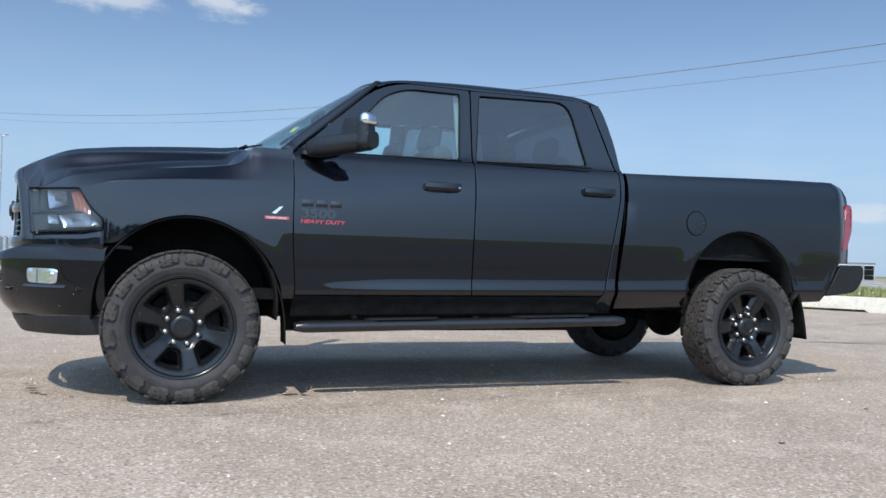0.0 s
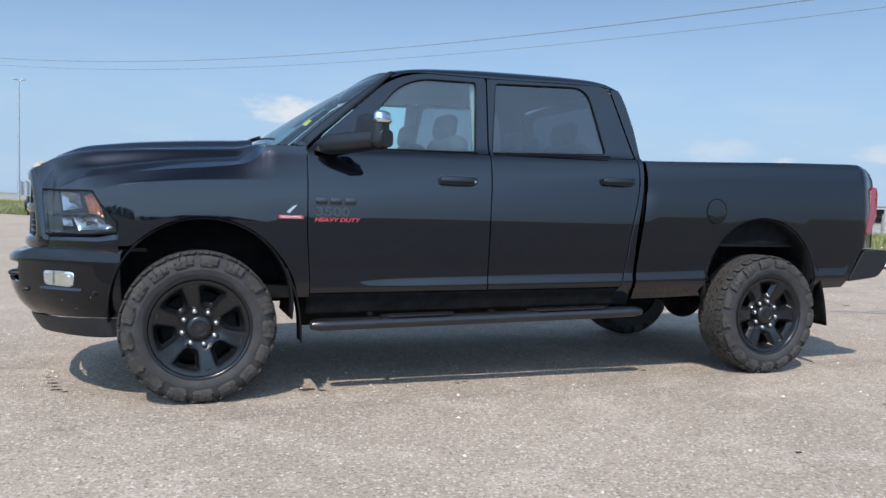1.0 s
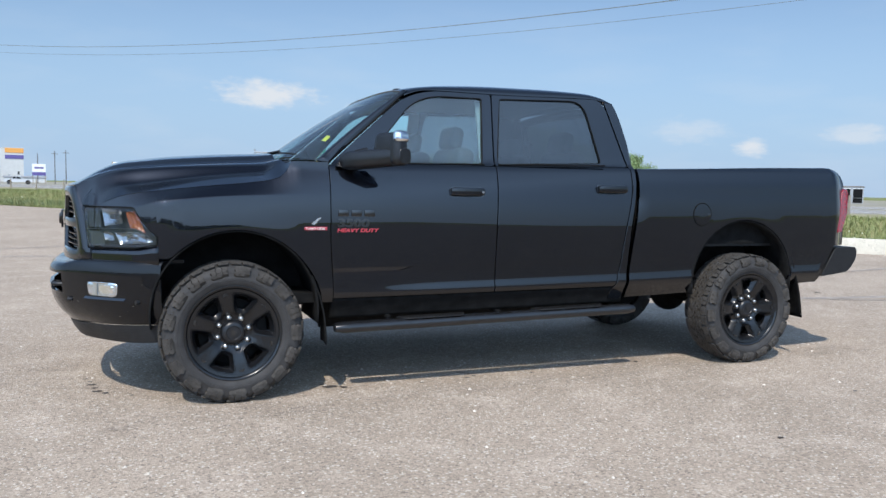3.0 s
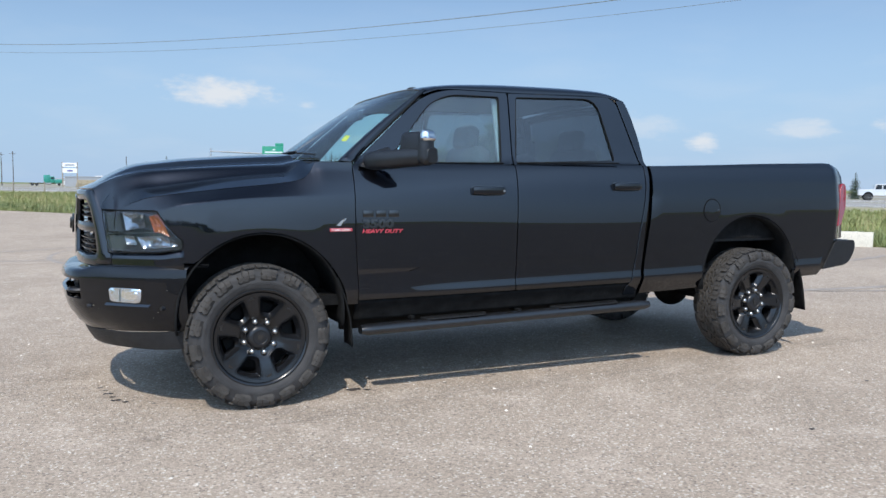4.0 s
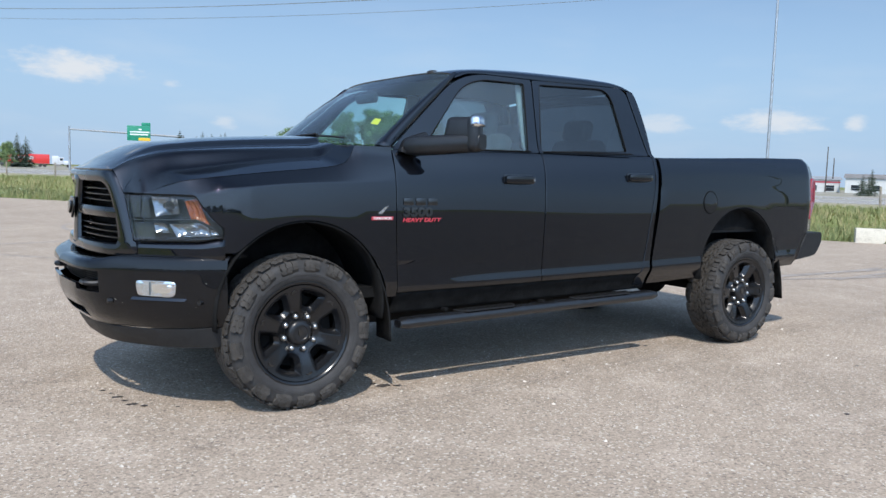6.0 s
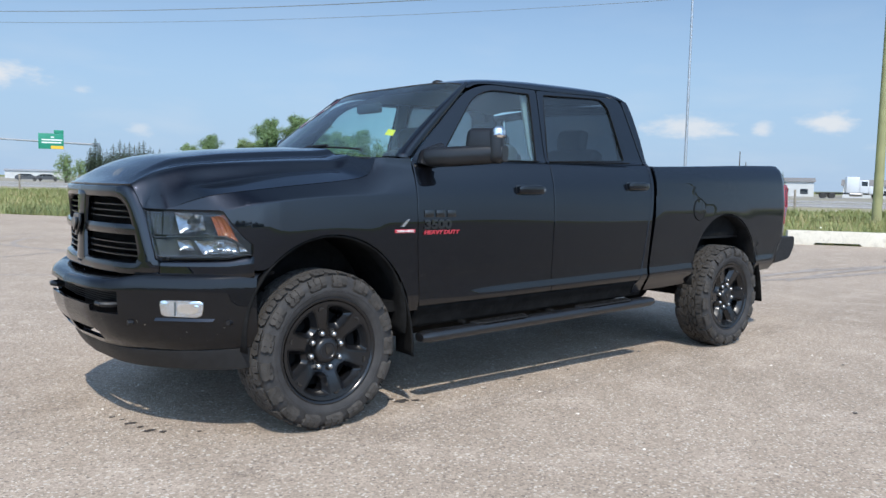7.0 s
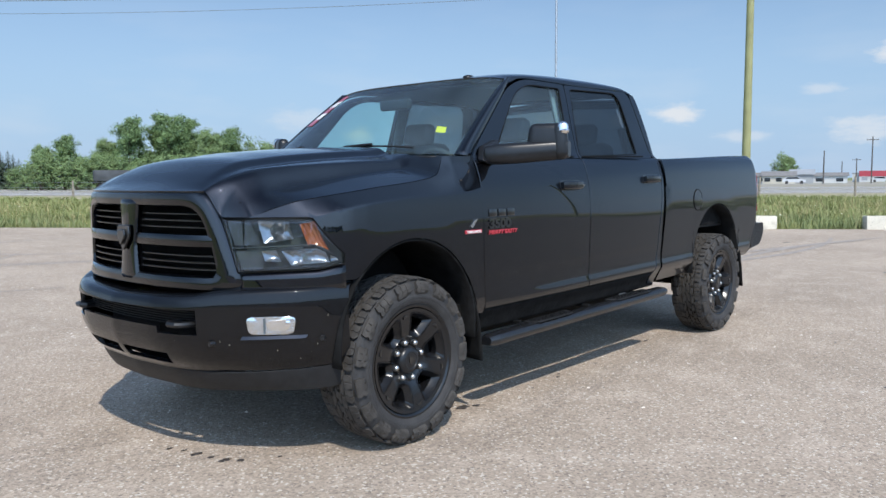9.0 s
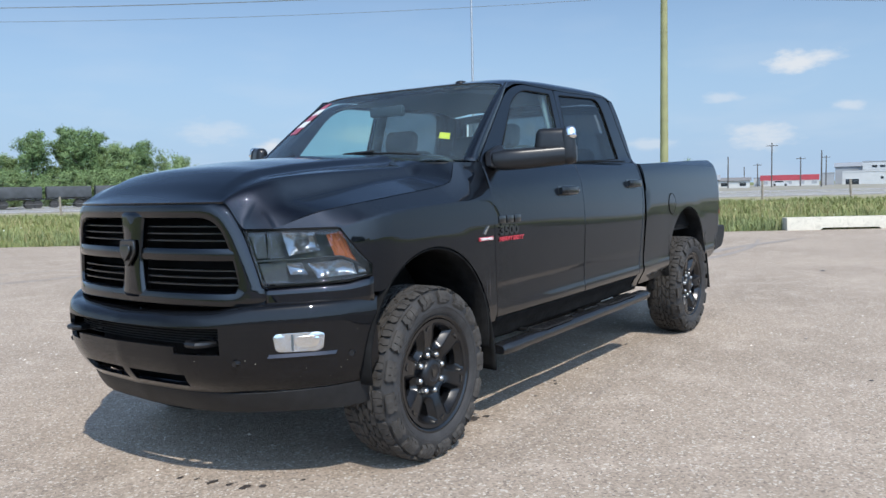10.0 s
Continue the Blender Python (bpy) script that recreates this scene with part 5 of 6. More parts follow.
    bm = box((-0.124, -0.064, 0.006), (-0.060, 0.054, 0.077), None, 0.030, 5)
    for v in bm.verts:
        if v.co.z > 0.03:
            v.co.x *= 0.95
            v.co.y *= 0.83
        v.co = turn @ (v.co if s < 0 else Vector((-v.co.x, v.co.y, v.co.z)))
    part("chrome_cap", bm, CHROME, mirror, "chrome corner cap")
    part("mirror_foot", prism([(x, s * (side_w(x, z) + 0.002), z) for x, z in rounded([(0.60, 1.392), (0.70, 1.378), (0.84, 1.42), (0.82, 1.52), (0.68, 1.475)], 0.02)], (0, s * 0.035, 0)), SATIN, mirror, bevel=0.008)
    # running board: flattened tube, two ribbed pads, three brackets
    bm = bmesh.new()
    loops = []
    for i in range(45):
        u = i / 44
        x = 0.60 + 2.155 * u
        k = min(1.0, 0.72 + 0.28 * math.sqrt(max(0, min(u, 1 - u)) / 0.02)) if min(u, 1 - u) < 0.02 else 1.0
        c = (x, 0.946, 0.412 + 0.042 * u)
        loops.append([bm.verts.new((c[0], s * (c[1] + 0.055 * k * math.copysign(abs(math.cos(t)) ** 0.75, math.cos(t))), c[2] + 0.034 * k * math.copysign(abs(math.sin(t)) ** 0.85, math.sin(t)))) for t in [2 * math.pi * j / 20 for j in range(20)]])
    for a, b in zip(loops, loops[1:]):
        for k in range(20):
            bm.faces.new((a[k], a[(k + 1) % 20], b[(k + 1) % 20], b[k]))
    bm.faces.new(loops[0])
    bm.faces.new(loops[-1][::-1])
    board = part("running_board", bm, BOARD, truck, "black tubular running board with step pads", smooth=60)
    for a, b in ((1.0, 1.48), (1.95, 2.52)):
        zt = lambda x: 0.412 + 0.042 * (x - 0.60) / 2.155 + 0.028
        m = None
        bm = bmesh.new()
        add_prism(bm, [(x, s * y, zt(x) + 0.004) for x, y in rounded([(a, 0.900), (b, 0.900), (b - 0.05, 0.993), (a + 0.05, 0.993)], 0.03)], (0, 0, 0.008))
        pad = part("step_pad", bm, MATTE, board, "ribbed black step pad", bevel=0.003)
        n = int((b - a - 0.08) / 0.022)
        for i in range(n):
            x = a + 0.045 + i * 0.022
            part("pad_rib", box((x, s * 0.908, zt(x) + 0.010), (x + 0.010, s * 0.985, zt(x) + 0.0155)), MATTE, pad)
    for x in (0.95, 1.72, 2.48):
        part("board_bracket", box((x - 0.014, s * 0.40, 0.455), (x + 0.014, s * 0.93, 0.475), None, 0.004), DARK, board)
    # mud flaps
    for x0, z0, x1, z1 in ((0.462, 0.735, 0.548, 0.315), (4.185, 0.83, 4.325, 0.325)):
        part("mud_flap", grid(lambda u, v, s=s: (x0 + (x1 - x0) * v + 0.025 * math.sin(math.pi * v) + 0.01 * math.sin(2.5 * u), s * (0.955 - 0.17 * u + 0.012 * v), z0 + (z1 - z0) * v), 6, 14), DARK, truck, "black rubber mud flap", thick=0.008)
    # fuel filler on the driver side only
    if s < 0:
        cx, cz, r = 3.322, 1.122, 0.078
        ring = [(cx + r * math.cos(2 * math.pi * i / 40), cz + 1.06 * r * math.sin(2 * math.pi * i / 40)) for i in range(40)]
        bm = bmesh.new()
        add_tube(bm, [(x, -side_w(x, z) - 0.0005, z) for x, z in ring + ring[:1]], 0.0042, 6)
        part("filler_gap", bm, SEAL, truck)
        bm = bmesh.new()
        vs = [bm.verts.new((cx + (x - cx) * 0.95, -side_w(x, z) - 0.0035, cz + (z - cz) * 0.95)) for x, z in ring]
        c = bm.verts.new((cx, -side_w(cx, cz) - 0.0060, cz))
        for i in range(40):
            bm.faces.new((vs[i], vs[(i + 1) % 40], c))
        part("filler_flap", bm, PAINT, truck, "round black fuel filler flap")
        part("flap_notch", box((cx + 0.05, -side_w(cx, cz) - 0.006, cz - 0.012), (cx + 0.073, -side_w(cx, cz) + 0.004, cz + 0.008), None, 0.003), GLOSS, truck)


def lettering(text, size, x, z, mat, name, w, label, stretch=1.0, slant=0.0, depth=0.003, bold=0.0):
    """Raised letters on the near side of the body, read from outside."""
    cu = bpy.data.curves.new(name, "FONT")
    cu.body, cu.size, cu.extrude, cu.shear, cu.offset = text, size, depth, slant, bold
    tmp = bpy.data.objects.new(name, cu)
    scene.collection.objects.link(tmp)
    me = bpy.data.meshes.new_from_object(tmp.evaluated_get(bpy.context.evaluated_depsgraph_get()))
    bpy.data.objects.remove(tmp)
    for v in me.vertices:
        px, pz = x + v.co.x * stretch, z + v.co.y
        v.co = Vector((px, -(w(px, pz) + 0.004 + v.co.z), pz))
    me.materials.clear()
    me.materials.append(mat)
    ob = new(name, me)
    ob.parent = truck
    ob["label"] = label
    return ob


for s in (-1,):
    w = lambda x, z: side_w(x, z) + flare(x, z)
    lettering("HEAVY DUTY", 0.031, 0.604, 0.997, RED, "badge", w, "red badge reading HEAVY DUTY", 1.36, 0.25, bold=0.0008)
    lettering("3500", 0.068, 0.608, 1.030, GLOSS, "badge", w, "gloss black badge reading 3500", 1.45, 0.0, bold=0.003)
    # maker's mark: plain raised bars
    for i in range(3):
        x = 0.612 + i * 0.082
        part("badge_bar", box((x, -w(x, 1.11) - 0.006, 1.092), (x + 0.066, -w(x, 1.11) + 0.004, 1.132), None, 0.003), GLOSS, truck)
    # engine badge on the fender: red plate with a silver tick over it
    part("badge_plate", box((0.408, -fender_w(0.46, 1.02) - 0.006, 1.008), (0.545, -fender_w(0.46, 1.02) + 0.008, 1.028), None, 0.003), RED, truck, "red engine badge")
    lettering("TURBO DIESEL", 0.017, 0.414, 1.0125, WHITE, "badge", lambda x, z: fender_w(0.46, 1.02) + 0.003, "small pale lettering reading TURBO DIESEL", 1.08)
    part("badge_tick", prism([(x, -fender_w(x, 1.07) - 0.005, z) for x, z in [(0.448, 1.046), (0.468, 1.040), (0.510, 1.086), (0.488, 1.080)]], (0, 0.008, 0)), CHROME, truck, "silver tick badge")

# roof clearance lamp, wipers, aerial
bm = bmesh.new()
bmesh.ops.create_uvsphere(bm, u_segments=16, v_segments=8, radius=1)
for v in bm.verts:
    v.co = Vector((1.175 + v.co.x * 0.045, 0.0 + v.co.y * 0.035, 1.935 + v.co.z * 0.018))
lamp_mesh = bm
first = True
for y in (-0.36, 0.0, 0.36, -0.60, 0.60):
    if abs(y) != 0.36 or y > 0:
        continue
    b2 = lamp_mesh.copy()
    for v in b2.verts:
        v.co.y += y
    part("roof_lamp", b2, SATIN, truck, "low black roof clearance lamp")
lamp_mesh.free()


def on_screen(a, v, lift=0.012):
    p = Vector(screen_point((a + 1) / 2, v))
    return p + Vector((-0.6, 0, 0.8)) * lift


for a0, a1 in ((-0.05, -0.72), (0.72, 0.05)):
    wiper = part("wiper", tube([on_screen(a0 + (a1 - a0) * i / 12, 0.035 + 0.02 * math.sin(math.pi * i / 12), 0.02) for i in range(13)], 0.006, 6), MATTE, truck)
    part("wiper_arm", tube([on_screen(a0 + 0.1, -0.03, 0.0), on_screen(a0 - 0.12, 0.03, 0.035), on_screen((a0 + a1) / 2, 0.06, 0.03)], 0.009, 6), MATTE, wiper)
part("cowl", grid(lambda u, v: (0.29 + 0.07 * (2 * u - 1) ** 2 + v * (0.06 + 0.12 * (2 * u - 1) ** 2), (2 * u - 1) * (0.80 - 0.01 * v), 1.425 + 0.008 * v - 0.01 * (2 * u - 1) ** 2), 30, 4), MATTE, truck, thick=0.01)

# paper labels on the windscreen
def screen_label(a0, a1, v0, v1, mat, name, label, skew=0.0, lift=-0.004):
    part(name, grid(lambda u, v: on_screen(a0 + (a1 - a0) * u + skew * v, v0 + (v1 - v0) * v + 0.012 * u, lift), 4, 4), mat, truck, label)


screen_label(-0.845, -0.765, 0.235, 0.305, STICKER, "window_sticker", "yellow paper sticker", 0.02)
for k, mat in enumerate((RED, WHITE, RED, WHITE, RED)):
    screen_label(0.84 + 0.002 * k, 0.975, 0.44 + 0.10 * k, 0.538 + 0.10 * k, mat, "window_banner", "red and white windscreen banner", 0.0, 0.004)

# cab interior ----------------------------------------------------------
part("dashboard", grid(lambda u, v: (0.50 + 0.42 * v, (2 * u - 1) * 0.74, 1.36 + 0.05 * math.sin(math.pi * min(v * 1.1, 1)) - 0.10 * smoothstep(0.8, 1.0, v)), 16, 10), TRIM_IN, truck, thick=0.2)
for y in (-0.42, 0.42):
    for x0, nm in ((1.40, "front_seat"), (2.28, "rear_seat")):
        bm = box((x0 - 0.45, y - 0.27, 0.80), (x0 + 0.08, y + 0.27, 0.98), None, 0.05)
        seat = part(nm, bm, SEAT_IN, truck, "dark grey cloth seat")
        bm = box((-0.07, -0.25, 0.0), (0.07, 0.25, 0.65), None, 0.06, 4)
        for v in bm.verts:
            v.co = Matrix.Translation((x0 + 0.03, y, 0.92)) @ pose(0, 0, 0, 0, 14, 0) @ v.co
        part("backrest", bm, SEAT_IN, seat)
        bm = box((-0.05, -0.13, 0.63), (0.05, 0.13, 0.79), None, 0.045, 4)
        for v in bm.verts:
            v.co = Matrix.Translation((x0 + 0.03, y, 0.92)) @ pose(0, 0, 0, 0, 10, 0) @ v.co
        part("headrest", bm, SEAT_IN, seat)
bm = bmesh.new()
add_tube(bm, [Vector((0.86, -0.42, 1.30)) + Matrix.Rotation(radians(-28), 3, "Y") @ Vector((0, 0.19 * math.cos(2 * math.pi * i / 32), 0.19 * math.sin(2 * math.pi * i / 32))) for i in range(33)], 0.016, 8)
wheel_in = part("steering_wheel", bm, TRIM_IN, truck)
part("steering_hub", cyl((0.70, -0.42, 1.22), (0.85, -0.42, 1.30), 0.05, 0.07), TRIM_IN, wheel_in)
part("headliner", grid(lambda u, v: (1.10 + 1.50 * u, (2 * v - 1) * 0.68, ROOF_X(1.10 + 1.5 * u) - 0.045 - 0.05 * (2 * v - 1) ** 2), 12, 8), GREY_IN, truck)
part("inside_mirror", box((0.86, -0.13, 1.735), (0.90, 0.13, 1.80), None, 0.015), TRIM_IN, truck)
for s in (-1, 1):
    part("pillar_trim", grid(lambda u, v, s=s: (1.615 + 0.09 * u, s * (side_w(1.66, 1.42 + 0.47 * v) - 0.05), 1.42 + 0.47 * v), 2, 8), GREY_IN, truck, thick=0.02)
    part("door_trim", box((0.66, s * 0.80, 0.75), (2.62, s * 0.84, 1.40), None, 0.01), TRIM_IN, truck)

# beyond the lot --------------------------------------------------------
LEAF = material("broad_leaves", (0.125, 0.195, 0.070), 0.6, vary=0.35, scale=0.9)
LEAF2 = material("pale_leaves", (0.165, 0.235, 0.090), 0.6, vary=0.35, scale=0.9)
NEEDLE = material("spruce_needles", (0.035, 0.055, 0.03), 0.7, vary=0.35, scale=1.2)
BARK = material("bark", (0.12, 0.09, 0.065), 0.9, vary=0.4, scale=6, bump=0.5, bscale=12)
BLADE = material("grass_blades", (0.205, 0.220, 0.080), 0.7, vary=0.3, scale=0.5)
BLADE2 = material("weeds", (0.145, 0.175, 0.065), 0.7, vary=0.4, scale=0.7)
SEED = material("seed_heads", (0.34, 0.29, 0.14), 0.8, vary=0.3, scale=0.6)
FLOWER = material("white_flowers", (0.75, 0.76, 0.60), 0.7)
DARKWOOD = material("dark_creosoted_wood", (0.085, 0.075, 0.068), 0.85, vary=0.3, scale=3, bump=0.4, bscale=20)
WOOD = material("weathered_wood", (0.26, 0.22, 0.17), 0.85, vary=0.3, scale=3, bump=0.4, bscale=20)
POLE = material("green_stained_pole", (0.28, 0.27, 0.13), 0.8, vary=0.2, scale=1.2, bump=0.4, bscale=12)
GALV = material("galvanised_steel", (0.42, 0.43, 0.44), 0.45, 0.8, vary=0.15, scale=3)
SIGN = material("highway_sign_green", (0.01, 0.22, 0.13), 0.5, vary=0.06, scale=2)
SIGN_Y = material("sign_yellow", (0.75, 0.45, 0.03), 0.5)
CLAD = material("white_cladding", (0.52, 0.52, 0.50), 0.6, vary=0.06, scale=0.6)
CLAD_G = material("grey_cladding", (0.30, 0.31, 0.32), 0.6, vary=0.08, scale=0.6)
CLAD_B = material("beige_siding", (0.50, 0.46, 0.38), 0.7, vary=0.08, scale=0.6)
CLAD_R = material("red_cladding", (0.40, 0.055, 0.07), 0.5, vary=0.08, scale=0.6)
ROOFG = material("grey_shingles", (0.20, 0.19, 0.18), 0.9, vary=0.2, scale=1.5)
GREEN_P = material("green_vehicle_paint", (0.02, 0.22, 0.16), 0.35, 0.0, 0.5, vary=0.05, scale=2)
RED_P = material("red_vehicle_paint", (0.60, 0.03, 0.025), 0.4, 0.0, 0.4, vary=0.05, scale=2)
WHITE_P = material("white_vehicle_paint", (0.56, 0.57, 0.58), 0.35, 0.0, 0.5, vary=0.04, scale=2)
GREY_P = material("grey_vehicle_paint", (0.07, 0.074, 0.082), 0.35, 0.0, 0.5, vary=0.05, scale=2)
DARKGLASS = material("dark_glass", (0.02, 0.025, 0.03), 0.08, vary=0.1, scale=2)
ORANGE = material("orange_paint", (0.70, 0.33, 0.08), 0.6)
VIOLET = material("violet_paint", (0.10, 0.08, 0.25), 0.6)
HAY = material("stacked_timber", (0.30, 0.25, 0.17), 0.9, vary=0.3, scale=2)
TARP = material("black_mesh_tarp", (0.05, 0.055, 0.06), 0.7, vary=0.3, scale=1.5, bump=0.5, bscale=6)
HERE = Vector((-1.3, -4.9, 0))


def far(az, d, z=0.0):
    a = radians(az)
    return HERE + Vector((math.sin(a) * d, math.cos(a) * d, z))


def facing(az, d, z=0.0, turn=0.0):
    """A pose at a bearing and distance: x to the right as seen from the lot, -y towards it."""
    return Matrix.Translation(far(az, d, z)) @ Matrix.Rotation(radians(-az + turn), 4, "Z")


def thing(name, m, label, category, group=""):
    ob = tagged(new(name), label, category, group)
    ob.matrix_world = m
    return ob


# trees
def tree_limbs(rng, h, spread):
    tips = []
    bm = bmesh.new()
    r0 = 0.022 * h + 0.06
    pts, radii = [], []
    lean = (rng.uniform(-0.04, 0.04), rng.uniform(-0.04, 0.04))
    for i in range(7):
        u = i / 6
        pts.append((lean[0] * h * u + rng.uniform(-0.05, 0.05) * u, lean[1] * h * u, -0.1 + (0.85 * h + 0.1) * u))
        radii.append(r0 * (1 - 0.85 * u))
    add_tube(bm, pts, radii, 8)
    for i in range(16):
        u = rng.uniform(0.10, 0.88)
        a = rng.uniform(0, 2 * math.pi)
        ln = spread * (1.05 - 0.6 * u) * rng.uniform(0.6, 1.0)
        b = Vector((lean[0] * h * u, lean[1] * h * u, 0.85 * h * u))
        e = b + Vector((math.cos(a) * ln, math.sin(a) * ln, ln * rng.uniform(0.4, 0.9)))
        add_tube(bm, [b, b.lerp(e, 0.5) + Vector((0, 0, 0.08 * ln)), e], [r0 * 0.4 * (1 - 0.6 * u), r0 * 0.2, 0.02], 5)
        tips.append(e)
    return bm, tips


def leaf_cloud(bm, rng, c, r, n, size):
    for _ in range(n):
        d = Vector((rng.gauss(0, 1), rng.gauss(0, 1), rng.gauss(0, 0.8)))
        p = Vector(c) + d.normalized() * r * rng.uniform(0.35, 1.0)
        nrm = (d.normalized() + Vector((rng.uniform(-0.7, 0.7), rng.uniform(-0.7, 0.7), rng.uniform(-0.2, 0.9)))).normalized()
        t = nrm.orthogonal().normalized()
        t = Matrix.Rotation(rng.uniform(0, 6.28), 3, nrm) @ t
        b = nrm.cross(t)
        s = size * rng.uniform(0.6, 1.3)
        bm.faces.new([bm.verts.new(p + t * s * 0.6), bm.verts.new(p + b * s * 0.36), bm.verts.new(p - t * s * 0.6), bm.verts.new(p - b * s * 0.36)])


def build_tree(seed, h, spread, mat, clumps=260, leaves=70):
    rng = random.Random(seed)
    root = tagged(new("tree"), "leafy green poplar tree across the road", "tree", "trees across the road")
    bm, tips = tree_limbs(rng, h, spread)
    part("trunk", bm, BARK, root)
    bm = bmesh.new()
    lobes = [(t, spread * rng.uniform(0.32, 0.5)) for t in tips] + [(Vector((rng.uniform(-0.3, 0.3) * spread, rng.uniform(-0.3, 0.3) * spread, h * rng.uniform(0.08, 0.97))), spread * rng.uniform(0.3, 0.48)) for _ in range(26)]
    for i in range(clumps):
        c, r = lobes[i % len(lobes)]
        d = Vector((rng.gauss(0, 1), rng.gauss(0, 1), rng.gauss(0, 1))).normalized()
        leaf_cloud(bm, rng, c + d * r * rng.uniform(0.3, 0.95), r * rng.uniform(0.42, 0.80), leaves, 0.20)
    part("crown", bm, mat, root, smooth=0, recalc=False)
    return root


def build_spruce(seed, h, r):
    rng = random.Random(seed)
    root = tagged(new("spruce"), "dark narrow spruce tree across the road", "spruce", "spruces across the road")
    part("trunk", tube([(0, 0, -0.1), (0, 0, h)], [0.16, 0.02], 7), BARK, root)
    bm = bmesh.new()
    tiers = int(h * 3.2)
    for i in range(tiers):
        u = i / (tiers - 1)
        z = 0.08 * h + 0.92 * h * u
        rr = r * (1 - u) ** 0.8 * rng.uniform(0.75, 1.1) + 0.06
        n = 9 if u < 0.7 else 6
        for k in range(n):
            a = 2 * math.pi * (k + rng.random()) / n
            ln = rr * rng.uniform(0.65, 1.15)
            d, side = Vector((math.cos(a), math.sin(a), 0)), Vector((-math.sin(a), math.cos(a), 0))
            for q in range(3):
                f0, f1 = q / 3, (q + 1.25) / 3
                w = 0.28 * ln * (1.15 - f0) + 0.05
                p0, p1 = d * ln * f0 + Vector((0, 0, z - 0.20 * ln * f0 * f0)), d * ln * f1 + Vector((0, 0, z - 0.30 * ln * f1))
                drop = Vector((0, 0, -0.12 * rng.random()))
                bm.faces.new([bm.verts.new(p0 - side * w * 0.5), bm.verts.new(p0 + side * w * 0.5 + drop), bm.verts.new(p1 + side * w * 0.25), bm.verts.new(p1 - side * w * 0.3 + drop)])
    part("crown", bm, NEEDLE, root, smooth=0, recalc=False)
    return root


protos = [build_tree(11, 10.0, 3.2, LEAF), build_tree(12, 8.6, 3.0, LEAF2), build_tree(13, 9.4, 2.5, LEAF), build_tree(14, 6.4, 2.6, LEAF2, 120, 36)]
rng = random.Random(7)


def plant(proto, az, d, scale=1.0):
    m = Matrix.Translation(far(az, d)) @ Matrix.Rotation(rng.uniform(0, 6.28), 4, "Z")
    ob = copy_thing(proto, m)
    ob.scale = (scale, scale, scale)
    return ob


for k, az, d, sc in ((1, 25.2, 134, 0.86), (0, 26.5, 130, 1.04), (2, 28.5, 132, 1.22), (0, 29.3, 128, 1.06), (2, 30.3, 131, 1.14), (1, 31.7, 127, 1.00), (0, 33.0, 136, 0.95), (3, 34.4, 134, 1.2), (1, 35.6, 138, 0.85), (3, 36.6, 140, 0.9),
                     (3, 27.2, 122, 0.62), (3, 29.9, 121, 0.60), (3, 32.4, 122, 0.55), (3, 24.3, 126, 0.80), (0, 22.6, 140, 0.82), (1, 21.4, 142, 0.78), (3, 23.4, 132, 0.75), (2, 38.5, 160, 0.45), (3, 41.5, 170, 0.42)):
    plant(protos[k], az, d, sc)
# undergrowth filling the belt between the trunks
for i in range(26):
    ob = plant(protos[3], 19.6 + 0.70 * i, 119 + rng.uniform(-3, 6), 1.0)
    k = rng.uniform(0.45, 0.85)
    ob.scale = (k * 1.4, k * 1.5, k)
    tagged(ob, "low green bush between the trees across the road", "bush", "bushes across the road")
    ob.name = "bush"
for k, az, d, sc in ((1, 5.0, 230, 0.72), (3, 4.4, 232, 0.85), (3, 71.5, 198, 1.05), (1, 72.0, 202, 0.70), (3, 13.6, 150, 0.75), (3, 14.5, 148, 0.6)):
    plant(protos[k], az, d, sc)
spr = [build_spruce(21, 8.2, 2.6), build_spruce(22, 7.2, 2.7)]
for i, (az, d, sc) in enumerate(((15.4, 152, 0.98), (16.1, 156, 0.86), (16.9, 150, 0.95), (17.5, 154, 1.05), (18.1, 151, 0.92), (18.8, 155, 0.96), (19.4, 150, 0.78), (20.0, 152, 0.72), (20.6, 158, 0.62), (15.1, 150, 0.88), (15.7, 149, 0.82), (16.5, 153, 0.98), (17.2, 157, 0.90), (17.8, 148, 0.95), (18.4, 158, 1.0), (19.0, 149, 0.85), (19.7, 156, 0.74), (16.3, 148, 0.75), (5.6, 236, 1.1), (6.1, 238, 1.15), (52.6, 120, 0.45), (61.8, 130, 0.45), (62.3, 132, 0.5), (58.6, 118, 0.42))):
    plant(spr[i % 2], az, d, sc)
# a belt of bushes and low trees behind the lot, seen as a dark band in the paint
for i in range(64):
    t = -230 + i * 7.0 + rng.uniform(-2, 2)
    p = at(-118 + rng.uniform(-8, 8), t)
    ob = copy_thing(protos[3], Matrix.Translation(p) @ Matrix.Rotation(rng.uniform(0, 6.28), 4, "Z"))
    k = rng.uniform(0.62, 0.90)
    ob.scale = (k * 3.4, k * 3.4, k)
    tagged(ob, "low green bush behind the lot", "bush", "bushes behind the lot")
    ob.name = "bush"
for o in protos + spr:
    for c in (*o.children_recursive, o):
        bpy.data.objects.remove(c)


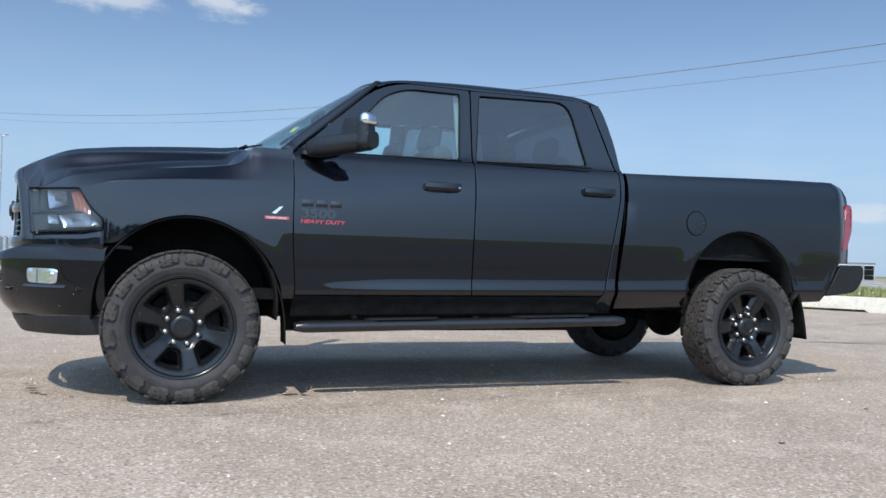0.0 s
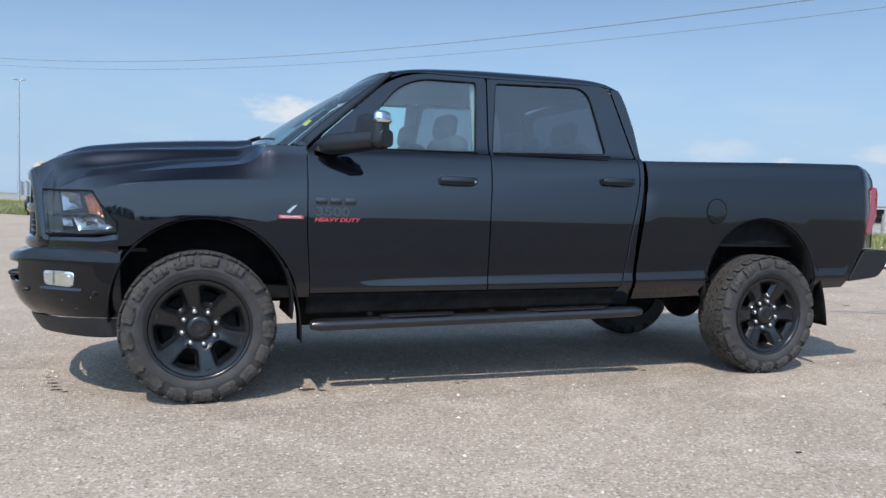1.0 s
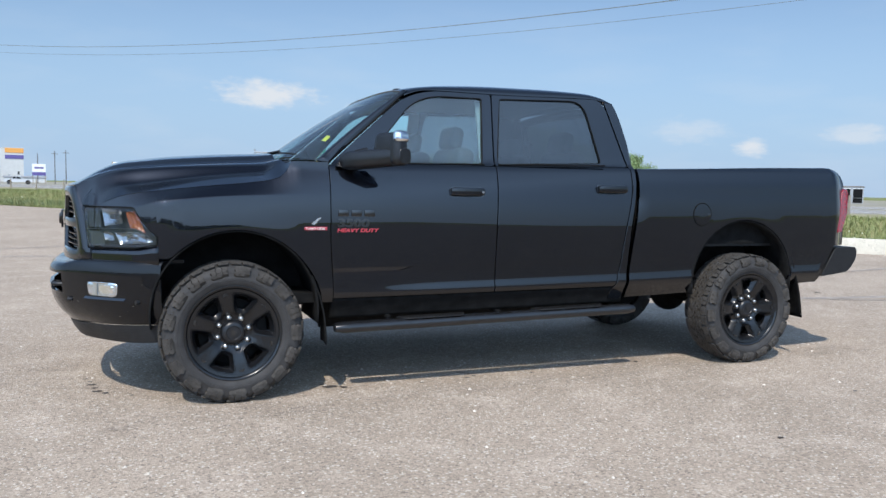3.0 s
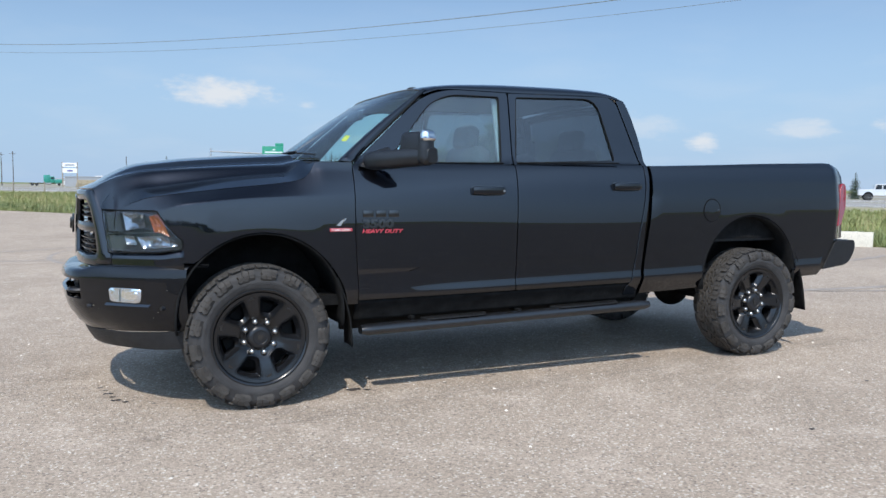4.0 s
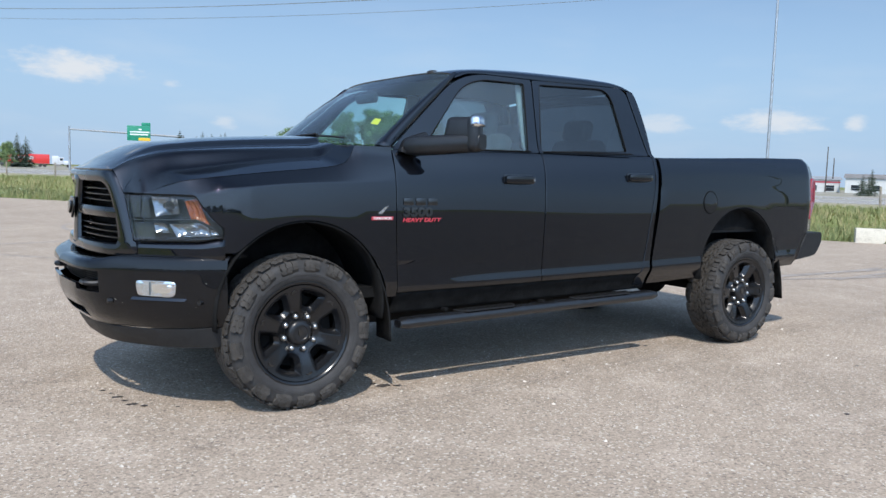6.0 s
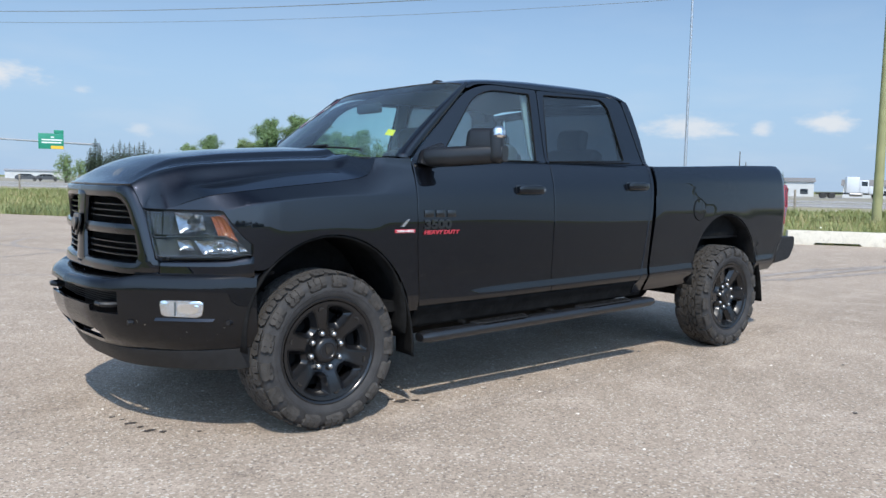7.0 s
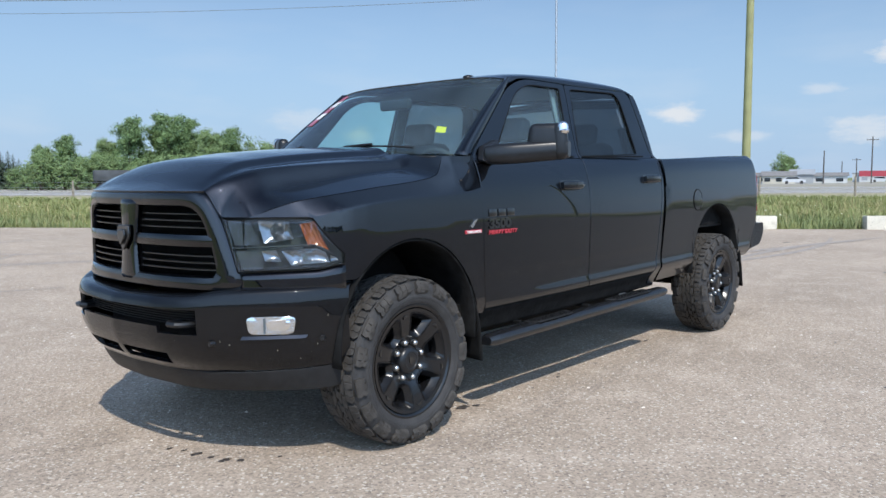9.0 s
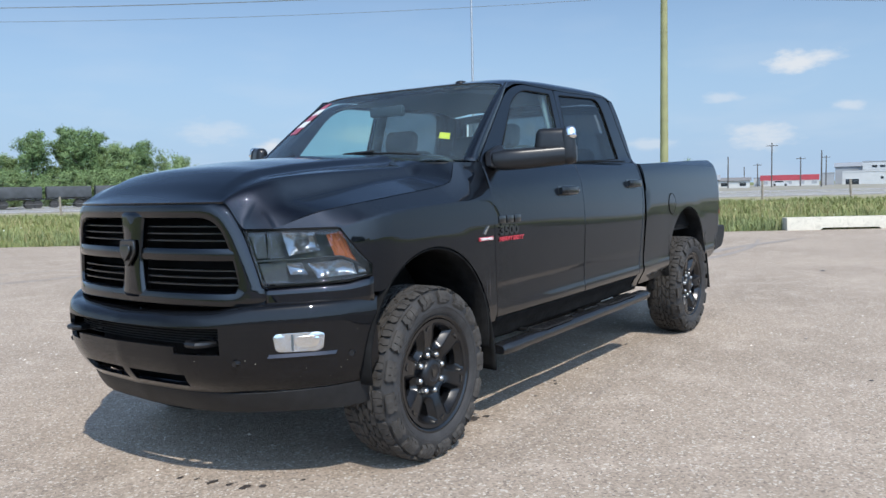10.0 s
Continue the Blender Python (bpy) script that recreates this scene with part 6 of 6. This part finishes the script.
# long grass and weeds on the strip between lot and road
def grass_stuff(name, n, t_rng, n_fun, hgt, mat, label, seed, width=0.0045):
    rng = random.Random(seed)
    verts, faces = [], []
    for _ in range(n):
        nn, t = n_fun(rng), rng.uniform(*t_rng)
        dens = noise.noise((nn * 0.35, t * 0.22, seed))
        if dens < rng.uniform(-0.6, 0.25):
            continue
        p = at(nn, t, -0.03)
        hh = hgt * rng.uniform(0.5, 1.25) * (0.8 + 0.6 * max(dens, 0))
        w = width * rng.uniform(0.8, 1.6) * (1 + (nn - LOT) * 0.05)
        for _k in range(3):
            a = rng.uniform(0, 6.28)
            dx, dy = math.cos(a), math.sin(a)
            lean = rng.uniform(0.15, 0.85) * hh
            q = p + Vector((rng.uniform(-0.08, 0.08), rng.uniform(-0.08, 0.08), 0))
            i = len(verts)
            verts += [(q.x - dy * w, q.y + dx * w, q.z), (q.x + dy * w, q.y - dx * w, q.z), (q.x + dx * lean, q.y + dy * lean, q.z + hh)]
            faces.append((i, i + 1, i + 2))
    me = bpy.data.meshes.new(name)
    me.from_pydata(verts, [], faces)
    me.materials.append(mat)
    return tagged(new(name, me), label, "grass", kind="stuff")


EDGE_T0, EDGE_T1 = -34, 62
grass_stuff("grass", 70000, (EDGE_T0, EDGE_T1), lambda r: LOT + 0.05 + 7 * r.random() ** 1.6, 0.18, BLADE, "long green grass along the lot's edge", 1)
grass_stuff("grass", 40000, (EDGE_T0 - 20, EDGE_T1 + 30), lambda r: LOT + 5 + 30 * r.random(), 0.28, BLADE, "long green grass towards the road", 2, 0.011)
grass_stuff("weeds", 9000, (EDGE_T0, EDGE_T1), lambda r: LOT + 0.1 + 5 * r.random() ** 2, 0.34, BLADE2, "tall leafy weeds in the grass", 4, 0.014)
grass_stuff("dry_grass", 9000, (EDGE_T0, EDGE_T1), lambda r: LOT + 0.1 + 22 * r.random() ** 1.4, 0.40, SEED, "dry seed heads among the grass", 6, 0.006)
bm = bmesh.new()
rng = random.Random(9)
for _ in range(90):
    p = at(LOT + 0.2 + 9 * rng.random() ** 1.7, rng.uniform(EDGE_T0, EDGE_T1), rng.uniform(0.18, 0.5))
    bmesh.ops.create_icosphere(bm, subdivisions=1, radius=rng.uniform(0.012, 0.028), matrix=Matrix.Translation(p))
tagged(part("wild_flowers", bm, FLOWER, smooth=0), "small white wild flowers in the grass", "flowers", kind="stuff")

# wire fence beyond the grass
post = tagged(part("fence_post", cyl((0, 0, -0.1), (0, 0, 1.35), 0.08, 0.07, 10), WOOD), "weathered wooden fence post beside the road", "fence post", "fence posts along the road")
for i in range(48):
    copy_thing(post, Matrix.Translation(at(51.5, -60 + i * 6.2)) @ Matrix.Rotation(0.04 * math.sin(i * 2.1), 4, "X"))
bpy.data.objects.remove(post)
for z in (0.5, 0.85, 1.2):
    tagged(part("fence_wire", tube([at(51.4, -60, z), at(51.4, 235, z)], 0.006, 5), GALV), "thin steel fence wire", "fence wire", "wires of the roadside fence")


# poles and power lines
def pole_thing(name, m, h, r0, r1, mat, label, cat, arms=(), group=""):
    ob = thing(name, m, label, cat, group)
    part("shaft", tube([(0, 0, -0.2), (0, 0, h * 0.5), (0, 0, h)], [r0, (r0 + r1) / 2, r1], 14), mat, ob)
    for z, w in arms:
        part("cross_arm", box((-w, -0.07, z - 0.07), (w, 0.07, z + 0.07)), mat, ob)
        for x in (-w * 0.9, -w * 0.3, w * 0.3, w * 0.9):
            part("insulator", cyl((x, 0, z + 0.07), (x, 0, z + 0.28), 0.05, 0.04, 8), GALV, ob)
    return ob


P1, WIRE, CROSS = Vector((34.5, 10.15, 0)), Vector((-0.588, 0.809, 0)), Vector((0.809, 0.588, 0))
CABLE = material("weathered_cable", (0.16, 0.17, 0.18), 0.6, vary=0.1, scale=2)
for d, h in ((0, 12.6), (112, 18.6), (-70, 18.6)):
    pole_thing("utility_pole", Matrix.Translation(P1 + WIRE * d) @ Matrix.Rotation(radians(36), 4, "Z"), h, 0.205, 0.15, POLE, "tall greenish wooden utility pole beside the road", "utility pole", ((h - 1.2, 2.3),), "utility poles along the road")
# cables hanging in shallow bows between the poles
for off, z0, z1, z2 in ((2.0, 10.68, -0.0505, 9.36e-4), (2.0, 11.48, -0.0559, 9.78e-4), (2.25, 11.58, -0.0567, 9.80e-4)):
    for d0, d1 in ((0, 112), (-70, 0)):
        pts = []
        for i in range(33):
            d = d0 + (d1 - d0) * i / 32
            q = P1 + WIRE * d + CROSS * off
            pts.append((q.x, q.y, z0 + z1 * abs(d) + z2 * d * d))
        tagged(part("power_line", tube(pts, 0.012, 5), CABLE), "thin dark power line strung between poles", "power line", "power lines over the verge")
pole_thing("high_mast", facing(56.0, 118), 34.0, 0.22, 0.14, GALV, "very tall grey steel lighting mast", "light mast")
lamp = pole_thing("street_lamp", facing(-8.2, 160), 21.3, 0.20, 0.10, GALV, "tall grey steel highway lamp with a T-shaped head", "street lamp")
for x in (-1, 1):
    part("lamp_arm", tube([(0, 0, 20.9), (x * 0.8, 0, 21.2)], 0.06, 6), GALV, lamp)
    part("lamp_head", box((x * 0.7 - 0.35, -0.2, 21.1), (x * 0.7 + 0.35, 0.2, 21.35), None, 0.05), GALV, lamp)
for az, d, h, arms in ((-5.35, 300, 10.2, ()), (-4.35, 300, 11.0, ((10.2, 1.0),)), (-3.7, 300, 11.5, ((10.6, 1.0),)), (3.03, 260, 9.3, ()), (4.3, 280, 8.6, ()), (76.8, 190, 9.9, ((9.2, 1.2),)), (79.75, 170, 7.1, ()), (74.0, 180, 6.8, ()),
                       (76.0, 220, 6.0, ((5.6, 1.0),)), (78.6, 200, 6.8, ((6.4, 1.0),)), (75.2, 240, 5.6, ()), (80.15, 210, 7.2, ((6.8, 0.9),)), (59.7, 200, 10.3, ()), (60.1, 202, 7.8, ()), (13.75, 170, 4.8, ())):
    pole_thing("power_pole", facing(az, d), h, 0.16, 0.11, DARKWOOD, "dark wooden power pole in the distance", "power pole", arms, "power poles in the distance")


# highway sign on a steel cantilever
m = facing(13.0, 152)
sign = thing("highway_sign", m, "green highway direction sign on a steel gantry", "highway sign")
part("post", tube([(6.9, 0, -0.1), (6.9, 0, 7.1)], [0.24, 0.20], 12), GALV, sign)
part("post", tube([(-11.8, 0, -0.1), (-11.8, 0, 7.8)], [0.20, 0.14], 12), GALV, sign)
part("beam", tube([(6.9, 0, 6.75), (-11.8, 0, 7.3)], [0.20, 0.14], 10), CLAD_G, sign)
panel = part("sign_panel", box((-2.5, -0.20, 5.75), (1.4, -0.12, 8.4), None, 0.02), SIGN, sign)
part("exit_tab", box((-0.1, -0.20, 8.41), (1.4, -0.12, 9.0), None, 0.02), SIGN, sign)
part("yellow_tab", box((-0.6, -0.225, 5.78), (1.35, -0.205, 6.30)), SIGN_Y, sign)
for z, x0, x1 in ((7.75, -0.6, -0.1), (7.30, -2.0, 1.2), (6.85, -2.0, 1.0)):
    part("text_bar", box((x0, -0.218, z - 0.11), (x1, -0.205, z + 0.11)), WHITE, sign)


# buildings
def building(m, w, d, h, wall, roof, label, rise=0.0, openings=(), band=None, eave=0.4):
    """A shed or house, its long front towards the lot. openings: x, z, width, height, material."""
    ob = thing("building", m, label, "building")
    bm = bmesh.new()
    add_prism(bm, [(-w / 2, 0, -0.1), (w / 2, 0, -0.1), (w / 2, 0, h), (-w / 2, 0, h)], (0, d, 0))
    part("wall", bm, wall, ob, smooth=0)
    bm = bmesh.new()
    if rise:
        add_prism(bm, [(-w / 2 - eave, -eave, h - 0.05), (-w / 2 - eave, d / 2, h + rise), (-w / 2 - eave, d + eave, h - 0.05), (-w / 2 - eave, d / 2, h + rise - 0.3)], (w + 2 * eave, 0, 0))
    else:
        add_box(bm, (-w / 2 - 0.1, -0.1, h), (w / 2 + 0.1, d + 0.1, h + 0.25))
    part("roof", bm, roof, ob, smooth=0)
    for x, z, ww, hh, mat in openings:
        op = part("window" if z > 0.3 else "door", box((x - ww / 2, -0.05, z), (x + ww / 2, 0.04, z + hh)), mat, ob, smooth=0)
        part("frame", box((x - ww / 2 - 0.08, -0.09, z + hh), (x + ww / 2 + 0.08, -0.02, z + hh + 0.1)), WHITE, op, smooth=0)
    if band:
        z0, z1, mat = band
        part("fascia", box((-w / 2 - 0.03, -0.12, z0), (w / 2 + 0.03, -0.02, z1)), mat, ob, smooth=0)
    return ob


wins = lambda x0, x1, n, z, w, h, mat=DARKGLASS: [(x0 + (x1 - x0) * i / max(n - 1, 1), z, w, h, mat) for i in range(n)]
# right side, across the road
building(facing(69.9, 178), 3.6, 7, 1.6, CLAD, ROOFG, "low white annex with a pale gabled roof", 0.8, wins(-1, 1, 2, 0.6, 1.0, 0.7))
building(facing(72.75, 186), 4.4, 8, 2.0, CLAD_G, CLAD_G, "grey metal barn with a pitched roof", 1.1)
building(facing(71.3, 176), 6.2, 9, 1.7, CLAD_B, ROOFG, "beige bungalow with a grey gabled roof", 0.95, wins(-2.2, 2.2, 3, 0.5, 1.1, 0.8))
building(facing(74.4, 192), 7.0, 8, 1.7, CLAD, ROOFG, "long low white shed with a pale roof", 0.7, wins(-2, 2, 2, 0.4, 1.4, 0.8))
building(facing(78.0, 229), 14.4, 12, 2.7, CLAD, CLAD_G, "long low white shop with a red fascia", 0, wins(-6, 6, 5, 0.5, 1.3, 0.9, CLAD_G), (1.5, 2.95, CLAD_R))
part("sign_bars", box((1.0, -0.16, 1.9), (3.4, -0.13, 2.3)), WHITE, building(facing(76.0, 231), 1.6, 8, 2.2, CLAD, CLAD_G, "small white annex beside the shop"))
building(facing(83.1, 238), 16, 10, 3.5, CLAD, CLAD_G, "long white low industrial hall with a dark loading door", 0, [(-5.6, 0.0, 3.2, 1.5, DARKGLASS), (1.4, 1.4, 0.7, 0.7, DARKGLASS)], (3.35, 3.6, CLAD))
building(facing(85.3, 252), 26, 20, 6.2, CLAD, CLAD_G, "tall white industrial hall with grey roof", 0, wins(-10, 6, 9, 4.6, 1.3, 0.7))
building(facing(82.2, 266), 13, 14, 5.3, CLAD_G, CLAD_G, "grey metal warehouse with a low gable", 1.3)
building(facing(80.3, 232), 3.2, 8, 3.1, CLAD_G, CLAD_G, "small grey metal shed beside the red shop", 0)
building(facing(57.4, 200), 22, 16, 2.9, CLAD, CLAD_G, "long white commercial building with red lettering band", 0.8, wins(-9, 9, 6, 0.3, 1.7, 1.3), (2.15, 2.45, CLAD_R))
building(facing(62.6, 195), 12, 12, 3.4, CLAD, ROOFG, "white shed with a pale roof across the road", 0.9, wins(-4, 4, 3, 0.6, 1.6, 1.2))
building(facing(67.6, 185), 10, 9, 2.6, CLAD, ROOFG, "low white building with a dark gable", 1.3, wins(-3, 3, 2, 0.6, 1.6, 1.0))
# three black panels on the wall paint the shade of the shed's open bays
building(facing(49.0, 172), 6.2, 8, 3.1, CLAD_G, ROOFG, "storage shed with pale posts, black panels for its shaded open bays", 0, wins(-2.1, 2.1, 3, 0.1, 1.6, 2.7, DARK))
# left side
silo = building(facing(-6.88, 430), 10.5, 9, 16.0, CLAD, CLAD, "tall white feed mill tower with orange and violet bands", 0, [(3.0, 3.5, 0.8, 1.6, DARKGLASS), (-1.0, 1.2, 1.0, 2.5, CLAD_G)])
part("band", box((-2.6, -0.2, 13.9), (5.3, 0.05, 16.1)), ORANGE, silo)
part("band", box((-2.6, -0.2, 11.0), (5.3, 0.05, 12.8)), VIOLET, silo)
for i in range(3):
    tank = thing("storage_tank", facing(-8.35 + 0.34 * i, 420), "grey steel storage tank", "storage tank", "tanks beside the mill")
    bm = cyl((0, 0, 0), (0, 0, 6.2), 1.15, n=24)
    add_cyl(bm, (0, 0, 6.2), (0, 0, 7.0), 1.15, 0.15, 24)
    part("shell", bm, GALV, tank)
    part("walkway", box((-1.6, -0.3, 7.0), (1.6, 0.3, 7.15)), GALV, tank)
building(facing(-6.1, 380), 16, 8, 2.2, CLAD, CLAD_G, "low white yard building beside the mill", 0.6)
board = thing("billboard", facing(-5.26, 260), "white billboard with a violet lower band", "billboard")
for x in (-1.6, 1.6):
    part("post", box((x - 0.1, 0, -0.1), (x + 0.1, 0.2, 2.6)), WOOD, board)
part("panel", box((-1.8, -0.1, 3.5), (1.8, 0.1, 5.9)), WHITE, board)
part("panel", box((-1.8, -0.1, 2.5), (1.8, 0.1, 3.49)), VIOLET, board)
part("text_bar", box((-1.2, -0.14, 4.5), (1.2, -0.11, 5.0)), VIOLET, board)
board = thing("roadside_sign", facing(-0.42, 250), "double post sign with white boards", "roadside sign")
for x in (-1.9, 1.9):
    part("post", box((x - 0.18, 0, -0.1), (x + 0.18, 0.2, 7.0)), WOOD, board)
part("panel", box((-1.9, -0.1, 5.7), (1.9, 0.1, 6.9)), WHITE, board)
part("panel", box((-1.9, -0.1, 4.0), (1.9, 0.1, 5.3)), WHITE, board)
part("text_bar", box((-1.2, -0.14, 6.1), (1.2, -0.11, 6.45)), CLAD_G, board)
part("text_bar", box((-0.7, -0.14, 4.4), (0.7, -0.11, 4.8)), VIOLET, board)
for i in range(6):
    pile = thing("timber_stack", facing(0.05 + 0.34 * i, 240), "leaning stack of pale timber", "timber stack", "timber stacks in the yard")
    part("stack", box((-0.75, 0, 0), (0.75, 3.0, 2.0), Matrix.Rotation(radians(0), 4, "Y") @ Matrix.Shear("XY", 4, (0.35, 0.0)), 0.03), HAY, pile)
building(facing(1.0, 265), 16, 6, 2.9, CLAD_G, CLAD_G, "low grey shed behind the timber", 0)
building(facing(0.5, 420), 26, 10, 2.6, CLAD, CLAD_G, "long low white sheds far across the plain", 0.7)
building(facing(1.9, 330), 9, 8, 3.2, CLAD, CLAD, "white sheds on the far yard", 0.8)
building(facing(12.2, 300), 20, 10, 2.6, CLAD, CLAD_G, "far pale sheds behind the sign", 0.6)


# vehicles on the road, each at one place
def wheels_on(ob, xs, r, half, y0=0.0):
    for x in xs:
        for y in (y0 - half, y0 + half):
            part("wheel", cyl((x, y - 0.14, r), (x, y + 0.14, r), r, n=20), RUBBER, ob)


def road_pickup(m, mat, label):
    ob = thing("road_pickup", m, label, "pickup truck")
    side = [(-2.9, 0.6), (2.9, 0.6), (2.9, 1.15), (0.95, 1.2), (0.75, 1.28), (0.15, 1.9), (-1.15, 1.9), (-1.35, 1.3), (-2.9, 1.28)]
    bm = prism([(x, -0.95, z) for x, z in rounded(side, 0.08, 2)], (0, 1.9, 0))
    part("body", bm, mat, ob)
    for pts in ([(0.62, 1.30), (0.12, 1.80), (-0.42, 1.80), (-0.42, 1.30)], [(-0.52, 1.30), (-0.52, 1.80), (-1.08, 1.80), (-1.2, 1.30)]):
        for y in (-0.97, 0.95):
            part("window", prism([(x, y, z) for x, z in pts], (0, 0.02, 0)), DARKGLASS, ob, smooth=0)
    wheels_on(ob, (-1.9, 1.95), 0.40, 0.86)
    for x in (-1.9, 1.95):
        part("wheel_arch", cyl((x, -0.965, 0.5), (x, 0.965, 0.5), 0.52, n=24), DARK, ob)
    return ob


def semi(m, cab, label, trailer=None):
    ob = thing("semi_truck", m, label, "truck")
    part("sleeper", box((-1.5, -1.2, 1.0), (0.5, 1.2, 3.7), None, 0.12), cab, ob)
    part("cab", box((0.5, -1.15, 1.0), (1.9, 1.15, 3.2), None, 0.15), cab, ob)
    part("nose", box((1.9, -1.0, 0.8), (4.2, 1.0, 2.2), None, 0.2), cab, ob)
    part("side_window", box((0.8, -1.17, 2.2), (1.7, 1.17, 2.95)), DARKGLASS, ob)
    part("chassis", box((-6.0, -0.45, 0.75), (4.0, 0.45, 1.05)), DARK, ob)
    part("fuel_tank", cyl((-0.9, -1.0, 0.75), (0.9, -1.0, 0.75), 0.32), STEEL, ob)
    wheels_on(ob, (3.2, -3.6, -4.9), 0.52, 1.0)
    if trailer:
        part("trailer", box((-16.5, -1.3, 1.1), (-2.2, 1.3, 4.05), None, 0.03), trailer, ob)
        part("panel_mark", box((-13.4, -1.33, 2.4), (-6.8, -1.31, 3.3)), WHITE_P, ob)
        wheels_on(ob, (-14.2, -15.4), 0.52, 1.0)
    return ob


road_pickup(facing(54.4, 104, 0.1, 0) @ Matrix.Rotation(radians(6), 4, "Z"), WHITE_P, "white crew cab pickup on the highway")
road_pickup(facing(-6.4, 210, 0.1), WHITE_P, "white pickup on the far highway lanes")
semi(facing(66.7, 150, 0.1, 8), WHITE_P, "white bobtail semi truck on the highway")
semi(facing(7.9, 285, 0.05), WHITE_P, "white semi truck with a red trailer on the highway", RED_P)
road_pickup(facing(4.9, 262, 0.05), GREY_P, "grey pickup on the highway")
semi(facing(-1.7, 300, 0.05), GREEN_P, "green semi truck parked in the yard")
for az in (25.3, 28.2, 31.1):
    flat = thing("flatbed_trailer", facing(az, 104, 0.1, 4), "tarped black flatbed trailer on the highway", "trailer", "tarped trailers")
    part("deck", box((-2.5, -1.2, 0.95), (2.5, 1.2, 1.15)), DARK, flat)
    part("tarped_load", box((-2.4, -1.15, 1.16), (2.4, 1.15, 2.5), None, 0.12), TARP, flat)
    wheels_on(flat, (-1.6, 1.0, 1.9), 0.48, 0.95)
for az, d, mat in ((14.9, 160, WHITE_P), (11.4, 175, GREY_P), (12.6, 176, GREY_P), (74.9, 215, WHITE_P), (72.2, 168, WHITE_P), (77.4, 222, WHITE_P), (20.2, 165, WHITE_P)):
    car = thing("car", facing(az, d, 0.05), "small parked car in a far yard", "car", "cars in far yards")
    part("body", prism([(x, -0.85, z) for x, z in rounded([(-2.1, 0.35), (2.1, 0.35), (2.15, 0.8), (1.3, 0.95), (0.7, 1.42), (-1.2, 1.42), (-2.05, 0.95)], 0.1, 2)], (0, 1.7, 0)), mat, car)
    part("window", prism([(x, -0.87, z) for x, z in [(1.1, 0.98), (0.62, 1.35), (-1.1, 1.35), (-1.6, 0.98)]], (0, 1.74, 0)), DARKGLASS, car, smooth=0)
    wheels_on(car, (-1.3, 1.35), 0.32, 0.78)
